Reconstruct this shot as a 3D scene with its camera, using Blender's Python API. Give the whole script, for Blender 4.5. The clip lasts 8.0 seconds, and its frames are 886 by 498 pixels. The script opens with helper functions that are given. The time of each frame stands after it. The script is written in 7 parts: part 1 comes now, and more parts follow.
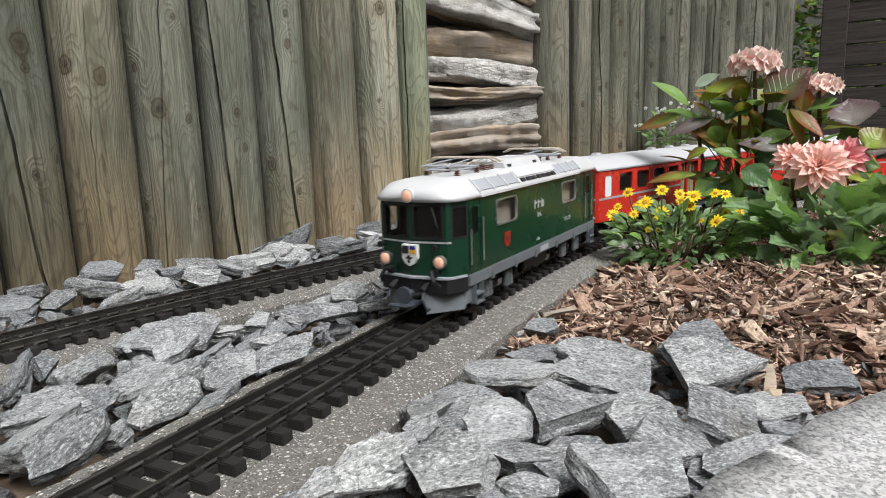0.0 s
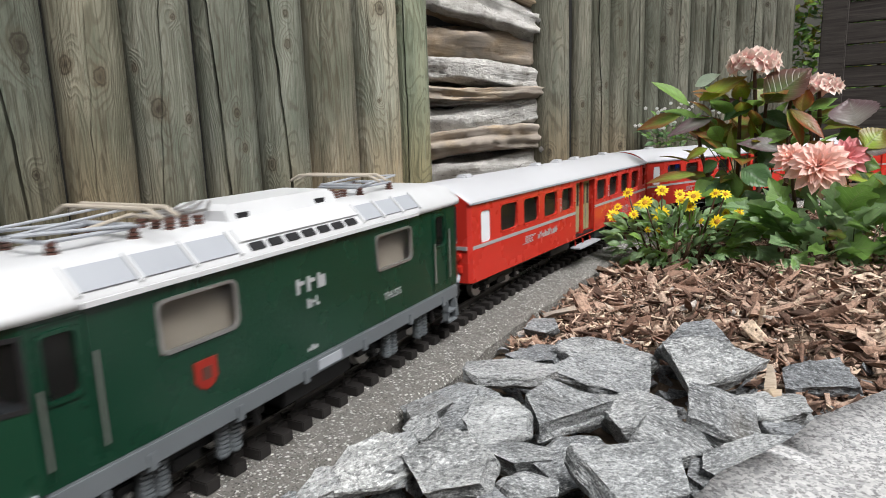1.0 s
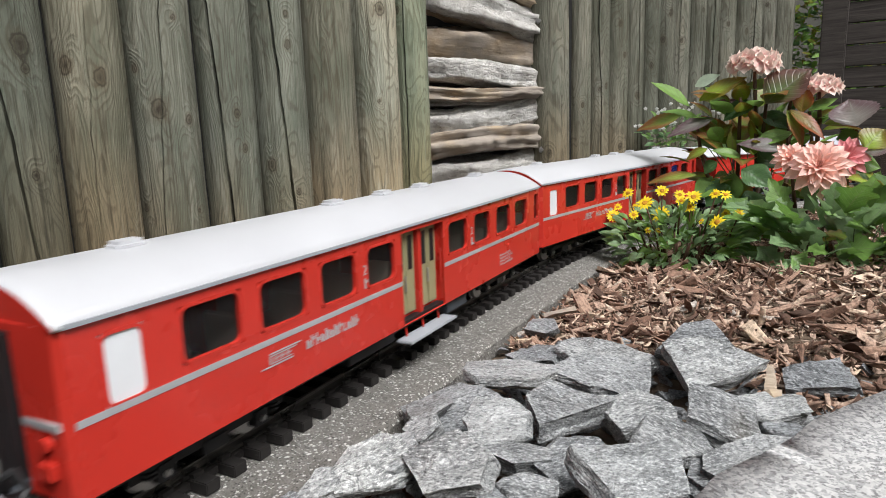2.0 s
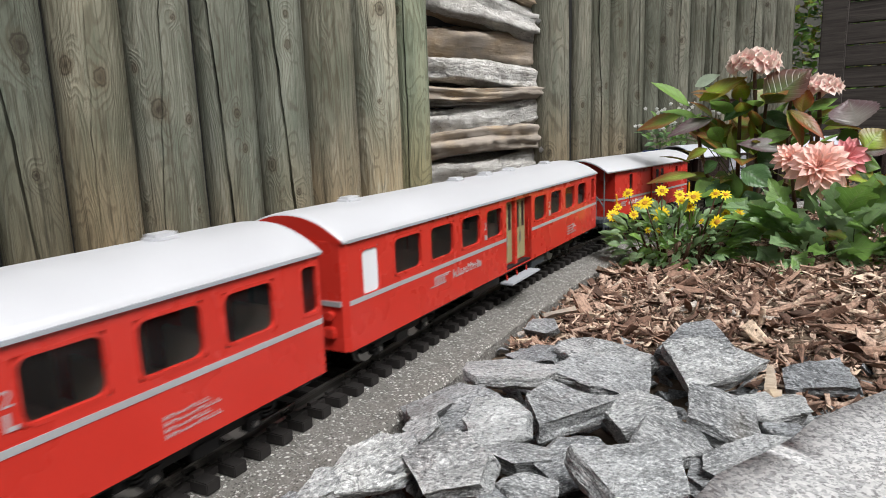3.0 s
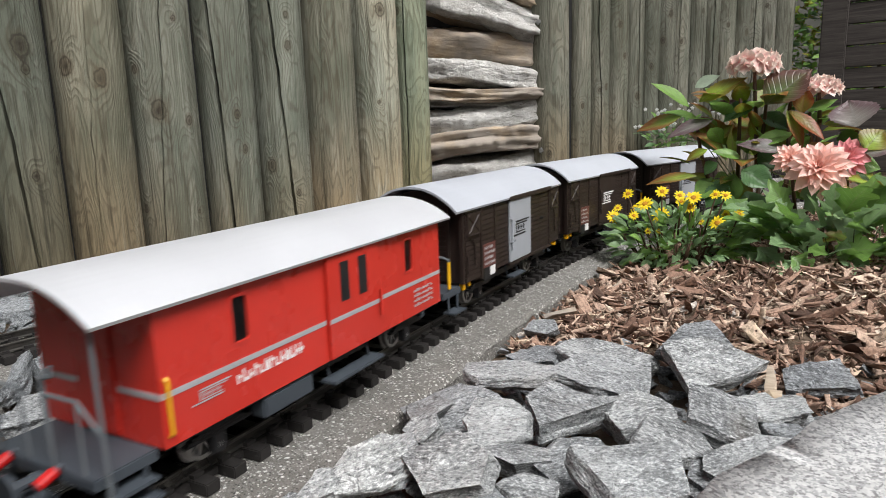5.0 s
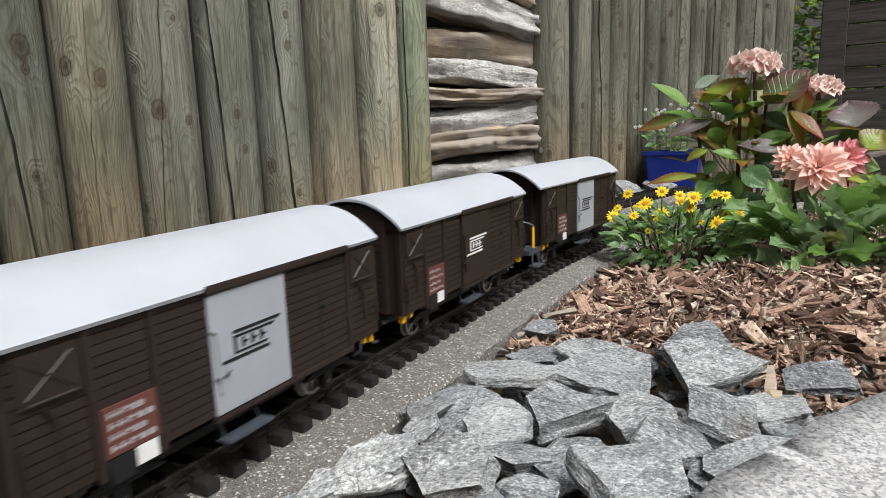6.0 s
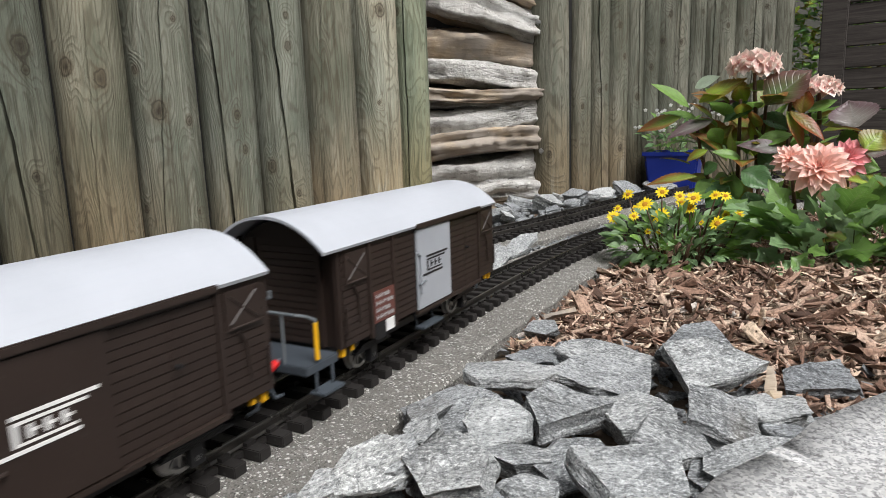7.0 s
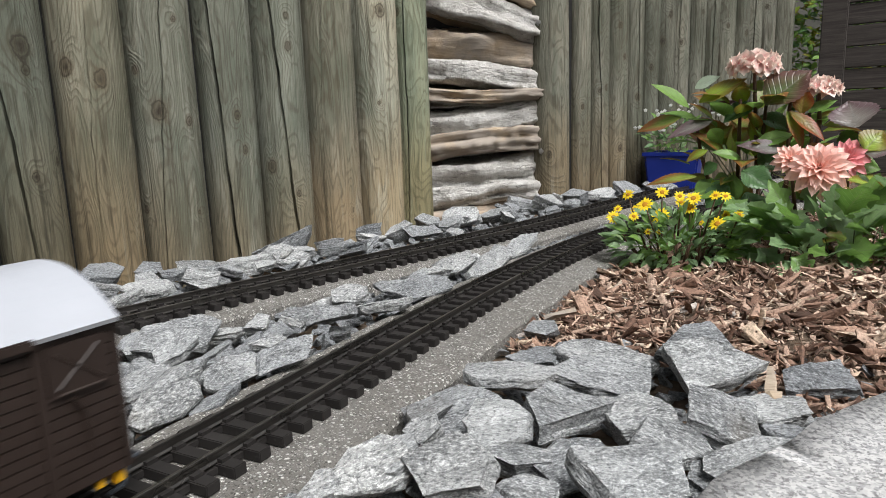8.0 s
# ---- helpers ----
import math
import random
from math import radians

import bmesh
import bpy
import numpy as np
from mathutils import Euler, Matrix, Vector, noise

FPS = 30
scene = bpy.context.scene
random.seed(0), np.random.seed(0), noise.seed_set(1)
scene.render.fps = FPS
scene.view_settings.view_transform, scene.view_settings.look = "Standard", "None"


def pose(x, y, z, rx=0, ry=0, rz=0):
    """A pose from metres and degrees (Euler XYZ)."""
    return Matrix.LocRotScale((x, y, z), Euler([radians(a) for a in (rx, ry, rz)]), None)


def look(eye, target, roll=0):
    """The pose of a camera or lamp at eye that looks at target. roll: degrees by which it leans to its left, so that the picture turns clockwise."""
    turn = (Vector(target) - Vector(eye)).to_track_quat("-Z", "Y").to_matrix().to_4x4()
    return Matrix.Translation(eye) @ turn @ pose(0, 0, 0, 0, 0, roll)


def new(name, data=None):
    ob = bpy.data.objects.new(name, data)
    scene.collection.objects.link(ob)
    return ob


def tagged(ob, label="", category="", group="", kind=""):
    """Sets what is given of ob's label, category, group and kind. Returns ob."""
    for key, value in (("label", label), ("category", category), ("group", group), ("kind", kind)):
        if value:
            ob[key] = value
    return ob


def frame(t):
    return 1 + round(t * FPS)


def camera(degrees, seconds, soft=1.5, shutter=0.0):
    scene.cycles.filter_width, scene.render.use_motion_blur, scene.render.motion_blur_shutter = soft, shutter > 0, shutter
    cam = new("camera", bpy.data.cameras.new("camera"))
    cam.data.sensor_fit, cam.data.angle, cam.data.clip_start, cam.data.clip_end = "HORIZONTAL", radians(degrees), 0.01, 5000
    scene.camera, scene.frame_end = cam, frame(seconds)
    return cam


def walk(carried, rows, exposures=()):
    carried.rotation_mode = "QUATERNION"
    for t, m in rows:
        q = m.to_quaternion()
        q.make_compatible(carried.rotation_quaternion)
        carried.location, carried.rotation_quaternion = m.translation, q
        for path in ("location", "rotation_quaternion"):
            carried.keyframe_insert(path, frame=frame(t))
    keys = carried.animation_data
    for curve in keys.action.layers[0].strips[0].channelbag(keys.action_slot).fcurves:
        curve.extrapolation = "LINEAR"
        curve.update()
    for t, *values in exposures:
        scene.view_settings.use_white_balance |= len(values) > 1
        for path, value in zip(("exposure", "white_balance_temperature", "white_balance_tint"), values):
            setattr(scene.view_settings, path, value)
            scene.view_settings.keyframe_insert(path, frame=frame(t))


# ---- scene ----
# ---------------------------------------------------------------- camera
cam = camera(68.57, 8.0, soft=0.9, shutter=0.3)
EYE = Vector((0.3762, -0.2381, 0.2236))


def aim(pitch):
    yaw = radians(-27.94)
    p = radians(pitch)
    d = Vector((math.sin(yaw) * math.cos(p), math.cos(yaw) * math.cos(p), -math.sin(p)))
    return look(EYE, EYE + d, -1.92)


walk(cam, [(0.0, aim(10.90)), (1.0, aim(10.88)), (1.5, aim(10.85)), (3.5, aim(10.84)), (4.0, aim(10.80)),
           (4.5, aim(10.78)), (6.5, aim(10.77)), (7.0, aim(10.73)), (8.0, aim(10.71))])

# ---------------------------------------------------------------- light
world = bpy.data.worlds.new("overcast_sky")
scene.world = world
world.use_nodes = True
wn = world.node_tree.nodes
wn.clear()
sky = wn.new("ShaderNodeTexSky")
sky.sky_type = "NISHITA"
sky.sun_disc = False
sky.sun_elevation = radians(54)
sky.sun_rotation = radians(118)
sky.dust_density = 6.0
sky.ozone_density = 0.4
hsv = wn.new("ShaderNodeHueSaturation")
hsv.inputs["Saturation"].default_value = 0.25
bg = wn.new("ShaderNodeBackground")
bg.inputs["Strength"].default_value = 0.076
wo = wn.new("ShaderNodeOutputWorld")
world.node_tree.links.new(sky.outputs[0], hsv.inputs["Color"])
world.node_tree.links.new(hsv.outputs[0], bg.inputs["Color"])
world.node_tree.links.new(bg.outputs[0], wo.inputs["Surface"])

sun = new("sun", bpy.data.lights.new("sun", "SUN"))
sun.data.energy = 2.35
sun.data.angle = radians(26)
sun.data.color = (1.0, 0.995, 1.0)
sun.matrix_basis = look((2.3, -0.6, 3.9), (0, 0.6, 0))
scene.view_settings.exposure = 0.75


# ---------------------------------------------------------------- materials
class Nodes:
    """A small helper round one node material."""

    def __init__(self, name, rough=0.7, metal=0.0, spec=0.4):
        self.mat = bpy.data.materials.new(name)
        self.mat.use_nodes = True
        self.tree = self.mat.node_tree
        self.tree.nodes.clear()
        self.bsdf = self.add("ShaderNodeBsdfPrincipled")
        out = self.add("ShaderNodeOutputMaterial")
        self.link(self.bsdf.outputs[0], out.inputs["Surface"])
        self.bsdf.inputs["Roughness"].default_value = rough
        self.bsdf.inputs["Metallic"].default_value = metal
        self.bsdf.inputs["Specular IOR Level"].default_value = spec
        self.coord = self.add("ShaderNodeTexCoord")
        self.info = self.add("ShaderNodeObjectInfo")

    def add(self, kind):
        return self.tree.nodes.new(kind)

    def link(self, a, b):
        self.tree.links.new(a, b)

    def put(self, sock, v):
        if hasattr(v, "is_linked"):
            self.link(v, sock)
        else:
            sock.default_value = v

    def vec(self, scale=(1, 1, 1), shift=True, source="Object", rot=(0, 0, 0)):
        m = self.add("ShaderNodeMapping")
        m.inputs["Scale"].default_value = scale
        m.inputs["Rotation"].default_value = rot
        self.link(self.coord.outputs[source], m.inputs["Vector"])
        if not shift:
            return m.outputs[0]
        a = self.add("ShaderNodeVectorMath")
        mul = self.math("MULTIPLY", self.info.outputs["Random"], 37.0)
        self.link(m.outputs[0], a.inputs[0])
        self.link(mul, a.inputs[1])
        return a.outputs[0]

    def noise(self, vec, scale, detail=4.0, rough=0.6, dist=0.0):
        n = self.add("ShaderNodeTexNoise")
        self.link(vec, n.inputs["Vector"])
        n.inputs["Scale"].default_value = scale
        n.inputs["Detail"].default_value = detail
        n.inputs["Roughness"].default_value = rough
        n.inputs["Distortion"].default_value = dist
        return n.outputs["Fac"]

    def voronoi(self, vec, scale, feature="F1", out="Distance"):
        n = self.add("ShaderNodeTexVoronoi")
        n.feature = feature
        self.link(vec, n.inputs["Vector"])
        n.inputs["Scale"].default_value = scale
        return n.outputs[out]

    def ramp(self, fac, *stops):
        n = self.add("ShaderNodeValToRGB")
        e = n.color_ramp.elements
        while len(e) < len(stops):
            e.new(0.5)
        for el, (p, c) in zip(e, stops):
            el.position = p
            el.color = (c, c, c, 1) if not hasattr(c, "__len__") else (*c, 1)
        self.put(n.inputs[0], fac)
        return n.outputs[0]

    def mix(self, fac, a, b, mode="MIX"):
        n = self.add("ShaderNodeMix")
        n.data_type = "RGBA"
        n.blend_type = mode
        self.put(n.inputs[0], fac)
        for sock, v in ((n.inputs[6], a), (n.inputs[7], b)):
            self.put(sock, (*v, 1) if hasattr(v, "__len__") else v)
        return n.outputs[2]

    def math(self, op, a, b=0.0):
        n = self.add("ShaderNodeMath")
        n.operation = op
        self.put(n.inputs[0], a)
        self.put(n.inputs[1], b)
        return n.outputs[0]

    def sep(self, vec):
        n = self.add("ShaderNodeSeparateXYZ")
        self.link(vec, n.inputs[0])
        return n.outputs

    def color(self, v):
        self.put(self.bsdf.inputs["Base Color"], (*v, 1) if hasattr(v, "__len__") else v)
        return self

    def rough(self, v):
        self.put(self.bsdf.inputs["Roughness"], v)
        return self

    def bump(self, height, strength=0.4, dist=0.002):
        n = self.add("ShaderNodeBump")
        n.inputs["Strength"].default_value = strength
        n.inputs["Distance"].default_value = dist
        self.link(height, n.inputs["Height"])
        self.link(n.outputs[0], self.bsdf.inputs["Normal"])
        return self


def paint(name, c, rough=0.4, metal=0.0, wear=0.12, spec=0.4):
    """Painted or moulded surface with faint dirt and gloss variation."""
    n = Nodes(name, rough, metal, spec)
    v = n.vec((1, 1, 1))
    big = n.noise(v, 14, 3)
    fine = n.noise(v, 240, 3)
    c = Vector(c)
    col = n.mix(n.ramp(big, (0.35, 0.0), (0.75, 1.0)), tuple(c * (1 - wear)), tuple(c))
    col = n.mix(n.ramp(fine, (0.62, 0.0), (0.8, wear)), col, tuple(c * 0.5 + Vector((0.09, 0.085, 0.08))))
    n.color(col)
    n.rough(n.ramp(big, (0.2, max(rough - 0.07, 0.02)), (0.8, rough + 0.1)))
    n.bump(fine, 0.05, 0.0004)
    return n.mat


def stone_mat(name, dark, light):
    """Foliated gneiss: dark and pale bands along the cleavage, bright mica and quartz grains."""
    n = Nodes(name, 0.6, 0.0, 0.4)
    v = n.vec((1, 1, 1))
    lay = n.vec((7, 26, 90), rot=(0.12, 0.1, 0.3))
    a = n.noise(v, 16, 6, 0.68)
    streak = n.noise(lay, 2.6, 6, 0.7, 1.6)
    fleck = n.noise(n.vec((260, 560, 560), rot=(0, 0, 0.3)), 1.0, 3, 0.75)
    grain = n.noise(v, 620, 4, 0.8)
    col = n.mix(n.ramp(a, (0.32, 0.0), (0.66, 1.0)), dark, light)
    col = n.mix(n.ramp(streak, (0.36, 0.75), (0.46, 0.0), (0.60, 0.0), (0.72, 0.5)), col, tuple(Vector(dark) * 0.55))
    col = n.mix(n.ramp(fleck, (0.52, 0.0), (0.63, 0.75)), col, tuple(Vector(light) * 1.5))
    col = n.mix(n.ramp(fleck, (0.36, 0.8), (0.46, 0.0)), col, tuple(Vector(dark) * 0.4))
    col = n.mix(n.ramp(grain, (0.56, 0.0), (0.68, 0.5)), col, tuple(Vector(light) * 1.6))
    rust = n.noise(v, 9, 4)
    col = n.mix(n.ramp(rust, (0.60, 0.0), (0.74, 0.28)), col, (0.22, 0.17, 0.11))
    tint = n.mix(n.info.outputs["Random"], (0.66, 0.68, 0.70), (1.12, 1.12, 1.10))
    n.color(n.mix(1.0, col, tint, "MULTIPLY"))
    h = n.math("ADD", n.math("MULTIPLY", streak, 1.5), n.math("ADD", n.math("MULTIPLY", a, 1.4), n.math("MULTIPLY", fleck, 0.35)))
    n.bump(h, 1.0, 0.0050)
    return n.mat


M_STONE = stone_mat("grey_gneiss", (0.155, 0.163, 0.168), (0.46, 0.47, 0.475))
M_STONE_PALE = stone_mat("pale_gneiss", (0.27, 0.28, 0.285), (0.54, 0.55, 0.55))


def granite_mat():
    n = Nodes("speckled_granite", 0.8, 0.0, 0.3)
    v = n.vec()
    g1 = n.voronoi(v, 420, out="Color")
    g2 = n.noise(v, 260, 4, 0.7)
    big = n.noise(v, 9, 4)
    col = n.mix(n.ramp(n.sep(g1)[0], (0.2, 0.0), (0.5, 0.6), (0.85, 1.0)), (0.29, 0.295, 0.30), (0.54, 0.54, 0.535))
    col = n.mix(n.ramp(g2, (0.40, 0.85), (0.47, 0.0)), col, (0.10, 0.10, 0.105))
    col = n.mix(n.ramp(big, (0.3, 0.25), (0.7, 0.0)), col, (0.38, 0.37, 0.35))
    n.color(col)
    n.bump(n.math("ADD", g2, n.math("MULTIPLY", big, 2.0)), 0.5, 0.0020)
    return n.mat


M_GRANITE = granite_mat()


def concrete_mat():
    n = Nodes("exposed_aggregate_concrete", 0.85, 0.0, 0.25)
    v = n.vec((1, 1, 1), False)
    big = n.noise(v, 7, 5)
    mid = n.noise(v, 60, 5, 0.7)
    fine = n.noise(v, 700, 3, 0.8)
    col = n.mix(n.ramp(mid, (0.3, 0.0), (0.7, 1.0)), (0.130, 0.125, 0.114), (0.30, 0.29, 0.268))
    col = n.mix(n.ramp(big, (0.35, 0.6), (0.65, 0.0)), col, (0.19, 0.18, 0.16))
    h = n.math("ADD", fine, mid)
    for scale, pick, tone in ((250, 0.66, (0.74, 0.73, 0.70)), (480, 0.55, (0.58, 0.57, 0.54)), (420, 0.76, (0.085, 0.082, 0.075))):
        peb = n.voronoi(v, scale)
        pid = n.sep(n.voronoi(v, scale, out="Color"))[0]
        m = n.math("MULTIPLY", n.ramp(peb, (0.28, 1.0), (0.42, 0.0)), n.ramp(pid, (pick, 0.0), (pick + 0.06, 1.0)))
        col = n.mix(m, col, tone)
        h = n.math("ADD", h, n.math("MULTIPLY", m, 0.7))
    col = n.mix(n.ramp(fine, (0.36, 0.8), (0.48, 0.0)), col, (0.055, 0.052, 0.047))
    n.color(col)
    n.bump(h, 0.9, 0.0024)
    return n.mat


M_CONCRETE = concrete_mat()


def soil_mat():
    n = Nodes("garden_soil", 0.95, 0.0, 0.2)
    v = n.vec((1, 1, 1), False)
    a = n.noise(v, 18, 6, 0.7)
    b = n.noise(v, 260, 4, 0.75)
    col = n.mix(n.ramp(a, (0.35, 0.0), (0.65, 1.0)), (0.075, 0.052, 0.036), (0.19, 0.14, 0.10))
    col = n.mix(n.ramp(b, (0.55, 0.0), (0.75, 0.8)), col, (0.26, 0.21, 0.16))
    n.color(col)
    n.bump(n.math("ADD", a, b), 1.0, 0.005)
    return n.mat


M_SOIL = soil_mat()


def pole_mat():
    """Weathered pressure-treated softwood: grey-green above, tan near the ground; growth rings swerve round the knots."""
    n = Nodes("weathered_round_timber", 0.8, 0.0, 0.25)
    at = n.add("ShaderNodeAttribute")
    at.attribute_name = "knot"
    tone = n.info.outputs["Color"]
    kd = at.outputs["Fac"]
    rnd = n.info.outputs["Random"]
    fibre = n.noise(n.vec((85, 85, 2.4)), 1.0, 6, 0.72, 0.5)
    fine = n.noise(n.vec((480, 480, 14)), 1.0, 3, 0.75)
    patch = n.noise(n.vec((7, 7, 2.2)), 1.0, 5, 0.62)
    stain = n.noise(n.vec((16, 16, 3.4)), 1.0, 4, 0.65, 1.0)
    # flame figure: contour lines of a long soft noise, bent into rings at the knots
    form = n.noise(n.vec((11, 11, 2.6)), 1.0, 2, 0.5, 0.4)
    pull = n.ramp(n.math("DIVIDE", kd, 6.0), (0.0, 1.0), (0.55, 0.0))
    line = n.math("SINE", n.math("ADD", n.math("MULTIPLY", form, 165.0), n.math("MULTIPLY", pull, 21.0)))
    z = n.sep(n.coord.outputs["Object"])[2]
    low = n.math("ADD", n.ramp(z, (0.06, 1.0), (0.42, 0.0)), n.math("ADD", n.math("MULTIPLY", n.math("SUBTRACT", patch, 0.5), 1.7), n.math("MULTIPLY", n.math("SUBTRACT", rnd, 0.5), 0.25)))
    low = n.ramp(low, (0.15, 0.0), (0.85, 1.0))
    grey = n.mix(n.ramp(patch, (0.34, 0.0), (0.66, 1.0)), (0.142, 0.148, 0.114), (0.37, 0.366, 0.31))
    grey = n.mix(n.ramp(stain, (0.50, 0.0), (0.68, 0.55)), grey, (0.115, 0.138, 0.104))
    tan = n.mix(n.ramp(patch, (0.3, 0.0), (0.7, 1.0)), (0.205, 0.158, 0.100), (0.38, 0.305, 0.205))
    col = n.mix(low, grey, tan)
    col = n.mix(n.ramp(stain, (0.30, 0.5), (0.42, 0.0)), col, (0.44, 0.42, 0.35))
    col = n.mix(n.ramp(line, (0.30, 0.0), (0.95, 0.42)), col, (0.095, 0.075, 0.050))
    col = n.mix(n.ramp(fibre, (0.34, 0.8), (0.47, 0.0)), col, (0.070, 0.060, 0.042))
    col = n.mix(n.ramp(fibre, (0.55, 0.0), (0.72, 0.45)), col, (0.50, 0.49, 0.43))
    col = n.mix(n.ramp(fine, (0.34, 0.5), (0.48, 0.0)), col, (0.08, 0.07, 0.055))
    # the knot itself: dark rim, brown heart with a pale crack
    k = n.math("ADD", kd, n.math("MULTIPLY", n.math("SUBTRACT", n.noise(n.vec((75, 75, 75)), 1.0, 3), 0.5), 0.7))
    k = n.math("DIVIDE", k, 6.0)
    col = n.mix(n.ramp(k, (0.12, 0.55), (0.26, 0.0)), col, (0.150, 0.120, 0.080))
    col = n.mix(n.ramp(k, (0.105, 0.0), (0.125, 0.7), (0.14, 0.7), (0.165, 0.0)), col, (0.050, 0.040, 0.030))
    col = n.mix(n.ramp(k, (0.03, 0.9), (0.105, 0.25), (0.12, 0.0)), col, (0.050, 0.038, 0.028))
    tint = n.mix(rnd, (0.78, 0.81, 0.80), (1.14, 1.13, 1.10))
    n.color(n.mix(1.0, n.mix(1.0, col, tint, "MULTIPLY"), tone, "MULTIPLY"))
    h = n.math("ADD", n.math("ADD", fibre, n.math("MULTIPLY", line, 0.10)), n.math("MULTIPLY", fine, 0.5))
    n.bump(h, 0.85, 0.0035)
    return n.mat


M_POLE = pole_mat()


def log_mats():
    n = Nodes("birch_bark", 0.85, 0.0, 0.2)
    v = n.vec((1, 1, 1))
    a = n.noise(v, 26, 6, 0.7)
    scar = n.noise(n.vec((14, 75, 75)), 1.0, 6, 0.75, 1.4)
    scar2 = n.noise(n.vec((40, 55, 55)), 1.0, 5, 0.75, 0.8)
    col = n.mix(n.ramp(a, (0.3, 0.0), (0.66, 1.0)), (0.42, 0.40, 0.37), (0.76, 0.75, 0.72))
    col = n.mix(n.ramp(scar2, (0.30, 0.6), (0.40, 0.0)), col, (0.10, 0.09, 0.08))
    col = n.mix(n.ramp(scar, (0.33, 0.85), (0.43, 0.0)), col, (0.12, 0.105, 0.09))
    n.color(col)
    n.bump(n.math("ADD", a, n.math("ADD", scar, scar2)), 1.0, 0.010)
    bark = n.mat
    n = Nodes("split_wood", 0.8, 0.0, 0.25)
    g = n.noise(n.vec((5, 130, 130)), 1.0, 5, 0.7, 0.5)
    p = n.noise(n.vec((1, 1, 1)), 9, 3)
    col = n.mix(n.ramp(g, (0.3, 0.0), (0.7, 1.0)), (0.24, 0.165, 0.10), (0.60, 0.48, 0.34))
    col = n.mix(n.ramp(p, (0.42, 0.85), (0.66, 0.0)), col, (0.30, 0.27, 0.24))
    n.color(col)
    n.bump(g, 0.7, 0.004)
    return bark, n.mat


M_BARK, M_SPLIT = log_mats()


M_SHED = paint("tarred_boards", (0.018, 0.016, 0.014), 0.8, 0.0, 0.3)


def mulch_mat():
    n = Nodes("pine_bark_chip", 0.85, 0.0, 0.25)
    r = n.add("ShaderNodeNewGeometry").outputs["Random Per Island"]
    base = n.ramp(r, (0.0, (0.050, 0.031, 0.024)), (0.27, (0.19, 0.110, 0.078)), (0.54, (0.38, 0.245, 0.178)),
                  (0.80, (0.55, 0.410, 0.320)), (0.95, (0.72, 0.57, 0.42)), (1.0, (0.50, 0.46, 0.42)))
    g = n.noise(n.vec((1, 1, 1), False), 190, 5, 0.75)
    col = n.mix(n.ramp(g, (0.36, 0.75), (0.56, 0.0)), base, (0.06, 0.040, 0.030))
    n.color(col)
    n.bump(g, 0.8, 0.002)
    return n.mat


M_MULCH = mulch_mat()
M_RAIL = paint("dull_brass_rail", (0.17, 0.16, 0.147), 0.27, 0.9, 0.35)
M_SLEEPER = paint("dark_plastic_sleeper", (0.024, 0.0215, 0.0205), 0.6, 0.0, 0.35, 0.3)
M_BLACK = paint("black_plastic", (0.012, 0.012, 0.013), 0.5)
M_GREEN = paint("loco_green_paint", (0.004, 0.036, 0.018), 0.25, 0.0, 0.18, 0.5)
M_RED = paint("coach_red_paint", (0.53, 0.032, 0.021), 0.26, 0.0, 0.12, 0.45)
M_SILVER = paint("silver_roof_paint", (0.62, 0.63, 0.655), 0.42, 0.35, 0.05)
M_CABROOF = paint("white_roof_paint", (0.55, 0.56, 0.57), 0.35, 0.0, 0.08)
M_WHITEROOF = paint("pale_grey_roof_paint", (0.41, 0.43, 0.47), 0.5, 0.0, 0.1)
M_LGREY = paint("light_grey_paint", (0.34, 0.36, 0.39), 0.45)
M_GREY = paint("chassis_grey_paint", (0.125, 0.14, 0.15), 0.5)
M_DGREY = paint("dark_blue_grey_plastic", (0.05, 0.06, 0.072), 0.5)
M_BROWN = paint("wagon_brown_paint", (0.026, 0.0165, 0.0130), 0.5, 0.0, 0.2)
M_STRIPE = paint("silver_stripe", (0.42, 0.43, 0.44), 0.35, 0.2)
M_WHITE = paint("white_print", (0.75, 0.75, 0.74), 0.5)
M_YELLOW = paint("yellow_paint", (0.75, 0.40, 0.01), 0.45)
M_OLIVE = paint("olive_gold_door_paint", (0.34, 0.315, 0.175), 0.4, 0.15)
M_STEEL = paint("bare_metal", (0.46, 0.45, 0.44), 0.32, 0.8)
M_CREAM = paint("cream_seat_plastic", (0.45, 0.40, 0.33), 0.6)
M_TINT = paint("brown_insulator", (0.09, 0.04, 0.03), 0.35)
M_BLUE = paint("blue_planter_plastic", (0.012, 0.03, 0.26), 0.4)
M_SHIELD = paint("dark_red_enamel", (0.28, 0.02, 0.012), 0.35)
M_PLATE = paint("red_brown_plate", (0.125, 0.045, 0.036), 0.5)
M_HOSE = paint("red_hose_coupling", (0.5, 0.01, 0.01), 0.4)


def glass_mat(name, c, rough=0.03, alpha=0.35):
    n = Nodes(name, rough, 0.0, 0.5)
    n.color(c)
    n.bsdf.inputs["Alpha"].default_value = alpha
    return n.mat


M_GLASS = glass_mat("window_glazing", (0.02, 0.02, 0.02), 0.03, 0.20)
M_CLEAR = glass_mat("clear_glazing", (0.05, 0.05, 0.05), 0.03, 0.14)
M_FROST = paint("frosted_white_window", (0.72, 0.75, 0.78), 0.3)


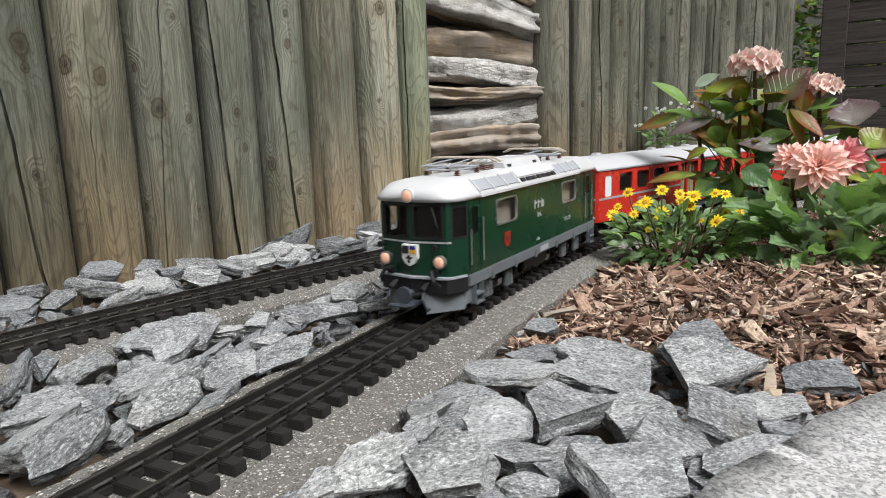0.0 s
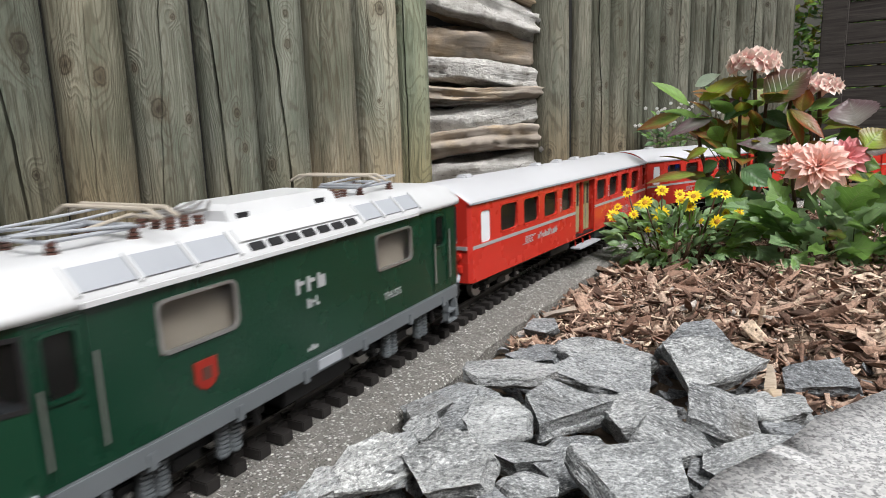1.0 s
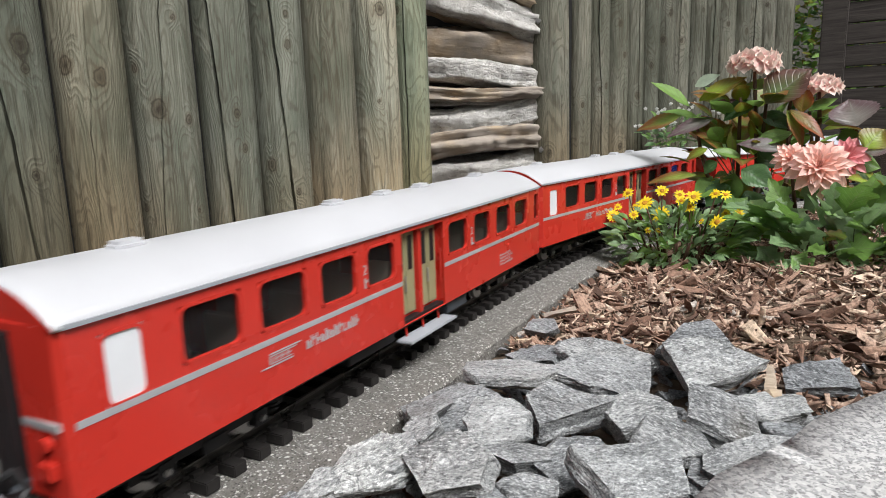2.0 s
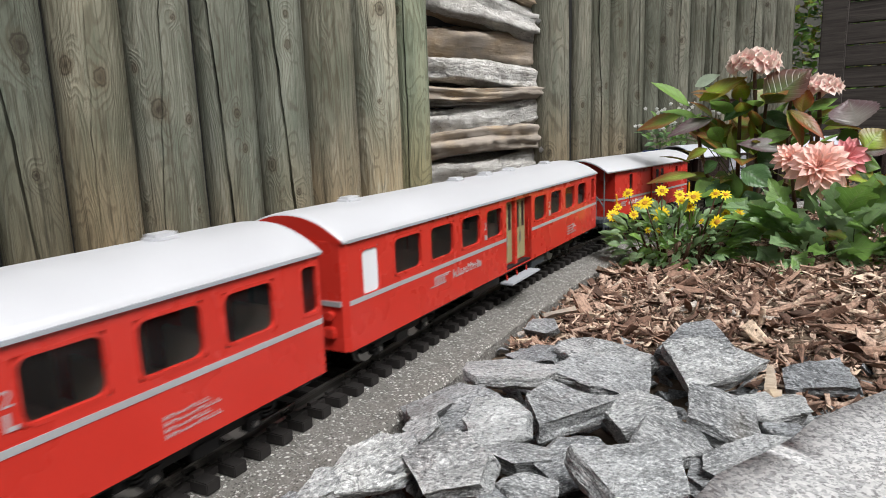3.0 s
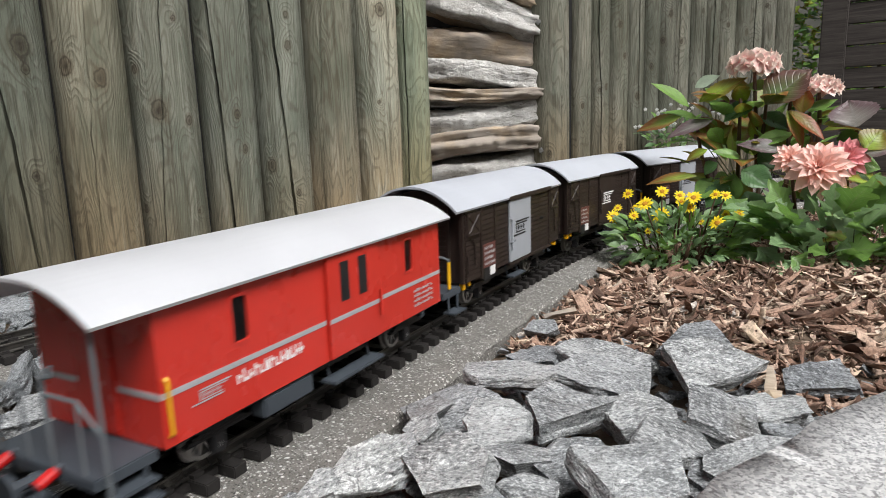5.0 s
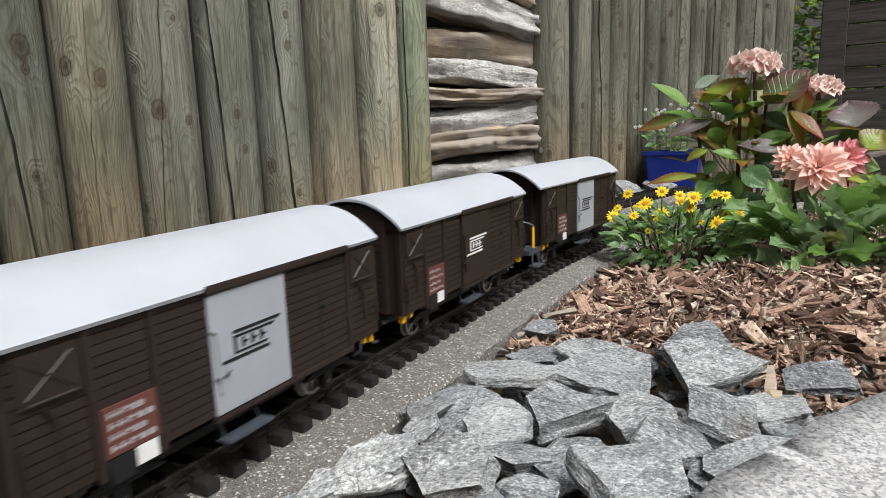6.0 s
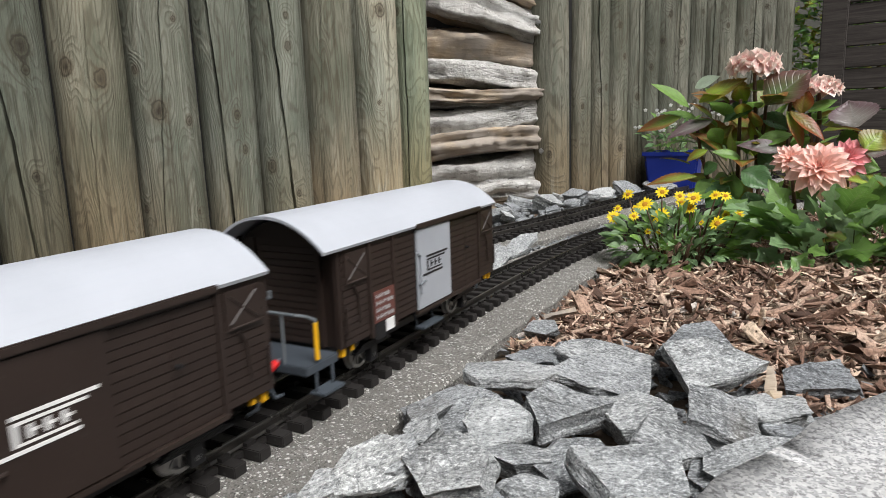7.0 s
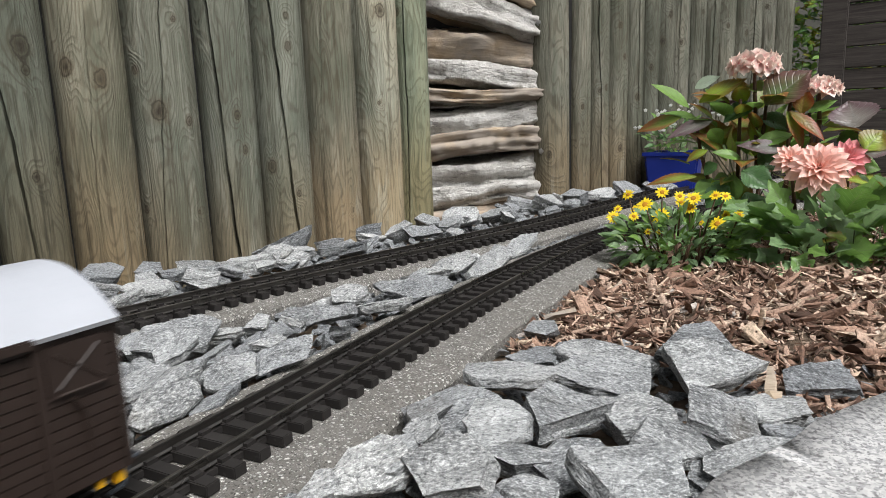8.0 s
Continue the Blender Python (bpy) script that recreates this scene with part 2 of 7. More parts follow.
def lamp_mat():
    n = Nodes("lit_headlamp", 0.3)
    n.color((0.75, 0.42, 0.30))
    n.bsdf.inputs["Emission Color"].default_value = (1.0, 0.50, 0.30, 1)
    n.bsdf.inputs["Emission Strength"].default_value = 0.12
    return n.mat


M_LAMP = lamp_mat()


# ---------------------------------------------------------------- mesh helpers
def mesh_of(bm, name, mats, smooth=False):
    me = bpy.data.meshes.new(name)
    bmesh.ops.recalc_face_normals(bm, faces=bm.faces)
    bm.to_mesh(me)
    bm.free()
    for m in mats if isinstance(mats, (list, tuple)) else [mats]:
        me.materials.append(m)
    if smooth:
        me.polygons.foreach_set("use_smooth", [True] * len(me.polygons))
    return me


def part(name, bm, material, parent=None, label="", smooth=False):
    ob = new(name, mesh_of(bm, name, material, smooth))
    if parent is not None:
        ob.parent = parent
    return tagged(ob, label)


def thing(name, label, category, group="", kind=""):
    return tagged(new(name), label, category, group, kind)


def box(bm, x0, x1, y0, y1, z0, z1, bevel=0.0, m=None):
    r = bmesh.ops.create_cube(bm, size=1.0)
    vs = r["verts"]
    for v in vs:
        v.co = Vector(((x0 + x1) / 2 + v.co.x * (x1 - x0), (y0 + y1) / 2 + v.co.y * (y1 - y0), (z0 + z1) / 2 + v.co.z * (z1 - z0)))
    if bevel:
        es = list({e for v in vs for e in v.link_edges})
        q = bmesh.ops.bevel(bm, geom=es, offset=bevel, segments=2, affect="EDGES", clamp_overlap=True)
        vs = list({v for f in q["faces"] for v in f.verts} | {v for v in vs if v.is_valid})
    if m is not None:
        for v in vs:
            v.co = m @ v.co
    return vs


def B(*boxes, bevel=0.0):
    bm = bmesh.new()
    for b in boxes:
        box(bm, *b, bevel=bevel)
    return bm


def rod(bm, a, b, r, seg=8, r2=None):
    a, b = Vector(a), Vector(b)
    m = Matrix.Translation((a + b) / 2) @ (b - a).to_track_quat("Z", "Y").to_matrix().to_4x4()
    bmesh.ops.create_cone(bm, cap_ends=True, segments=seg, radius1=r, radius2=r if r2 is None else r2, depth=(b - a).length, matrix=m)


def R(pts, r, seg=7):
    bm = bmesh.new()
    for a, b in zip(pts[:-1], pts[1:]):
        rod(bm, a, b, r, seg)
    return bm


def prism(bm, outline, y0, y1, cap=True):
    """Extrudes an outline of (x, z) along y."""
    a = [bm.verts.new((x, y0, z)) for x, z in outline]
    b = [bm.verts.new((x, y1, z)) for x, z in outline]
    n = len(outline)
    for i in range(n):
        bm.faces.new((a[i], a[(i + 1) % n], b[(i + 1) % n], b[i]))
    if cap:
        bm.faces.new(a[::-1])
        bm.faces.new(b)


def panel(x, y0, y1, z0, z1, holes, thick):
    """An upright wall in the plane x with rectangular openings (ya, yb, za, zb); it is `thick` deep towards -x."""
    ys = sorted({y0, y1, *[h[0] for h in holes], *[h[1] for h in holes]})
    zs = sorted({z0, z1, *[h[2] for h in holes], *[h[3] for h in holes]})
    bm = bmesh.new()
    vs = {}

    def vert(i, j):
        if (i, j) not in vs:
            vs[i, j] = bm.verts.new((x, ys[i], zs[j]))
        return vs[i, j]

    for i in range(len(ys) - 1):
        for j in range(len(zs) - 1):
            cy, cz = (ys[i] + ys[i + 1]) / 2, (zs[j] + zs[j + 1]) / 2
            if not any(h[0] < cy < h[1] and h[2] < cz < h[3] for h in holes):
                bm.faces.new((vert(i, j), vert(i + 1, j), vert(i + 1, j + 1), vert(i, j + 1)))
    r = bmesh.ops.extrude_face_region(bm, geom=bm.faces[:])
    for v in r["geom"]:
        if isinstance(v, bmesh.types.BMVert):
            v.co.x -= thick
    return bm


# ---------------------------------------------------------------- track line
DS = 0.005
S0, S1 = -0.9, 5.2


def lay_line(x, y, heading, s0, s1, s_ref, curvature):
    """Integrates a line in plan from its curvature; returns a function s -> x, y, heading."""
    n = int(round((s1 - s0) / DS)) + 1
    s = s0 + DS * np.arange(n)
    k = np.array([curvature(a) for a in s])
    h = np.concatenate([[0], np.cumsum((k[1:] + k[:-1]) / 2 * DS)])
    h += heading - np.interp(s_ref, s, h)
    px = np.concatenate([[0], np.cumsum(np.sin((h[1:] + h[:-1]) / 2) * DS)])
    py = np.concatenate([[0], np.cumsum(np.cos((h[1:] + h[:-1]) / 2) * DS)])
    px += x - np.interp(s_ref, s, px)
    py += y - np.interp(s_ref, s, py)
    return lambda q: (float(np.interp(q, s, px)), float(np.interp(q, s, py)), float(np.interp(q, s, h)))


def bend_one(s):
    return max(-0.0826 + 0.4755 * s, -0.18) if s < 1.4 else 0.583 + 0.14 * min(s - 1.4, 0.6)


def bend_two(s):
    return max(0.464 - 0.615 * s, -0.35) if s < 1.15 else -0.243 + 0.7 * min(s - 1.15, 0.9)


line_one = lay_line(0.0, 0.0, 0.0, S0, S1, 0.0, bend_one)
line_two = lay_line(-0.4098, 0.0, 0.1106, S0, 3.2, 0.0, bend_two)


def sweep(bm, line, s0, s1, step, outline, z=0.0):
    """Sweeps a closed outline of (offset, height) along a line in plan."""
    n = max(2, int((s1 - s0) / step) + 1)
    prev = None
    for i in range(n):
        x, y, h = line(s0 + (s1 - s0) * i / (n - 1))
        ring = [bm.verts.new((x + o * math.cos(h), y - o * math.sin(h), z + q)) for o, q in outline]
        if prev:
            for a in range(len(ring)):
                b = (a + 1) % len(ring)
                bm.faces.new((prev[a], prev[b], ring[b], ring[a]))
        else:
            bm.faces.new(ring[::-1])
        prev = ring
    bm.faces.new(prev)


RAIL = [(-0.0026, -0.0092), (0.0026, -0.0092), (0.0025, -0.0084), (0.0008, -0.0072), (0.0008, -0.0030), (0.0014, -0.0020),
        (0.0014, -0.0004), (0.0010, 0.0), (-0.0010, 0.0), (-0.0014, -0.0004), (-0.0014, -0.0020), (-0.0008, -0.0030),
        (-0.0008, -0.0072), (-0.0025, -0.0084)]


# ---------------------------------------------------------------- ground and beds
def ground_height(x, y):
    bx = line_one(min(max(y, S0), 2.2))[0]
    rise = min(max((x - bx - 0.10) / 0.25, 0), 1) * min(max((y - 0.40) / 0.12, 0), 1)
    far = min(max((math.hypot(x, y - 0.8) - 3) / 3, 0), 1)
    return -0.052 + 0.014 * min(max((x - bx - 0.06) / 0.04, 0), 1) * (1 - rise) + 0.036 * rise + (noise.noise((x * 9, y * 9, 0)) * 0.006) * (1 - far)


def build_ground():
    def axis(a, b, step):
        mid = list(np.arange(a, b + 1e-6, step))
        lo = [a - 0.3 * 1.9 ** i for i in range(1, 11)]
        hi = [b + 0.3 * 1.9 ** i for i in range(1, 11)]
        return lo[::-1] + mid + hi
    xs, ys = axis(-1.0, 1.8, 0.04), axis(-0.9, 3.6, 0.04)
    verts = [(x, y, ground_height(x, y)) for x in xs for y in ys]
    m = len(ys)
    faces = [(i * m + j, (i + 1) * m + j, (i + 1) * m + j + 1, i * m + j + 1) for i in range(len(xs) - 1) for j in range(m - 1)]
    me = bpy.data.meshes.new("ground")
    me.from_pydata(verts, [], faces)
    me.materials.append(M_SOIL)
    me.polygons.foreach_set("use_smooth", [True] * len(me.polygons))
    tagged(new("ground", me), "dark brown garden soil under stones and bark", "ground", kind="structure")


build_ground()
TRACK_TWO_Z = 0.005


def bed(name, line, s0, s1, left, right, z, label):
    """A poured concrete strip with slightly wavy, broken edges."""
    bm = bmesh.new()
    n = int((s1 - s0) / 0.012)
    prev = None
    for i in range(n + 1):
        s = s0 + (s1 - s0) * i / n
        x, y, h = line(s)
        a = left + 0.006 * noise.noise((s * 14, 3.1, left)) + 0.003 * noise.noise((s * 60, 1.1, left))
        b = right + 0.006 * noise.noise((s * 14, 7.7, right)) + 0.003 * noise.noise((s * 60, 2.1, right))
        prof = [(a, -0.07), (a, -0.006), (a + 0.005, -0.001), (a * 0.5, 0.0), (0, 0.0), (b * 0.5, 0.0), (b - 0.005, -0.001), (b, -0.006), (b, -0.07)]
        ring = []
        for k, (o, q) in enumerate(prof):
            wob = 0.0012 * noise.noise((s * 30, o * 60, 5)) if 1 < k < 7 else 0
            ring.append(bm.verts.new((x + o * math.cos(h), y - o * math.sin(h), z + q + wob)))
        if prev:
            for k in range(len(prof) - 1):
                bm.faces.new((prev[k], prev[k + 1], ring[k + 1], ring[k]))
        prev = ring
    tagged(part(name, bm, M_CONCRETE), label, "track bed", kind="structure")


bed("pavement", line_one, -0.7, 3.4, -0.078, 0.096, -0.0185, "grey concrete track bed with pale pebbles showing")
bed("pavement", line_two, -0.7, 2.9, -0.070, 0.082, TRACK_TWO_Z - 0.0185, "stained grey concrete bed under the rear track")


# ---------------------------------------------------------------- tracks
def sleeper_mesh():
    bm = bmesh.new()
    box(bm, -0.0434, 0.0434, -0.0062, 0.0062, -0.0182, -0.0092, bevel=0.0008)
    for sx in (-1, 1):
        for o in (-1, 1):
            box(bm, sx * 0.0233 + o * 0.0045 - 0.0022, sx * 0.0233 + o * 0.0045 + 0.0022, -0.0045, 0.0045, -0.0100, -0.0062)
    return mesh_of(bm, "sleeper", M_SLEEPER)


SLEEPER = sleeper_mesh()
PITCH = 0.02512


def track(line, s0, s1, z, first, label):
    base = thing("railway_track", label, "model track", "garden railway tracks")
    for side in (-1, 1):
        bm = bmesh.new()
        sweep(bm, line, s0, s1, 0.02, [(side * 0.0233 + o, q) for o, q in RAIL], z)
        part("rail", bm, M_RAIL, base, "dull bronze rail")
    webs = bmesh.new()
    n0 = int(math.ceil((s0 - first) / PITCH))
    n1 = int((s1 - first) / PITCH)
    far = bmesh.new()
    for i in range(n0, n1):
        s = first + i * PITCH
        x, y, h = line(s)
        m = pose(x, y, z, 0, 0, -math.degrees(h) + random.uniform(-0.7, 0.7))
        if s < 1.9:
            ob = new("sleeper", SLEEPER)
            ob.parent = base
            ob.matrix_basis = m
        else:
            box(far, -0.0434, 0.0434, -0.0062, 0.0062, -0.0182, -0.0092, m=m)
        for side in (-1, 1):
            box(webs, side * 0.0233 - 0.004, side * 0.0233 + 0.004, 0.005, PITCH - 0.005, -0.0165, -0.0115, m=m)
    tagged(part("distant_sleeper", far, M_SLEEPER, base), kind="stuff")
    tagged(part("sleeper_web", webs, M_SLEEPER, base), kind="stuff")
    return base


track(line_one, -0.62, 3.3, 0.0, 0.0447, "narrow-gauge model track with dark plastic sleepers on concrete")
track(line_two, -0.62, 2.8, TRACK_TWO_Z, 0.2895, "rear model track with dark plastic sleepers beside the fence")


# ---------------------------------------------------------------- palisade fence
# near-black that deepens the shade between the fence poles
M_GAPSHADE = paint("gap_shade_black", (0.012, 0.012, 0.011), 0.8, 0.0, 0.3)


def post_mesh(r, height, crack, knots, seed):
    """A round pole with uneven girth. crack: (angle, z, angle, z, gape) of one long drying split; knots: (angle, z, radius)."""
    bm = bmesh.new()
    field = bm.verts.layers.float.new("knot")
    a0, za, a1, zb, gape = crack or (200, 0.0, 200, 1.0, 0.0)
    w = 0.0006 / r + gape * 0.0026 / r
    rel = [(-w, 0), (-w * 0.7, -1), (w * 0.7, -1), (w, 0)]
    n = 80
    rel += [(w + (2 * math.pi - 2 * w) * i / n, 0) for i in range(1, n)]
    rows = 130
    prev = None
    for j in range(rows + 1):
        z = height * j / rows
        u = (z - za) / (zb - za)
        split = radians(a0 + (a1 - a0) * u) + 0.10 * noise.noise((seed, z * 4.0, 0.5)) + 0.05 * noise.noise((seed, z * 17, 0.1)) + 0.02 * noise.noise((seed, z * 60, 4))
        wide = gape * max(0.1, 0.65 + 0.8 * noise.noise((seed, z * 5, 9)))
        ring = []
        for a, d in rel:
            t = split + a
            c, s = math.cos(t), math.sin(t)
            g = r * (1 + 0.030 * noise.noise((c * 1.3 + seed, s * 1.3, z * 2.2)) + 0.010 * noise.noise((c * 4, s * 4 + seed, z * 7)))
            g += 0.0008 * noise.noise((c * 22, s * 22, z * 4 + seed))
            g += d * 0.030 * min(wide, 1.0)
            k = 6.0
            for ka, kz, kr in knots:
                e = (t - radians(ka) + math.pi) % (2 * math.pi) - math.pi
                k = min(k, math.hypot(e * r, (z - kz) * 0.72) / kr)
            v = bm.verts.new((g * c, g * s, z))
            v[field] = k
            ring.append(v)
        if prev:
            for k in range(len(ring)):
                q = (k + 1) % len(ring)
                bm.faces.new((prev[k], prev[q], ring[q], ring[k]))
            for k in range(4):
                bm.edges.get((prev[k], ring[k])).smooth = False
        prev = ring
    bm.faces.new(prev)
    return mesh_of(bm, "post", M_POLE, True)


def fence(name, label, rows, height):
    base = thing(name, label, "fence", "palisade fences")
    for i, (x, y, r, crack, knots, tone) in enumerate(rows):
        ob = new("post", post_mesh(r, height, crack, knots, i * 7 + len(rows)))
        ob.parent = base
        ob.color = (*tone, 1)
        ob.matrix_basis = pose(x, y, -0.10, random.uniform(-0.4, 0.4), random.uniform(-0.4, 0.4), 0)
    # added black strip behind the poles: stands for the shade in their gaps
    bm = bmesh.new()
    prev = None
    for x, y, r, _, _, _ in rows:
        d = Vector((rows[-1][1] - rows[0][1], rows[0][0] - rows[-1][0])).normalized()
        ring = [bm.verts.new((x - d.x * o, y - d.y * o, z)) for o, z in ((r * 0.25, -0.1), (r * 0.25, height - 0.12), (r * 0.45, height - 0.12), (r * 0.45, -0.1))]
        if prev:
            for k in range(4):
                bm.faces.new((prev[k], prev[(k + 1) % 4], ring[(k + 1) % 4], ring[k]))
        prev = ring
    part("backing", bm, M_GAPSHADE, base, "black strip added behind the poles as shade in their gaps")
    return base


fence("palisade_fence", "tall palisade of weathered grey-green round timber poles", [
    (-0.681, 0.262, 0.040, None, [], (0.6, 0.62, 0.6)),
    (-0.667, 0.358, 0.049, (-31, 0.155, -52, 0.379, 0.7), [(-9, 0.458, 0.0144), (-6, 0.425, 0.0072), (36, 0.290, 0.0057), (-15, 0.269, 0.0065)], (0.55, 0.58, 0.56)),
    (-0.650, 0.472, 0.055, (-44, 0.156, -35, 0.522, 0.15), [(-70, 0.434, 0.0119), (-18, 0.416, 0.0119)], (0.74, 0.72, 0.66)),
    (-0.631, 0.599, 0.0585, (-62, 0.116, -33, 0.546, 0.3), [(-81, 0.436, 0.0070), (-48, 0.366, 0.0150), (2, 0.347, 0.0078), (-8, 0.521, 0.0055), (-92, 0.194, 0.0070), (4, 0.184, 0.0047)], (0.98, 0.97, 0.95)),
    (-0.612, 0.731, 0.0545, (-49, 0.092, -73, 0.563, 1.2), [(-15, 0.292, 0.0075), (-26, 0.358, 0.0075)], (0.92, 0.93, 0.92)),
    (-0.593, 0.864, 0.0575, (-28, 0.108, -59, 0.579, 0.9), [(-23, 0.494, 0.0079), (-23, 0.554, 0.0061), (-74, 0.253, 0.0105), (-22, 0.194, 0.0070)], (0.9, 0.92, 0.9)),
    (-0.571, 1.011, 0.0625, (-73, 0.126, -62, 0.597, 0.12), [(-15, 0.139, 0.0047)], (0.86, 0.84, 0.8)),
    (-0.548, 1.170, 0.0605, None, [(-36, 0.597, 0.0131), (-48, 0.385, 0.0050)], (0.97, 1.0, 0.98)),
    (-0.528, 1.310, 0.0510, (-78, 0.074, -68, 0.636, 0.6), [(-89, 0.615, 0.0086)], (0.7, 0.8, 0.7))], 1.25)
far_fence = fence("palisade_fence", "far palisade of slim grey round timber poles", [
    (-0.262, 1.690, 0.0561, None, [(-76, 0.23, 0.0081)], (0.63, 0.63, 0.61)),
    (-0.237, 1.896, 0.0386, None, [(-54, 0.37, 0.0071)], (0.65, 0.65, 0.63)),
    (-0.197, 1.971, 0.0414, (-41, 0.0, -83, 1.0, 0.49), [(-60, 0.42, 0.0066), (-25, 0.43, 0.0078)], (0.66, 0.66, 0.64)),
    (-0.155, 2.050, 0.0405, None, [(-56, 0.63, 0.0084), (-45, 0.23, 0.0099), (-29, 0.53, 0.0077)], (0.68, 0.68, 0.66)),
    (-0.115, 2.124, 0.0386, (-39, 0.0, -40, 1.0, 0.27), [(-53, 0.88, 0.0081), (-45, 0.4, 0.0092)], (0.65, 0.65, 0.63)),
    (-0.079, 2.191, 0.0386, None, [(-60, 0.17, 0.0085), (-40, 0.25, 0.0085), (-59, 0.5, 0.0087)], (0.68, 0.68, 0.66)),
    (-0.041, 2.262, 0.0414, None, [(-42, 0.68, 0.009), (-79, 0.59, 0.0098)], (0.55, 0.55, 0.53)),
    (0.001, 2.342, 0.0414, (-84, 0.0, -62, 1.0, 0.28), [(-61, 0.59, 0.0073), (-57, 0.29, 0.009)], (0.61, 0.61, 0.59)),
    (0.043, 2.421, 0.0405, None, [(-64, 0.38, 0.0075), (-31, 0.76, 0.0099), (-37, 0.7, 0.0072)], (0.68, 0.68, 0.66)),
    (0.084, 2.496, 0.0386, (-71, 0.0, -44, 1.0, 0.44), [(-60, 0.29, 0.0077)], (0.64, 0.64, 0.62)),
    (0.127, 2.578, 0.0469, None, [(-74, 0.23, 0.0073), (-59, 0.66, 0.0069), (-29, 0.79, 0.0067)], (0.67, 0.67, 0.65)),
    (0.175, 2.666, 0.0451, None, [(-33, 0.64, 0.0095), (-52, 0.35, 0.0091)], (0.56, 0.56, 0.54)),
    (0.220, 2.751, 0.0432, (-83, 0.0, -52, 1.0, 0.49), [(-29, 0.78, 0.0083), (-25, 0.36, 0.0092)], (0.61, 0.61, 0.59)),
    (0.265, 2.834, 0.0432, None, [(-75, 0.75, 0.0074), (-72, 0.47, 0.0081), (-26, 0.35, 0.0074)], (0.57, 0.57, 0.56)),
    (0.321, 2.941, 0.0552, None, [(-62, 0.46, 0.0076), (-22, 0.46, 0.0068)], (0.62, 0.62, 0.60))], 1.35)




def bolt(x, y, z):
    """A round bolt head with its washer, driven into a far pole."""
    bm = bmesh.new()
    rod(bm, (0, 0, -0.004), (0, 0, 0.002), 0.0095, 18)
    rod(bm, (0, 0, 0.002), (0, 0, 0.006), 0.0058, 14, 0.0045)
    ob = part("bolt", bm, M_STEEL, far_fence, "galvanised bolt head")
    ob.matrix_basis = Matrix.Translation((x, y, z)) @ Vector((0.31, -0.95, 0)).to_track_quat("Z", "Y").to_matrix().to_4x4()


bolt(-0.278, 1.636, 0.508)
bolt(-0.272, 1.635, 0.140)


# ---------------------------------------------------------------- firewood stack behind the gap
def split_log(x, y, z, length, hh, depth, yaw, tilt, seed, face):
    """A split birch billet lying along x: bark outside, torn wood on the cleft side. face: which way the bark points (degrees)."""
    rnd = random.Random(seed)
    bm = bmesh.new()
    n, rows = 30, 44
    prev = None
    for j in range(rows + 1):
        u = j / rows
        px = (u - 0.5) * length
        ring = []
        bow = 0.012 * math.sin(u * math.pi + seed) + 0.006 * noise.noise((u * 5, seed, 0))
        end = 1 - 0.12 * abs(2 * u - 1) ** 6
        for k in range(n):
            a = 2 * math.pi * k / n
            s = math.sin(a)
            cz = math.copysign(abs(s) ** 0.7, s) * hh / 2 * (1 if s > 0 else 0.8)
            cy = math.copysign(abs(math.cos(a)) ** 0.7, math.cos(a)) * depth / 2
            c = math.cos(a)
            g = end * (1 + 0.34 * noise.noise((c * 2.2 + seed, s * 2.2, u * 1.3)) + 0.20 * noise.noise((c * 5, s * 5 + seed, u * 3.2)) + 0.07 * noise.noise((c * 13, s * 13 + seed, u * 16)) + 0.05 * noise.noise((c * 9, s * 9 + seed, u * 40)))
            ring.append(bm.verts.new((px, cy * g, cz * g + bow)))
        if prev:
            for k in range(n):
                q = (k + 1) % n
                f = bm.faces.new((prev[k], prev[q], ring[q], ring[k]))
                mid = 360 * (k + 0.5) / n
                f.material_index = 0 if math.cos(radians(mid - face)) > -0.25 + 0.25 * noise.noise((u * 3, seed, 2)) else 1
        prev = ring
        if j in (0, rows):
            f = bm.faces.new(ring)
            f.material_index = 1
    ob = part("log", bm, [M_BARK, M_SPLIT], None, smooth=True)
    ob.matrix_basis = pose(x, y, z, 0, tilt, yaw)
    kinds = "split birch firewood log with pale flaking bark" if math.cos(radians(face)) < 0 else "split firewood log showing torn brown wood"
    tagged(ob, kinds, "log", "stacked firewood")


for i, (x, y, z, hh, tilt, face) in enumerate([
        (-0.468, 1.638, 0.541, 0.078, 14.6, 150),
        (-0.470, 1.637, 0.448, 0.086, 8.2, 350),
        (-0.472, 1.636, 0.361, 0.076, 6.3, 165),
        (-0.473, 1.636, 0.315, 0.035, 4.7, 345),
        (-0.474, 1.635, 0.282, 0.031, 0.1, 165),
        (-0.475, 1.635, 0.234, 0.088, -4.8, 140),
        (-0.477, 1.634, 0.158, 0.064, -6.2, 350),
        (-0.478, 1.633, 0.074, 0.089, -4.2, 150),
        (-0.480, 1.633, 0.005, 0.064, -5.6, 155),
        (-0.481, 1.632, -0.056, 0.065, -6.6, 350),
        (-0.467, 1.639, 0.615, 0.071, 14.0, 350),
        (-0.465, 1.640, 0.690, 0.077, 14.0, 150),
        (-0.464, 1.640, 0.765, 0.077, 14.1, 165),
        (-0.462, 1.641, 0.841, 0.076, 13.5, 150)]):
    split_log(x, y + 0.012 * ((i * 5) % 3 - 1), z, 0.385, hh * 1.36, 0.17, 25.0, tilt, i * 3 + 1, face)


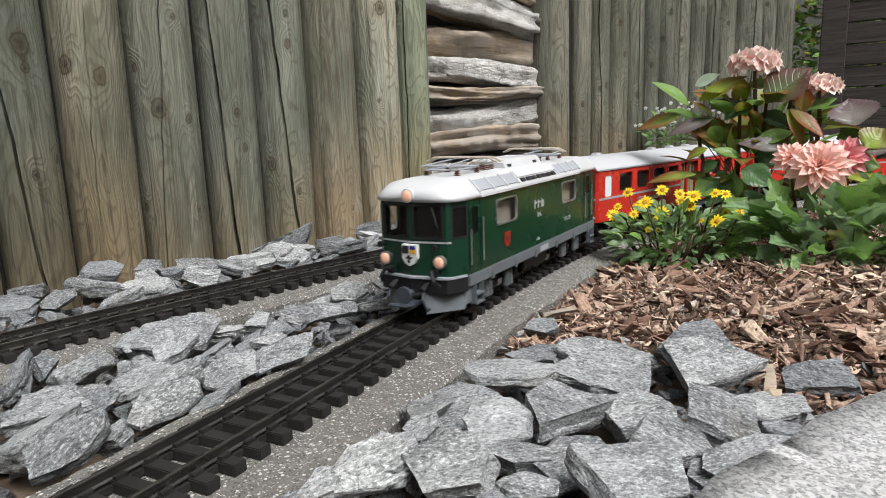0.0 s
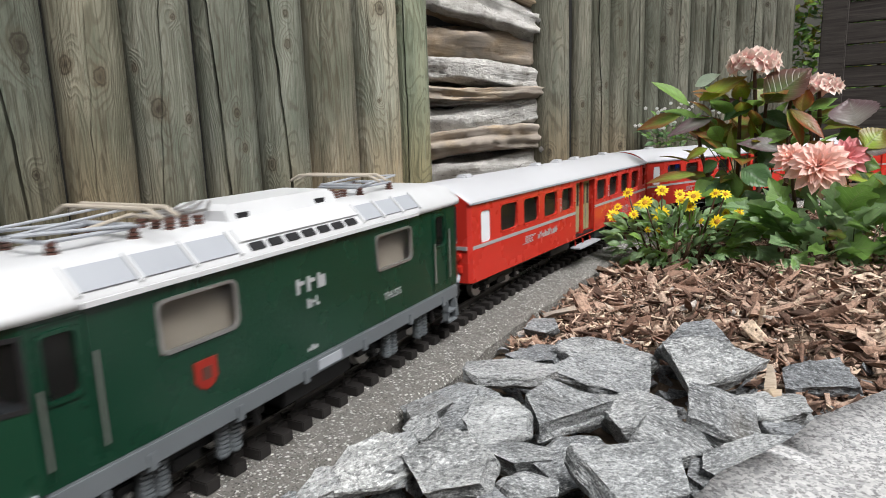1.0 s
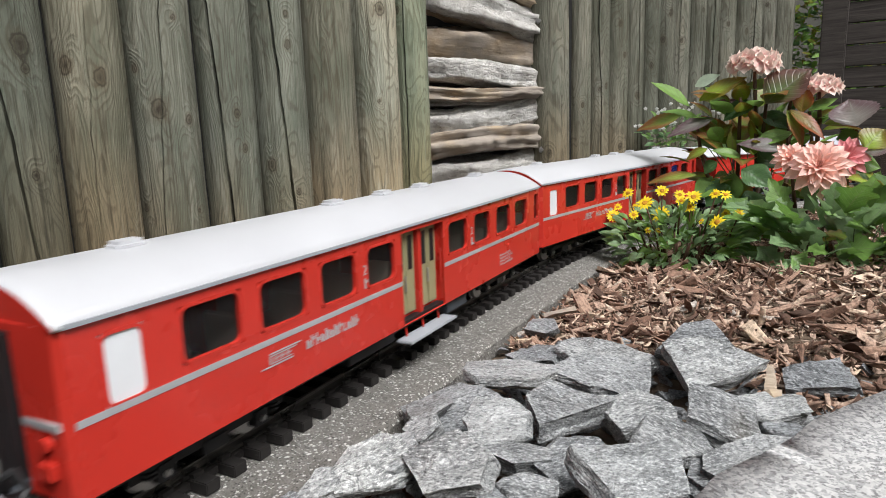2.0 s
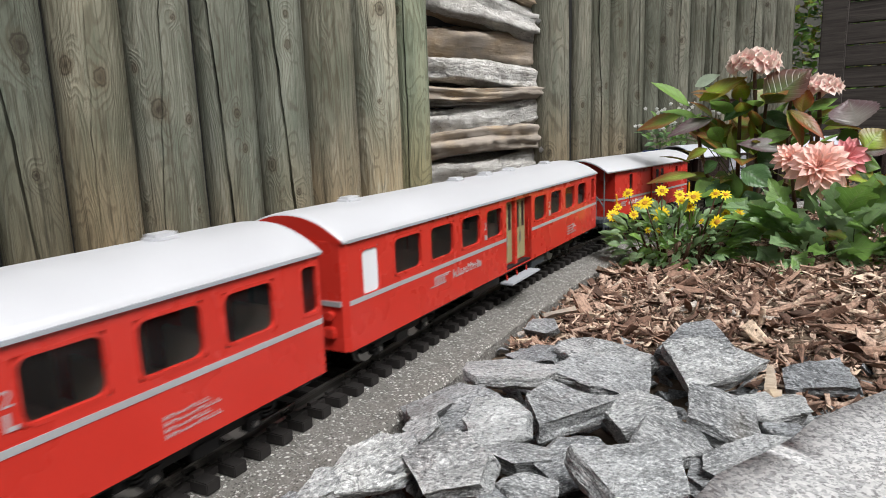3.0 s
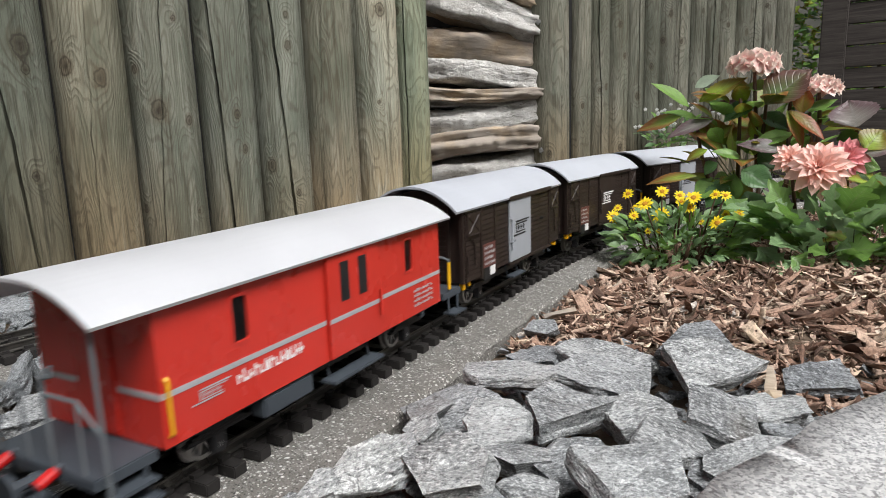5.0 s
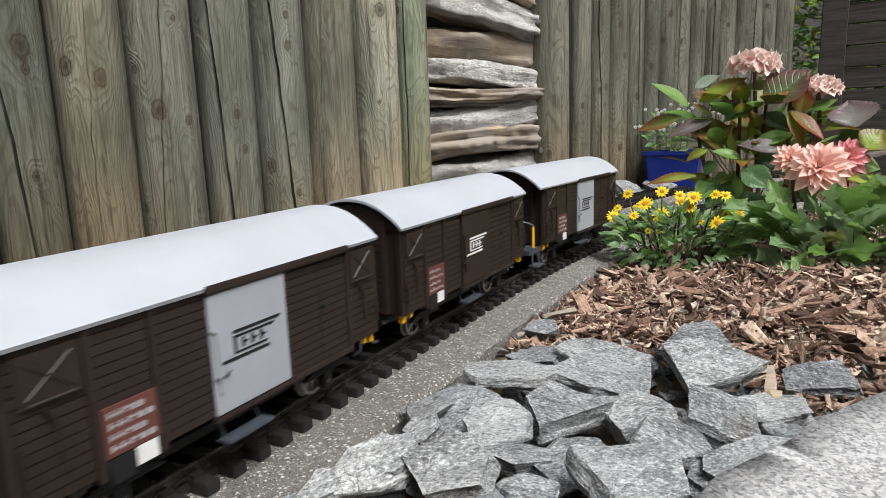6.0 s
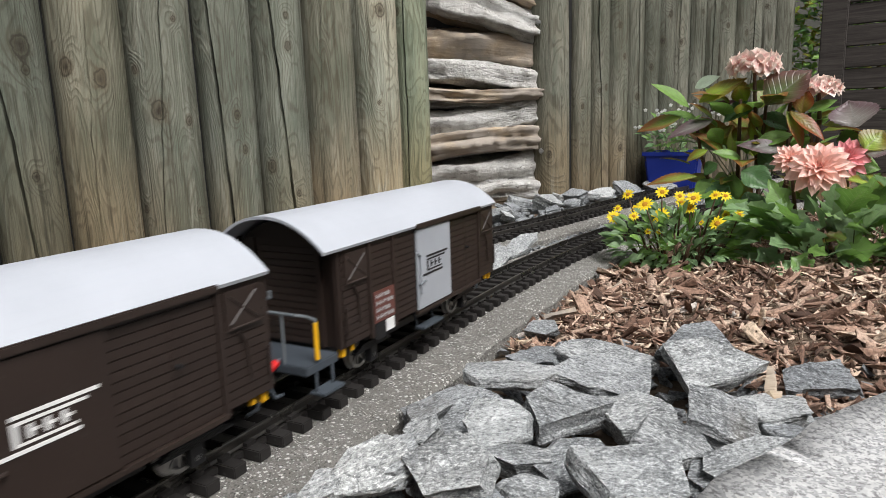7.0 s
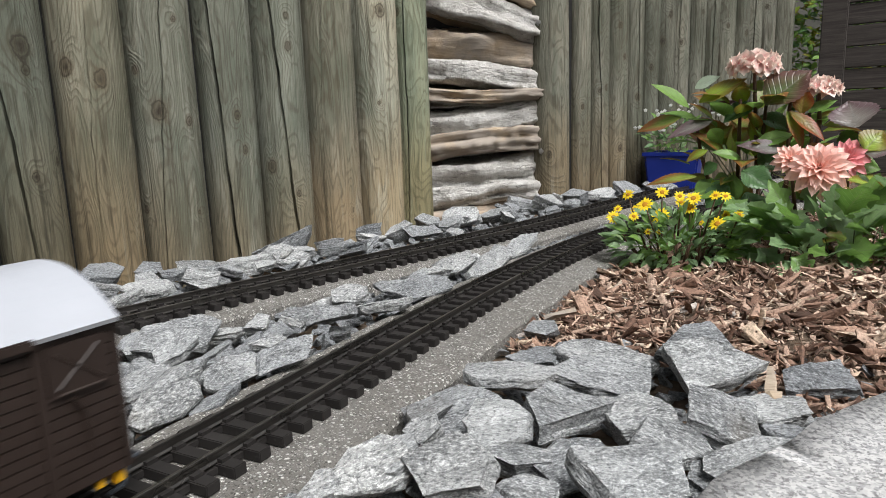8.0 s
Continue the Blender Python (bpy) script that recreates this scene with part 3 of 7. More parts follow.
def shed_back():
    """Dark boards that close the space behind the firewood."""
    base = tagged(new("wall_north"), "dark board wall behind the firewood", "wall", kind="structure")
    for i in range(4):
        bm = bmesh.new()
        box(bm, 0.0, 0.160, 0, 0.02, -0.10, 1.3)
        ob = part("board", bm, M_SHED, base)
        ob.matrix_basis = pose(-0.86 + 0.140 * i, 1.66 + 0.062 * i, 0, 0, 0, 24)


shed_back()


# ---------------------------------------------------------------- stones
def stone_mesh(l, w, h, seed, pale):
    """A cleft slab, its upper face at z = 0: angular outline, flat cleavage face, stepped broken sides."""
    rnd = random.Random(seed)
    bm = bmesh.new()
    corners = rnd.choice((4, 5, 5, 6, 7))
    turn = rnd.uniform(0, 6.283)
    lean = rnd.uniform(-0.25, 0.25), rnd.uniform(-0.25, 0.25)
    for i in range(corners):
        a = turn + 6.283 * (i + rnd.uniform(-0.32, 0.32)) / corners
        c, s = math.cos(a), math.sin(a)
        q = (abs(c) ** 3 + abs(s) ** 3) ** (1 / 3) / rnd.uniform(0.80, 1.08)
        x, y = c / q * l / 2, s / q * w / 2
        bm.verts.new((x, y, -h * rnd.uniform(0.0, 0.10)))
        k = rnd.uniform(0.86, 1.06)
        bm.verts.new((x * k + lean[0] * h, y * k + lean[1] * h, -h * rnd.uniform(0.35, 0.6)))
        k = rnd.uniform(0.6, 1.0)
        bm.verts.new((x * k + lean[0] * h, y * k + lean[1] * h, -h * rnd.uniform(0.85, 1.0)))
    hull = bmesh.ops.convex_hull(bm, input=bm.verts)
    bmesh.ops.delete(bm, geom=list({v for v in hull["geom_interior"] if isinstance(v, bmesh.types.BMVert)}), context="VERTS")
    fine = max(0.0042, max(l, w) / 22)
    for _ in range(6):
        es = [e for e in bm.edges if e.calc_length() > fine * 1.5]
        if not es:
            break
        bmesh.ops.subdivide_edges(bm, edges=es, cuts=1)
        bmesh.ops.triangulate(bm, faces=[f for f in bm.faces if len(f.verts) > 3])
    bm.normal_update()
    tilt = rnd.uniform(0, 3.14)
    for v in bm.verts:
        p, nn = v.co, v.normal
        side = 1 - abs(nn.z)
        g = p.x * math.cos(tilt) + p.y * math.sin(tilt)
        ledge = noise.noise((seed, round(p.z / (h * 0.22)) * 3.7, g * 14))
        d = 0.0022 * noise.noise((p.x * 26 + seed, p.y * 26, p.z * 60)) + 0.0016 * noise.noise((p.x * 110, p.y * 110 + seed, p.z * 160))
        v.co = p + nn * (d + side * (0.0050 * ledge + 0.004 * noise.noise((p.x * 45, p.y * 45, seed)))) + Vector((0, 0, 0.0024 * noise.noise((g * 55, seed, (p.x - p.y) * 12)) * (1 - side)))
    return mesh_of(bm, "stone", M_STONE_PALE if pale else M_STONE)


STONES = [0]


def stone(x, y, z, l, w, h, rx, ry, rz, pale):
    STONES[0] += 1
    ob = new("stone", stone_mesh(l * 1.06, w * 1.06, h, STONES[0] * 13 + 5, pale))
    ob.matrix_basis = pose(x, y, z, rx, ry, rz)
    what = "pale grey broken gneiss stone" if pale else "grey broken gneiss slab"
    where = " in loose stones beside the track" if x > 0.08 else (" among the stones at the fence" if x < -0.43 or y > 1 else " between the two tracks")
    tagged(ob, what + where, "stone", "loose border stones")


# stones beside the near track
stone(0.314, 0.401, 0.006, 0.087, 0.058, 0.022, 45, -1, 34, 0)
stone(0.331, 0.361, 0.005, 0.088, 0.062, 0.022, 48, -0, 26, 1)
stone(0.164, 0.293, 0.000, 0.105, 0.044, 0.014, 2, -0, 19, 0)
stone(0.247, 0.323, -0.004, 0.104, 0.060, 0.024, 18, 8, 7, 0)
stone(0.230, 0.232, 0.004, 0.068, 0.062, 0.026, 16, 5, -6, 0)
stone(0.228, 0.380, -0.004, 0.095, 0.049, 0.022, 14, 1, 14, 0)
stone(0.158, 0.364, -0.009, 0.061, 0.041, 0.020, 8, -2, 4, 0)
stone(0.139, 0.218, -0.010, 0.086, 0.060, 0.022, 16, -7, 41, 0)
stone(0.194, 0.185, 0.003, 0.048, 0.045, 0.024, 20, -2, 27, 1)
stone(0.186, 0.113, 0.005, 0.065, 0.054, 0.034, 30, -14, 17, 0)
stone(0.219, 0.160, -0.006, 0.049, 0.027, 0.020, 4, -0, 17, 0)
stone(0.260, 0.175, -0.010, 0.063, 0.046, 0.022, 15, -2, 53, 0)
stone(0.300, 0.143, 0.011, 0.080, 0.049, 0.030, 28, 1, 24, 1)
stone(0.283, 0.259, -0.003, 0.065, 0.047, 0.024, 16, -2, 36, 0)
stone(0.342, 0.272, 0.002, 0.067, 0.048, 0.026, 30, 17, 1, 0)
stone(0.317, 0.229, -0.009, 0.053, 0.042, 0.022, 16, 11, -12, 0)
stone(0.378, 0.328, -0.010, 0.064, 0.041, 0.018, 4, -0, 28, 0)
stone(0.413, 0.397, -0.008, 0.056, 0.050, 0.024, 35, 6, -2, 0)
stone(0.369, 0.229, -0.010, 0.097, 0.041, 0.022, 8, -0, 53, 0)
stone(0.388, 0.301, -0.016, 0.031, 0.024, 0.016, 6, 0, 30, 0)
stone(0.239, 0.129, -0.010, 0.044, 0.030, 0.022, 10, -0, 12, 0)
stone(0.145, 0.132, -0.018, 0.018, 0.053, 0.020, 10, -6, 31, 1)
stone(0.130, 0.466, -0.012, 0.038, 0.036, 0.018, 14, -0, 10, 0)
stone(0.337, 0.202, -0.015, 0.021, 0.029, 0.020, 12, 5, 19, 0)
stone(0.188, 0.185, -0.012, 0.021, 0.021, 0.018, 5, 0, -14, 0)
stone(0.393, 0.343, -0.022, 0.034, 0.027, 0.016, 5, -0, 17, 0)
stone(0.124, 0.190, -0.022, 0.030, 0.043, 0.018, 5, -0, 31, 0)
stone(0.313, 0.144, -0.012, 0.034, 0.032, 0.022, 10, -0, 13, 0)
stone(0.217, 0.100, -0.012, 0.046, 0.030, 0.022, 14, 0, 19, 0)
# stones between the tracks
stone(-0.095, 0.326, 0.018, 0.076, 0.028, 0.023, 47, -6, 16, 0)
stone(-0.136, 0.454, 0.007, 0.050, 0.034, 0.023, 41, -10, 42, 0)
stone(-0.088, 0.460, -0.002, 0.078, 0.041, 0.015, -16, -8, 29, 1)
stone(-0.094, 0.575, -0.003, 0.094, 0.054, 0.021, 26, -6, 41, 0)
stone(-0.233, 0.243, -0.000, 0.107, 0.055, 0.021, 32, -5, 53, 0)
stone(-0.186, 0.209, 0.004, 0.059, 0.023, 0.021, 39, -16, 89, 1)
stone(-0.162, 0.235, -0.007, 0.042, 0.026, 0.021, -7, -21, 55, 0)
stone(-0.139, 0.263, -0.005, 0.068, 0.028, 0.023, -10, -18, 91, 0)
stone(-0.106, 0.264, 0.005, 0.043, 0.025, 0.015, 14, -6, 49, 0)
stone(-0.066, 0.250, 0.002, 0.083, 0.031, 0.018, 40, -12, 67, 0)
stone(-0.099, 0.201, -0.008, 0.068, 0.033, 0.023, 37, -4, 77, 0)
stone(-0.131, 0.151, 0.004, 0.083, 0.033, 0.028, -11, -15, 68, 0)
stone(-0.095, 0.117, -0.005, 0.064, 0.029, 0.026, 54, -11, 71, 0)
stone(-0.076, 0.155, -0.013, 0.057, 0.020, 0.015, 0, -11, 74, 0)
stone(-0.199, 0.180, -0.008, 0.019, 0.025, 0.021, 31, -1, 55, 0)
stone(-0.183, 0.325, -0.002, 0.036, 0.031, 0.021, 24, -12, 62, 0)
stone(-0.218, 0.171, -0.011, 0.019, 0.024, 0.021, 15, 0, 77, 0)
stone(-0.111, 0.215, -0.010, 0.030, 0.023, 0.021, 33, -5, 58, 0)
stone(-0.076, 0.346, -0.005, 0.031, 0.022, 0.018, 20, -6, 53, 0)
stone(-0.106, 0.286, -0.014, 0.030, 0.017, 0.018, 32, -18, 82, 0)
stone(-0.294, 0.104, -0.001, 0.062, 0.030, 0.023, -23, -25, 114, 0)
stone(-0.253, 0.144, -0.002, 0.059, 0.041, 0.023, -32, -19, 69, 0)
stone(-0.139, 0.032, -0.001, 0.068, 0.042, 0.028, -11, -22, 67, 0)
stone(-0.087, 0.026, 0.001, 0.063, 0.031, 0.026, 50, -22, 86, 0)
stone(-0.186, 0.075, -0.006, 0.090, 0.040, 0.026, 24, 1, 65, 0)
stone(-0.165, 0.157, -0.006, 0.063, 0.036, 0.023, 12, -4, 79, 0)
stone(-0.260, 0.241, -0.006, 0.075, 0.051, 0.018, 13, -6, 55, 0)
stone(-0.167, 0.101, -0.012, 0.048, 0.026, 0.021, 43, -4, 86, 0)
stone(-0.283, 0.131, -0.004, 0.020, 0.040, 0.021, 27, 0, 68, 0)
stone(-0.105, 0.071, -0.017, 0.050, 0.021, 0.021, -6, -13, 101, 0)
stone(-0.053, 0.739, -0.002, 0.104, 0.042, 0.021, 17, -15, 71, 0)
stone(-0.066, 0.908, -0.003, 0.093, 0.043, 0.018, 21, -20, 69, 1)
stone(-0.117, 0.633, -0.003, 0.095, 0.043, 0.021, -10, 1, 61, 0)
stone(-0.099, 0.701, 0.001, 0.082, 0.044, 0.021, 36, -17, 37, 0)
# stones at the foot of the fence
stone(-0.502, 0.741, 0.016, 0.125, 0.072, 0.038, -16, -19, 60, 0)
stone(-0.550, 0.387, 0.023, 0.068, 0.040, 0.047, 22, 7, 84, 0)
stone(-0.584, 0.486, 0.004, 0.054, 0.031, 0.023, 29, 5, 34, 0)
stone(-0.494, 0.518, 0.013, 0.104, 0.062, 0.035, -15, 11, 84, 0)
stone(-0.446, 0.589, 0.010, 0.072, 0.042, 0.030, 0, -1, 60, 1)
stone(-0.437, 0.507, 0.001, 0.057, 0.034, 0.019, 54, 19, 60, 0)
stone(-0.406, 0.763, 0.014, 0.059, 0.035, 0.036, -10, -4, 41, 0)
stone(-0.420, 0.924, 0.019, 0.054, 0.031, 0.042, -15, -13, 24, 0)
stone(-0.364, 0.945, 0.013, 0.076, 0.045, 0.034, 5, -23, 47, 0)
stone(-0.364, 1.092, 0.009, 0.063, 0.037, 0.029, 25, 12, 19, 0)
stone(-0.297, 1.127, 0.018, 0.093, 0.055, 0.041, 47, -8, 36, 1)
stone(-0.262, 1.250, 0.009, 0.077, 0.046, 0.029, 19, -12, 17, 0)
stone(-0.363, 0.790, 0.004, 0.063, 0.037, 0.023, -14, -17, 2, 0)
stone(-0.479, 0.409, 0.005, 0.054, 0.031, 0.023, 60, 25, 25, 0)
stone(-0.429, 0.467, 0.000, 0.067, 0.040, 0.018, 71, 11, 48, 0)
stone(-0.407, 0.657, 0.003, 0.077, 0.046, 0.022, 48, 7, 54, 0)
stone(-0.312, 0.959, 0.005, 0.104, 0.034, 0.023, 49, 5, 43, 0)
stone(-0.264, 1.442, 0.018, 0.071, 0.042, 0.041, 11, 14, 21, 0)
stone(-0.193, 1.467, 0.023, 0.080, 0.048, 0.047, 28, 17, 46, 0)
stone(-0.171, 1.621, 0.020, 0.094, 0.055, 0.043, 20, -5, 10, 0)
stone(-0.115, 1.731, 0.011, 0.081, 0.048, 0.032, 35, -2, 25, 1)
stone(-0.075, 1.900, 0.012, 0.104, 0.062, 0.033, 22, 25, -3, 0)
stone(-0.222, 1.297, 0.003, 0.095, 0.030, 0.022, -13, 27, 23, 0)
stone(0.005, 2.002, 0.009, 0.123, 0.072, 0.029, 40, 2, -14, 0)
stone(-0.619, 0.311, 0.004, 0.060, 0.036, 0.023, -26, -9, 32, 0)
stone(-0.565, 0.248, 0.002, 0.085, 0.049, 0.020, 12, 3, 47, 0)
stone(-0.515, 0.287, 0.001, 0.053, 0.030, 0.019, 50, -20, 33, 0)
stone(-0.537, 0.367, 0.007, 0.080, 0.048, 0.026, 3, 19, 92, 0)
stone(-0.462, 0.348, -0.002, 0.066, 0.025, 0.015, 16, -22, 53, 0)
stone(-0.508, 0.183, 0.005, 0.038, 0.022, 0.023, 38, -7, 57, 0)


def beside(d, offset):
    """A point in plan beside the rear track."""
    x, y, h = line_two(d)
    return x + offset * math.cos(h), y - offset * math.sin(h)


# smaller slabs wedged between the large ones
stone(0.137, 0.097, -0.002, 0.062, 0.035, 0.019, 46, -15, 52, 1)
stone(0.143, 0.118, -0.001, 0.040, 0.033, 0.021, 4, -18, 62, 1)
stone(0.126, 0.198, -0.004, 0.044, 0.032, 0.021, 6, -11, 59, 0)
stone(0.134, 0.170, -0.008, 0.029, 0.028, 0.019, 24, -15, 36, 0)
stone(0.115, 0.070, -0.008, 0.033, 0.018, 0.015, 42, -13, 56, 0)
stone(0.104, 0.054, -0.014, 0.026, 0.016, 0.015, 22, -15, 40, 1)
stone(-0.277, -0.019, 0.001, 0.038, 0.021, 0.016, -9, 6, 68, 0)
stone(-0.209, 0.025, -0.012, 0.036, 0.030, 0.017, -28, -15, 71, 0)
stone(-0.214, 0.108, -0.012, 0.062, 0.020, 0.016, -28, 4, 73, 0)
stone(-0.146, 0.175, -0.007, 0.054, 0.030, 0.018, -4, -17, 79, 0)
stone(-0.277, 0.224, -0.005, 0.036, 0.020, 0.014, 9, -19, 83, 0)
stone(-0.207, 0.294, -0.007, 0.048, 0.024, 0.016, 3, 1, 50, 1)
stone(-0.154, 0.335, -0.013, 0.054, 0.025, 0.017, 43, -19, 70, 1)
stone(-0.191, 0.403, -0.014, 0.041, 0.030, 0.017, 40, 2, 74, 1)
stone(-0.167, 0.445, -0.006, 0.057, 0.028, 0.014, 25, -5, 33, 0)
stone(-0.170, 0.500, -0.004, 0.058, 0.029, 0.017, -21, -14, 33, 0)
stone(-0.138, 0.562, -0.007, 0.053, 0.025, 0.015, 40, -7, 34, 0)
stone(-0.138, 0.637, -0.007, 0.044, 0.023, 0.017, -2, -15, 72, 1)
stone(-0.124, 0.673, -0.007, 0.043, 0.021, 0.013, 19, -8, 39, 0)
stone(-0.108, 0.764, -0.000, 0.054, 0.022, 0.016, -27, 8, 12, 0)
stone(-0.117, 0.793, -0.012, 0.056, 0.026, 0.019, 44, -1, 61, 1)
stone(-0.092, 0.879, -0.009, 0.047, 0.029, 0.015, 40, -2, 35, 0)
stone(*beside(0.37, -0.128), 0.005, 0.071, 0.037, 0.025, 19, 2, 26, 1)
stone(*beside(0.43, -0.170), 0.011, 0.044, 0.029, 0.019, -5, 1, 68, 0)
stone(*beside(0.50, -0.116), 0.007, 0.041, 0.033, 0.014, 11, 17, 53, 0)
stone(*beside(0.55, -0.093), 0.009, 0.042, 0.037, 0.016, 11, -10, 60, 1)
stone(*beside(0.61, -0.162), 0.009, 0.064, 0.039, 0.020, 34, -13, 28, 0)
stone(*beside(0.68, -0.173), 0.005, 0.046, 0.033, 0.025, 6, 1, 48, 0)
stone(*beside(0.76, -0.151), 0.001, 0.045, 0.033, 0.017, 21, -6, 52, 0)
stone(*beside(0.81, -0.151), -0.004, 0.074, 0.033, 0.019, 26, -11, 62, 1)
stone(*beside(0.86, -0.183), 0.003, 0.072, 0.037, 0.019, 5, 12, 63, 1)
stone(*beside(0.94, -0.172), 0.010, 0.057, 0.030, 0.016, 29, -17, 33, 1)
stone(*beside(1.02, -0.092), -0.001, 0.048, 0.035, 0.018, 12, -3, 79, 0)
stone(*beside(1.07, -0.148), 0.010, 0.062, 0.036, 0.022, 17, -17, 48, 0)
stone(*beside(1.15, -0.152), 0.005, 0.070, 0.033, 0.017, 3, 16, 78, 0)
stone(*beside(1.19, -0.181), 0.006, 0.052, 0.028, 0.021, 2, -5, 24, 0)
stone(*beside(1.25, -0.114), 0.008, 0.049, 0.026, 0.024, 16, 16, 16, 1)
stone(*beside(1.34, -0.170), -0.002, 0.060, 0.030, 0.024, 13, -11, 64, 0)
stone(*beside(1.39, -0.190), 0.009, 0.068, 0.032, 0.014, 25, 14, 72, 0)
stone(*beside(1.45, -0.101), -0.001, 0.046, 0.029, 0.022, 27, -15, 17, 0)
stone(*beside(1.53, -0.166), 0.001, 0.056, 0.033, 0.019, 28, 5, 1, 0)
stone(*beside(1.57, -0.110), 0.003, 0.053, 0.031, 0.025, 28, -8, 12, 0)
stone(*beside(1.64, -0.179), 0.009, 0.065, 0.038, 0.022, 15, 18, 76, 1)
stone(*beside(1.73, -0.124), 0.008, 0.050, 0.027, 0.023, 0, 7, 17, 0)
stone(*beside(1.80, -0.159), 0.008, 0.067, 0.031, 0.023, -6, 3, 38, 0)
stone(*beside(1.83, -0.126), 0.006, 0.062, 0.028, 0.025, 32, 1, 43, 1)
stone(*beside(1.92, -0.108), -0.003, 0.058, 0.032, 0.017, -3, 7, 73, 1)
stone(*beside(1.99, -0.164), 0.000, 0.054, 0.026, 0.016, 14, -18, 12, 0)


def granite_slab():
    """A rough granite block at the border's corner."""
    bm = bmesh.new()
    prof = [(0.334, 0.115), (0.350, 0.150), (0.396, 0.235), (0.408, 0.262), (0.470, 0.365), (0.80, 0.42), (0.80, -0.10), (0.33, -0.02)]
    a = [bm.verts.new((x, y, -0.05)) for x, y in prof]
    b = [bm.verts.new((x, y, 0.012)) for x, y in prof]
    bm.faces.new(a[::-1])
    bm.faces.new(b)
    for i in range(len(prof)):
        bm.faces.new((a[i], a[(i + 1) % len(prof)], b[(i + 1) % len(prof)], b[i]))
    bmesh.ops.bevel(bm, geom=bm.edges[:], offset=0.006, segments=2, affect="EDGES")
    bmesh.ops.triangulate(bm, faces=bm.faces)
    for _ in range(4):
        es = [e for e in bm.edges if e.calc_length() > 0.018]
        bmesh.ops.subdivide_edges(bm, edges=es, cuts=1)
        bmesh.ops.triangulate(bm, faces=bm.faces)
    bm.normal_update()
    for v in bm.verts:
        p = v.co
        v.co = p + v.normal * (0.004 * noise.noise((p.x * 18, p.y * 18, p.z * 18)) + 0.0015 * noise.noise((p.x * 90, p.y * 90, p.z * 90)))
    tagged(part("granite_block", bm, M_GRANITE, smooth=True), "rough pale grey speckled granite block at the border", "stone block")


granite_slab()


def rubble():
    """Small broken stone that fills the gaps between the large pieces."""
    rnd = random.Random(4)
    shapes = []
    for k in range(6):
        bm = bmesh.new()
        for i in range(9):
            p = Vector((rnd.gauss(0, 1), rnd.gauss(0, 1), rnd.gauss(0, 1))).normalized()
            bm.verts.new((p.x, p.y * 0.7, p.z * 0.45))
        bmesh.ops.convex_hull(bm, input=bm.verts)
        bm.verts.index_update()
        shapes.append(([v.co.copy() for v in bm.verts], [[v.index for v in f.verts] for f in bm.faces]))
        bm.free()
    verts, faces = [], []

    def add(x, y, z, r):
        vs, fs = rnd.choice(shapes)
        m = pose(x, y, z, rnd.uniform(-40, 40), rnd.uniform(-40, 40), rnd.uniform(0, 360))
        o = len(verts)
        verts.extend([m @ (v * r) for v in vs])
        faces.extend([[o + i for i in f] for f in fs])

    for _ in range(500):
        x, y = rnd.uniform(0.10, 0.46), rnd.uniform(-0.15, 0.47)
        add(x, y, ground_height(x, y) + 0.004, rnd.uniform(0.008, 0.020))
    for _ in range(1500):
        s = rnd.uniform(-0.4, 2.2)
        a, b = line_one(s), line_two(s)
        u = rnd.random()
        xl, xr = b[0] + 0.085, a[0] - 0.082
        if xr > xl:
            add(xl + (xr - xl) * u, a[1], -0.042 + rnd.uniform(0, 0.012), rnd.uniform(0.008, 0.02))
    for _ in range(900):
        s = rnd.uniform(-0.2, 2.6)
        x, y, h = line_two(s)
        o = rnd.uniform(0.075, 0.22)
        add(x - o, y, -0.036 + rnd.uniform(0, 0.02), rnd.uniform(0.010, 0.026))
    me = bpy.data.meshes.new("rubble")
    me.from_pydata(verts, [], faces)
    me.materials.append(M_STONE)
    tagged(new("rubble", me), "small grey broken stones filling gaps between larger ones", "gravel", kind="stuff")


rubble()


# ---------------------------------------------------------------- train: shared pieces
cars = []
wheels = []
W = 0.060


def facade(p0, p1, z0, z1, holes, thick):
    """panel() stood on the plan line p0 -> p1, outside to the right of it; holes as (ua, ub, za, zb)."""
    d = Vector((p1[0] - p0[0], p1[1] - p0[1]))
    bm = panel(0, 0, d.length, z0, z1, holes, thick)
    bmesh.ops.transform(bm, matrix=pose(p0[0], p0[1], 0, 0, 0, math.degrees(math.atan2(-d.x, d.y))), verts=bm.verts)
    return bm


def merge(*bms):
    out = bmesh.new()
    for b in bms:
        me = bpy.data.meshes.new("tmp")
        b.to_mesh(me)
        b.free()
        out.from_mesh(me)
        bpy.data.meshes.remove(me)
    bmesh.ops.remove_doubles(out, verts=out.verts, dist=1e-5)
    return out


def loft(sections, cap=True):
    """Joins closed outlines of (x, z), each at its y."""
    bm = bmesh.new()
    prev = None
    for y, ol in sections:
        ring = [bm.verts.new((x, y, z)) for x, z in ol]
        if prev:
            for i in range(len(ring)):
                j = (i + 1) % len(ring)
                bm.faces.new((prev[i], prev[j], ring[j], ring[i]))
        elif cap:
            bm.faces.new(ring[::-1])
        prev = ring
    if cap:
        bm.faces.new(prev)
    return bm


def arch(half, z, rise, thick=0.003, n=18, power=2.2):
    top = [(-half + 2 * half * i / n, z + rise * (1 - abs(2 * i / n - 1) ** power)) for i in range(n + 1)]
    low = [(x * 0.985, q - thick) for x, q in top[::-1]]
    return top + low


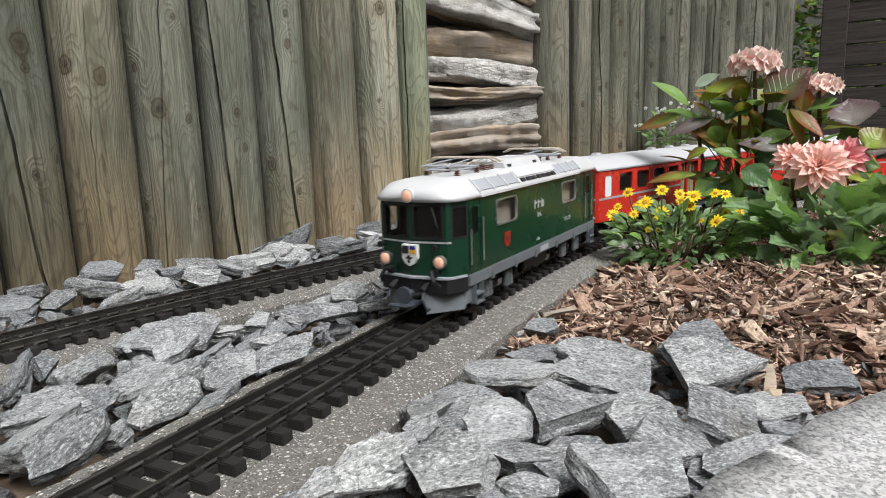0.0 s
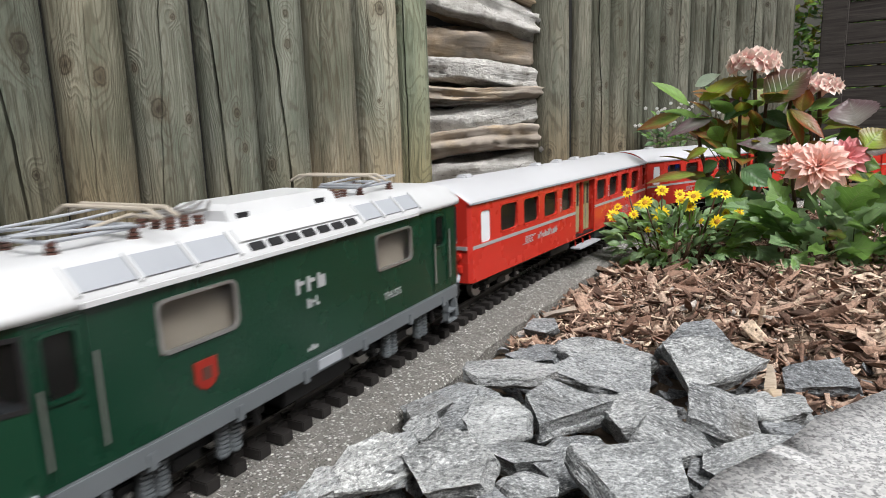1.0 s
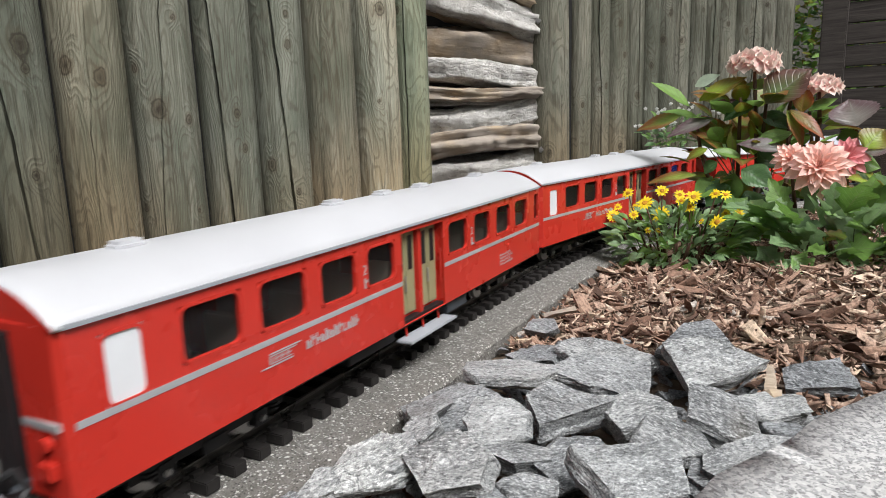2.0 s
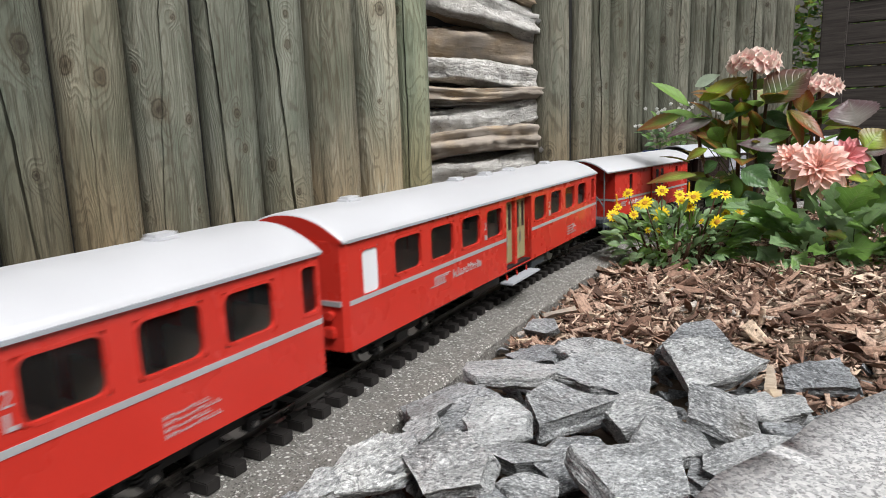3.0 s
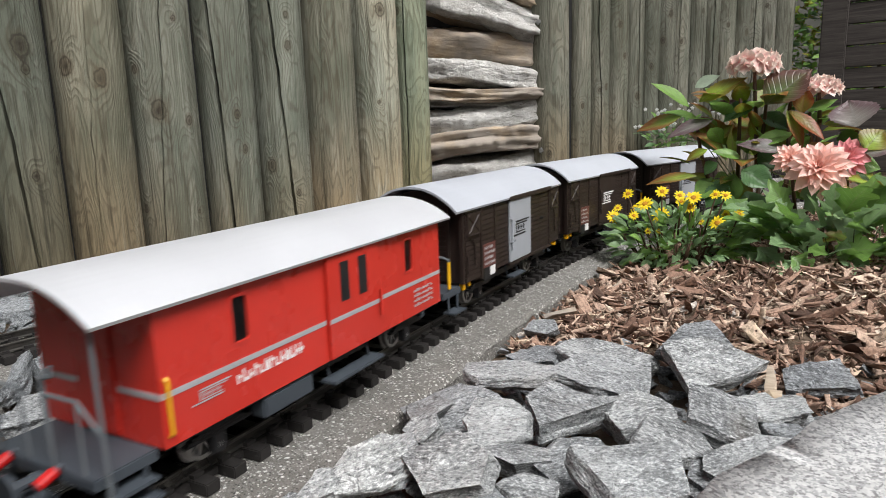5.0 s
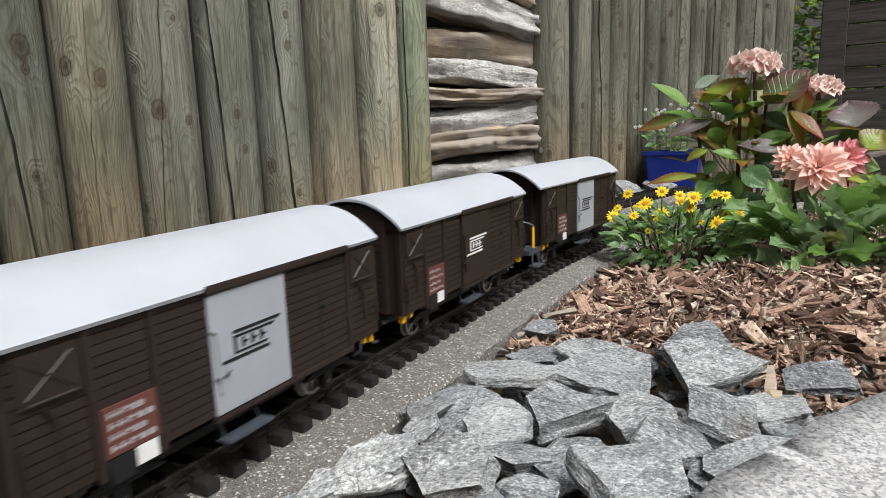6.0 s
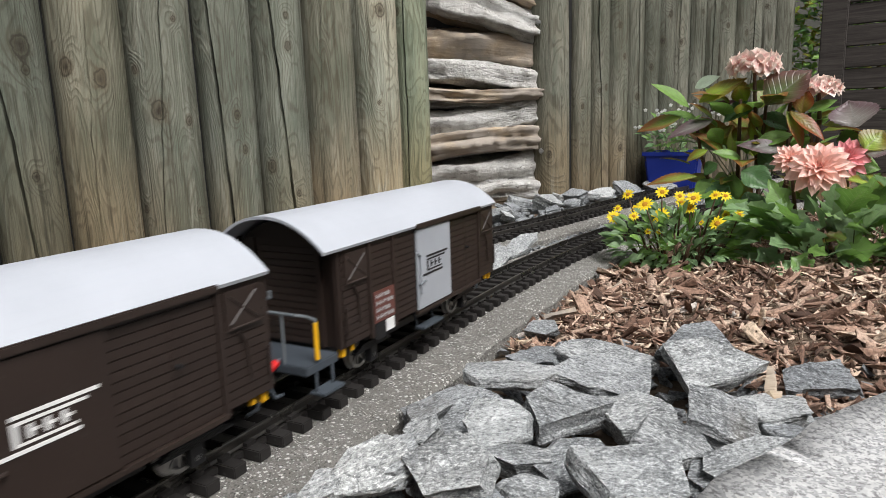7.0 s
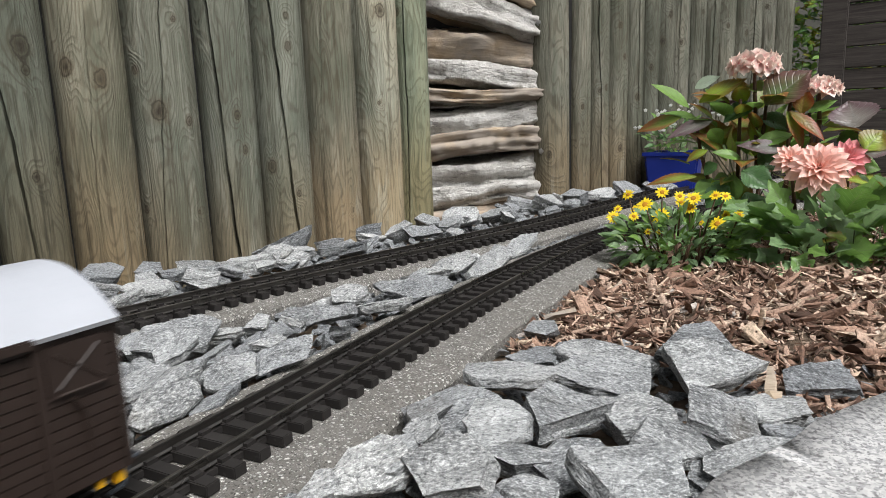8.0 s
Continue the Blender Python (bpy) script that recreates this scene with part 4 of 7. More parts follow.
def frame_ring(x, y0, y1, z0, z1, w, out, back=0.002):
    """A thin raised rim round an opening in a side at x, with rounded corners."""
    bm = bmesh.new()
    r = min(y1 - y0, z1 - z0) * 0.16

    def outline(g, rr):
        pts = []
        for cy, cz, a0 in ((y1 + g - rr, z1 + g - rr, 0), (y0 - g + rr, z1 + g - rr, 90), (y0 - g + rr, z0 - g + rr, 180), (y1 + g - rr, z0 - g + rr, 270)):
            for k in range(5):
                a = radians(a0 + 22.5 * k)
                pts.append((cy + rr * math.cos(a), cz + rr * math.sin(a)))
        return pts
    a, b = outline(0.0006, r + w), outline(-w, r)
    s = 1 if x > 0 else -1
    rings = [[bm.verts.new((xx, y, z)) for y, z in ol] for xx, ol in ((x - s * back, a), (x + s * out, a), (x + s * out, b), (x - s * back, b))]
    n = len(a)
    for i in range(4):
        p, q = rings[i], rings[(i + 1) % 4]
        for k in range(n):
            bm.faces.new((p[k], p[(k + 1) % n], q[(k + 1) % n], q[k]))
    return bm


def lettering(parent, x, y0, y1, z0, z1, n, mat, slant=0.0, name="lettering"):
    """Small raised marks that stand for print too small or private to be read."""
    bm = bmesh.new()
    rnd = random.Random(int(y0 * 1e4) + n)
    step = (y1 - y0) / n
    for i in range(n):
        a = y0 + step * i
        top = z1 if rnd.random() < 0.55 else z0 + (z1 - z0) * 0.72
        box(bm, x, x + 0.0004, a + step * 0.12, a + step * 0.40, z0, top)
        box(bm, x, x + 0.0004, a + step * 0.40, a + step * 0.86, z0 + (top - z0) * (0.0 if rnd.random() < 0.5 else 0.55), z0 + (top - z0) * (0.25 if rnd.random() < 0.5 else 0.8))
    return part(name, bm, mat, parent)


def emblem(parent, x, y0, y1, z0, z1, mat):
    """The line's sign, as plain strokes."""
    h = z1 - z0
    L = y1 - y0
    t = x + 0.0004
    rows = [(x, t, y0 + L * 0.20, y1, z1 - h * 0.10, z1), (x, t, y0, y1 - L * 0.22, z0, z0 + h * 0.10), (x, t, y0 + L * 0.20, y0 + L * 0.25, z0 + h * 0.22, z1 - h * 0.18),
            (x, t, y0 + L * 0.20, y1 - L * 0.12, z1 - h * 0.26, z1 - h * 0.18), (x, t, y0 + L * 0.20, y1 - L * 0.24, z0 + h * 0.20, z0 + h * 0.27)]
    for q in (0.33, 0.48, 0.63):
        rows += [(x, t, y0 + L * q, y0 + L * (q + 0.045), z0 + h * 0.34, z0 + h * 0.68), (x, t, y0 + L * (q + 0.045), y0 + L * (q + 0.10), z0 + h * 0.47, z0 + h * 0.55)]
    bm = B(*rows)
    return part("emblem", bm, mat, parent)


def word(parent, text, x, y, z, size, mat):
    cu = bpy.data.curves.new("word", "FONT")
    cu.body = text
    cu.size = size
    cu.extrude = 0.0002
    cu.materials.append(mat)
    ob = new("word", cu)
    ob.parent = parent
    ob.matrix_basis = pose(x, y, z, 90, 0, 90)
    return ob


def wheelset(parent, y, r=0.0155, spokes=0, mat=None):
    bm = bmesh.new()
    rod(bm, (-0.045, 0, 0), (0.045, 0, 0), 0.0022, 8)
    for sx in (-1, 1):
        x = sx * 0.0225
        if spokes:
            for k in range(28):
                a, b = 2 * math.pi * k / 28, 2 * math.pi * (k + 1) / 28
                for r0, r1, x0, x1 in ((r * 0.80, r, 0, 0.005),):
                    q = [bm.verts.new((x + sx * xx, rr * math.cos(c), rr * math.sin(c))) for xx in (x0, x1) for rr in (r0, r1) for c in (a, b)]
                    for f in ((0, 1, 3, 2), (4, 6, 7, 5), (2, 3, 7, 6), (0, 4, 5, 1)):
                        bm.faces.new([q[i] for i in f])
            for k in range(spokes):
                a = 2 * math.pi * k / spokes
                rod(bm, (x + sx * 0.0025, 0, 0), (x + sx * 0.0025, r * 0.85 * math.cos(a), r * 0.85 * math.sin(a)), 0.0011, 5)
            rod(bm, (x, 0, 0), (x + sx * 0.005, 0, 0), 0.004, 10)
        else:
            rod(bm, (x, 0, 0), (x + sx * 0.005, 0, 0), r, 24)
            rod(bm, (x + sx * 0.005, 0, 0), (x + sx * 0.006, 0, 0), r * 0.5, 14)
        rod(bm, (x - sx * 0.001, 0, 0), (x, 0, 0), r + 0.0022, 24)
    ob = part("wheelset", bm, mat or M_STEEL, parent, "spoked metal wheels" if spokes else "")
    ob.matrix_basis = pose(0, y, r)
    wheels.append((ob, y, r))
    return ob


def bogie(parent, y, wheelbase=0.075, mat=None):
    fr = bmesh.new()
    for sx in (-1, 1):
        x = sx * 0.038
        box(fr, x - 0.003, x + 0.003, y - wheelbase * 0.8, y + wheelbase * 0.8, 0.016, 0.024, bevel=0.001)
        for sy in (-1, 1):
            yy = y + sy * wheelbase / 2
            box(fr, x - 0.004, x + 0.005, yy - 0.007, yy + 0.007, 0.009, 0.022, bevel=0.001)
            for k in range(4):
                rod(fr, (x + sx * 0.004, yy + sy * 0.012, 0.017 + 0.003 * k), (x + sx * 0.004, yy + sy * 0.012, 0.0185 + 0.003 * k), 0.005, 10)
        box(fr, x - 0.003, x + 0.004, y - 0.012, y + 0.012, 0.010, 0.020, bevel=0.001)
    box(fr, -0.038, 0.038, y - 0.008, y + 0.008, 0.014, 0.026)
    part("bogie", fr, mat or M_BLACK, parent)
    for sy in (-1, 1):
        wheelset(parent, y + sy * wheelbase / 2, 0.0145)


def coupler(parent, y, d, hoses=False, valve=None):
    """Buffer, hook and loop at a vehicle's end; d is the way it points along y."""
    bm = bmesh.new()
    rod(bm, (0, y, 0.030), (0, y + d * 0.020, 0.030), 0.0035, 10)
    rod(bm, (0, y + d * 0.019, 0.030), (0, y + d * 0.023, 0.030), 0.010, 16)
    box(bm, -0.012, 0.012, min(y, y + d * 0.026), max(y, y + d * 0.026), 0.016, 0.020, bevel=0.001)
    for sx in (-1, 1):
        rod(bm, (sx * 0.011, y + d * 0.018, 0.018), (sx * 0.011, y + d * 0.036, 0.021), 0.0014)
    rod(bm, (-0.011, y + d * 0.036, 0.021), (0.011, y + d * 0.036, 0.021), 0.0014)
    part("coupler", bm, M_DGREY, parent)
    if hoses:
        for sx in (-1, 1):
            pts = [(sx * 0.022, y + d * 0.002, 0.042), (sx * 0.023, y + d * 0.014, 0.038), (sx * 0.024, y + d * 0.019, 0.026), (sx * 0.026, y + d * 0.014, 0.014), (sx * 0.024, y + d * 0.004, 0.012)]
            hose = part("brake_hose", R(pts, 0.0016), M_DGREY, parent)
            b = bmesh.new()
            rod(b, (sx * 0.022, y + d * 0.006, 0.040), (sx * 0.022, y + d * 0.017, 0.036), 0.0036, 10)
            part("valve", b, valve or M_HOSE, hose, "dark brake valve" if valve else "red brake valve")


def vehicle(name, label, f, b, ratio=0.33):
    base = thing(name, label, "model train", "train vehicles")
    cars.append((base, f, b, ratio))
    return base


# ---------------------------------------------------------------- locomotive
def locomotive(f, b):
    base = vehicle("locomotive", "dark green model electric locomotive with white roof and lit headlamps", f, b, 0.30)
    L = b - f
    h = L / 2
    X = 0.058
    at = lambda u: u - h          # from the distance behind the side's front corner
    hn = h + 0.009
    Z0, Z1 = 0.048, 0.138
    side_holes = [(0.006, 0.027, 0.092, 0.129), (0.075, 0.138, 0.095, 0.128), (L - 0.159, L - 0.096, 0.095, 0.128), (L - 0.049, L - 0.026, 0.095, 0.130)]
    for sx in (1, -1):
        hs = side_holes if sx > 0 else [(L - q, L - p, c, d) for p, q, c, d in side_holes]
        p0, p1 = ((X, -h), (X, h)) if sx > 0 else ((-X, h), (-X, -h))
        part("side_panel", facade(p0, p1, Z0, Z1, hs, 0.002), M_GREEN, base)
    # five-faced cab fronts
    ring = [(-X, 0.0), (-0.0485, 0.0225), (-0.0445, 0.0260), (0.0, 0.0335), (0.0445, 0.0260), (0.0485, 0.0225), (X, 0.0)]
    for end in (-1, 1):
        pts = [(x, end * (h + y)) for x, y in ring]
        if end > 0:
            pts = pts[::-1]
        cab = []
        panes = []
        seals = []
        for p, q in zip(pts[:-1], pts[1:]):
            ln = math.dist(p, q)
            if ln > 0.03:
                hole = (0.004, ln - 0.005, 0.094, 0.132)
            elif abs(p[0]) > 0.056 or abs(q[0]) > 0.056:
                hole = (0.0015, ln - 0.0015, 0.094, 0.130)
            else:
                hole = None
            cab.append(facade(p, q, Z0, Z1, [hole] if hole else [], 0.002))
            if hole:
                g = facade(p, q, hole[2] - 0.001, hole[3] + 0.001, [], 0.0006)
                n = Vector((q[1] - p[1], p[0] - q[0], 0)).normalized()
                bmesh.ops.translate(g, verts=g.verts, vec=-n * 0.0012)
                panes.append(g)
                d = Vector((q[0] - p[0], q[1] - p[1])) / ln
                e = Vector((n.x, n.y)) * 0.0006
                a, c = Vector(p) + d * (hole[0] - 0.0012) + e, Vector(p) + d * (hole[1] + 0.0012) + e
                wide = hole[1] - hole[0]
                seals.append(facade(a, c, hole[2] - 0.0012, hole[3] + 0.0012, [(0.0024, wide, hole[2] + 0.0012, hole[3] - 0.0012)], 0.0014))
        part("cab_front", merge(*cab), M_GREEN, base)
        for g in panes:
            part("windscreen", g, M_GLASS, base)
        for g in seals:
            part("window_seal", g, M_BLACK, base, "black rubber window seal")
        # trim line below the windscreens
        for p, q in zip(pts[1:-2], pts[2:-1]):
            part("trim_strip", facade((p[0] * 1.012, p[1] * 1.0015), (q[0] * 1.012, q[1] * 1.0015), 0.0885, 0.0905, [], 0.0012), M_STRIPE, base, "pale metal trim")
        # buffer beam and apron
        ap = bmesh.new()
        for p, q in zip(pts[:-1], pts[1:]):
            ln = math.dist(p, q)
            pp, qq = (p[0] * 1.01, p[1] + end * 0.003), (q[0] * 1.01, q[1] + end * 0.003)
            fa = facade(pp, qq, 0.030, 0.0475, [], 0.004)
            ap = merge(ap, fa)
        part("apron", ap, M_BLACK, base)
        lip = []
        for p, q in zip(pts[:-1], pts[1:]):
            lip.append(facade((p[0] * 1.02, p[1] + end * 0.005), (q[0] * 1.02, q[1] + end * 0.005), 0.0470, 0.0495, [], 0.006))
        part("lip", merge(*lip), M_LGREY, base, "pale grey edge over the buffer beam")
        for sx in (-1, 1):
            plow = bmesh.new()
            v = [plow.verts.new(c) for c in ((sx * 0.058, end * h, 0.030), (sx * 0.015, end * (hn + 0.026), 0.030), (sx * 0.022, end * (hn + 0.030), 0.006), (sx * 0.056, end * (h + 0.008), 0.008),
                                             (sx * 0.056, end * (h - 0.004), 0.030), (sx * 0.013, end * (hn + 0.022), 0.030), (sx * 0.020, end * (hn + 0.026), 0.006), (sx * 0.054, end * (h + 0.004), 0.008))]
            for q in ((0, 1, 2, 3), (7, 6, 5, 4), (0, 3, 7, 4), (1, 5, 6, 2), (3, 2, 6, 7), (0, 4, 5, 1)):
                plow.faces.new([v[i] for i in q])
            part("rail_guard", plow, M_GREY, base)
        coupler(base, end * (hn + 0.022), end, True, M_BLACK)
        # lamps
        for x, z, y in ((-0.040, 0.067, 0.0185), (0.036, 0.067, 0.0185), (0.0, 0.1440, 0.0258)):
            rim = bmesh.new()
            rod(rim, (x, end * (hn + y - 0.003), z), (x, end * (hn + y + 0.0035), z), 0.0080, 22)
            r_ob = part("headlamp", rim, M_STEEL if z < 0.1 else M_CABROOF, base, "round headlamp")
            ln = bmesh.new()
            bmesh.ops.create_uvsphere(ln, u_segments=18, v_segments=10, radius=0.0066, matrix=Matrix.Translation((x, end * (hn + y + 0.0028), z)) @ Matrix.Diagonal((1, 0.4, 1, 1)))
            part("lens", ln, M_LAMP if end < 0 else M_GLASS, r_ob, "glowing warm lens" if end < 0 else "", smooth=True)
        for x in (-0.046, 0.030):
            sock = bmesh.new()
            rod(sock, (x, end * (hn + 0.017), 0.0835), (x, end * (hn + 0.0225), 0.0835), 0.0038, 12)
            part("socket", sock, M_BLACK, base)
        for x in (-0.030, 0.028):
            part("wiper", R([(x, end * (hn + 0.022), 0.131), (x + 0.008, end * (hn + 0.023), 0.108)], 0.0008), M_BLACK, base)
        for sx in (-1, 1):
            part("air_hose", R([(sx * 0.030, end * (hn + 0.020), 0.052), (sx * 0.032, end * (hn + 0.033), 0.058), (sx * 0.037, end * (hn + 0.036), 0.047), (sx * 0.040, end * (hn + 0.028), 0.040)], 0.0022), M_BLACK, base)
            blk = B((sx * 0.030 - 0.005, sx * 0.030 + 0.005, end * (hn + 0.022) - 0.004, end * (hn + 0.022) + 0.004, 0.050, 0.058), bevel=0.001)
            part("jumper_box", blk, M_BLACK, base)
        if end < 0:
            sh = bmesh.new()
            ol = [(-0.0105, 0.012), (0.0105, 0.012), (0.0105, -0.004), (0.006, -0.0105), (0, -0.0135), (-0.006, -0.0105), (-0.0105, -0.004)]
            prism(sh, [(x, z + 0.075) for x, z in ol], -hn - 0.0285, -hn - 0.0235)
            crest = part("crest", sh, M_WHITE, base, "white enamel coat of arms")
            part("field", B((-0.0095, -0.001, -hn - 0.0292, -hn - 0.0284, 0.0765, 0.0855)), M_BLACK, crest, "black field")
            part("field", B((0.001, 0.0085, -hn - 0.0292, -hn - 0.0284, 0.0815, 0.0855)), M_BLUE, crest, "blue and gold field")
            part("field", B((0.001, 0.0085, -hn - 0.0292, -hn - 0.0284, 0.0765, 0.0812)), M_YELLOW, crest, "gold field")
            part("charge", B((-0.005, 0.004, -hn - 0.0292, -hn - 0.0284, 0.0705, 0.0725), (-0.002, 0.001, -hn - 0.0292, -hn - 0.0284, 0.0655, 0.0745)), M_BLACK, crest, "black charge")
    # long frame below the body
    part("sill", B((-0.0595, 0.0595, -h, h, 0.033, 0.0475), bevel=0.0012), M_GREY, base)
    for sx in (-1, 1):
        for u in (0.06, 0.13, 0.20, 0.28, 0.36, 0.43):
            part("bracket", B((sx * 0.0598 - 0.0012, sx * 0.0598 + 0.0012, at(u) - 0.003, at(u) + 0.003, 0.031, 0.042), bevel=0.0005), M_GREY, base)
        for end in (-1, 1):
            y = end * (h - 0.020)
            st = B((sx * 0.058 - 0.003, sx * 0.058 + 0.004, y - 0.010, y - 0.0085, 0.010, 0.034), (sx * 0.058 - 0.003, sx * 0.058 + 0.004, y + 0.0085, y + 0.010, 0.010, 0.034),
                   (sx * 0.058 - 0.005, sx * 0.058 + 0.005, y - 0.010, y + 0.010, 0.010, 0.012), (sx * 0.058 - 0.005, sx * 0.058 + 0.005, y - 0.010, y + 0.010, 0.021, 0.023))
            part("step", st, M_GREY, base)
            part("beam", B((sx * 0.052 - 0.004, sx * 0.052 + 0.004, end * (h - 0.002) - 0.008, end * (h - 0.002) + 0.008, 0.012, 0.034), bevel=0.001), M_GREY, base)
    part("floor_plate", B((-0.055, 0.055, -h + 0.004, h - 0.004, 0.044, 0.0475)), M_BLACK, base)
    # bogies with coil springs
    for u in (0.098, L - 0.098):
        y = at(u)
        bogie(base, y, 0.092, M_BLACK)
        for sx in (-1, 1):
            for dy in (-0.036, -0.025, 0.025, 0.036):
                sp = bmesh.new()
                for k in range(8):
                    rod(sp, (sx * 0.047, y + dy, 0.007 + 0.0032 * k), (sx * 0.047, y + dy, 0.0090 + 0.0032 * k), 0.0050, 12)
                rod(sp, (sx * 0.047, y + dy, 0.005), (sx * 0.047, y + dy, 0.034), 0.0036, 10)
                part("coil_spring", sp, M_GREY, base)
            part("sand_pipe", R([(sx * 0.047, y + 0.055, 0.034), (sx * 0.046, y + 0.060, 0.014)], 0.003), M_BLACK, base)
    part("battery_box", B((-0.045, 0.045, -0.045, 0.045, 0.012, 0.032), bevel=0.002), M_BLACK, base)
    part("maker_plate", B((0.0596, 0.0604, at(0.215), at(0.245), 0.036, 0.044)), M_LGREY, base)
    # doors and windows on the sides
    for sx in (-1, 1):
        s = sx
        for ua, ub, za, zb in side_holes:
            y0, y1 = at(ua), at(ub)
            wide = ub - ua > 0.04
            part("window_frame", frame_ring(s * X, y0, y1, za, zb, 0.0016, 0.0012), M_STEEL if wide else M_GREEN, base, "metal window frame" if wide else "")
            part("window_pane", B((s * X - 0.0015, s * X - 0.0008, y0 - 0.001, y1 + 0.001, za - 0.001, zb + 0.001)), M_CLEAR if wide else M_GLASS, base)
        for u0, u1 in ((0.004, 0.031), (L - 0.052, L - 0.023)):
            part("door", merge(B((s * X - 0.0005, s * X + 0.0009, at(u0) - 0.0008, at(u0), 0.052, 0.134)), B((s * X - 0.0005, s * X + 0.0009, at(u1), at(u1) + 0.0008, 0.052, 0.134)),
                               B((s * X - 0.0005, s * X + 0.0009, at(u0), at(u1), 0.133, 0.1338)), B((s * X - 0.0005, s * X + 0.0012, at(u0) + 0.020, at(u0) + 0.024, 0.085, 0.087))), M_GREEN, base)
            for u in (u0 - 0.001, u1 + 0.003):
                part("handrail", R([(s * (X + 0.003), at(u), 0.060), (s * (X + 0.003), at(u), 0.113 if u > u0 + 0.01 else 0.102)], 0.0009), M_STEEL, base, "bare metal grab rail")
        sh = bmesh.new()
        ol = [(-0.009, 0.010), (0.009, 0.010), (0.009, -0.003), (0.005, -0.008), (0, -0.010), (-0.005, -0.008), (-0.009, -0.003)]
        a = [sh.verts.new((s * (X + 0.0002), at(0.106) + y, 0.073 + z)) for y, z in ol]
        bq = [sh.verts.new((s * (X + 0.0012), at(0.106) + y, 0.073 + z)) for y, z in ol]
        sh.faces.new(a[::-1])
        sh.faces.new(bq)
        for i in range(7):
            sh.faces.new((a[i], a[(i + 1) % 7], bq[(i + 1) % 7], bq[i]))
        crest = part("crest", sh, M_SHIELD, base, "small red town shield")
        part("charge", B((s * X + s * 0.0010 - 0.0004, s * X + s * 0.0014 + 0.0002, at(0.1025), at(0.1095), 0.070, 0.078)), M_TINT, crest)
    lettering(base, X + 0.0001, at(0.196), at(0.234), 0.101, 0.113, 3, M_STRIPE)
    lettering(base, X + 0.0001, at(0.208), at(0.224), 0.088, 0.096, 3, M_STRIPE)
    word(base, "THUSIS", X + 0.0001, at(0.316), 0.066, 0.0098, M_STRIPE)
    lettering(base, X + 0.0001, at(0.205), at(0.218), 0.054, 0.059, 3, M_STRIPE)
    # roof: flat ends, sloping glazed side panels, middle hood
    def rsec(half, edge, top):
        return [(-half, edge), (-half * 0.985, edge + 0.005), (-half * 0.74, edge + (top - edge) * 0.86), (-half * 0.45, top), (half * 0.45, top), (half * 0.74, edge + (top - edge) * 0.86), (half * 0.985, edge + 0.005), (half, edge)]
    secs = []
    for y, q, t in ((-h - 0.0345, 0.42, 0.1440), (-h - 0.0330, 0.60, 0.1475), (-h - 0.0285, 0.78, 0.1510), (-h - 0.0215, 0.89, 0.1545), (-h - 0.011, 0.965, 0.1575), (-h, 0.99, 0.1595), (-h + 0.02, 1.0, 0.1605)):
        secs.append((y, rsec(0.0605 * q, 0.1365, t)))
    secs = secs + [(-y, o) for y, o in secs[::-1]]
    part("roof", loft(secs), M_CABROOF, base, "white roof", smooth=True)
    for sx in (-1, 1):
        def slab(u0, u1, mat, nm, lift, za=0.02, zb=0.86):
            bm = bmesh.new()
            lo, hi = Vector((sx * 0.0597, 0, 0.1425)), Vector((sx * 0.0448, 0, 0.1572))
            d = hi - lo
            n = Vector((sx * 0.70, 0, 0.71))
            c = [lo + d * za, lo + d * zb]
            v = []
            for y in (at(u0), at(u1)):
                for p in c:
                    for o in (-0.001, lift):
                        v.append(bm.verts.new((p.x + n.x * o, y, p.z + n.z * o)))
            for q in ((0, 1, 3, 2), (4, 6, 7, 5), (1, 5, 7, 3), (0, 2, 6, 4), (0, 4, 5, 1), (2, 3, 7, 6)):
                bm.faces.new([v[i] for i in q])
            return part(nm, bm, mat, base)
        edges = [0.030, 0.068, 0.107, 0.145]
        for a, c in zip(edges[:-1], edges[1:]):
            slab(a + 0.002, c - 0.002, M_LGREY, "roof_panel", 0.0008, 0.1, 0.9)
        for a in edges:
            slab(a - 0.0012, a + 0.0012, M_CABROOF, "rib", 0.0016, 0.0, 1.0)
        edges2 = [0.290, 0.322, 0.355, 0.388]
        for a, c in zip(edges2[:-1], edges2[1:]):
            slab(a + 0.002, c - 0.002, M_LGREY, "roof_panel", 0.0008, 0.1, 0.9)
        for a in edges2:
            slab(a - 0.0012, a + 0.0012, M_CABROOF, "rib", 0.0016, 0.0, 1.0)
        for k in range(7):
            a = 0.156 + 0.0185 * k
            slab(a, a + 0.013, M_BLACK, "vent", 0.0012, 0.06, 0.34)
        slab(0.150, 0.288, M_CABROOF, "roof_panel", 0.0015, 0.45, 1.0)
        part("gutter", B((sx * 0.0605 - 0.001, sx * 0.0605 + 0.0012, -h + 0.03, h - 0.085, 0.1365, 0.1395)), M_CABROOF, base)
    hood = loft([(at(0.165), [(-0.030, 0.159), (-0.026, 0.168), (0.026, 0.168), (0.030, 0.159)]), (at(0.172), [(-0.030, 0.159), (-0.024, 0.172), (0.024, 0.172), (0.030, 0.159)]),
                 (at(0.285), [(-0.030, 0.159), (-0.024, 0.172), (0.024, 0.172), (0.030, 0.159)]), (at(0.292), [(-0.030, 0.159), (-0.026, 0.168), (0.026, 0.168), (0.030, 0.159)])])
    part("roof_hood", hood, M_CABROOF, base)
    for u in (0.180, 0.270):
        part("vent", B((0.0262, 0.0288, at(u) - 0.006, at(u) + 0.006, 0.1605, 0.1655)), M_BLACK, base)
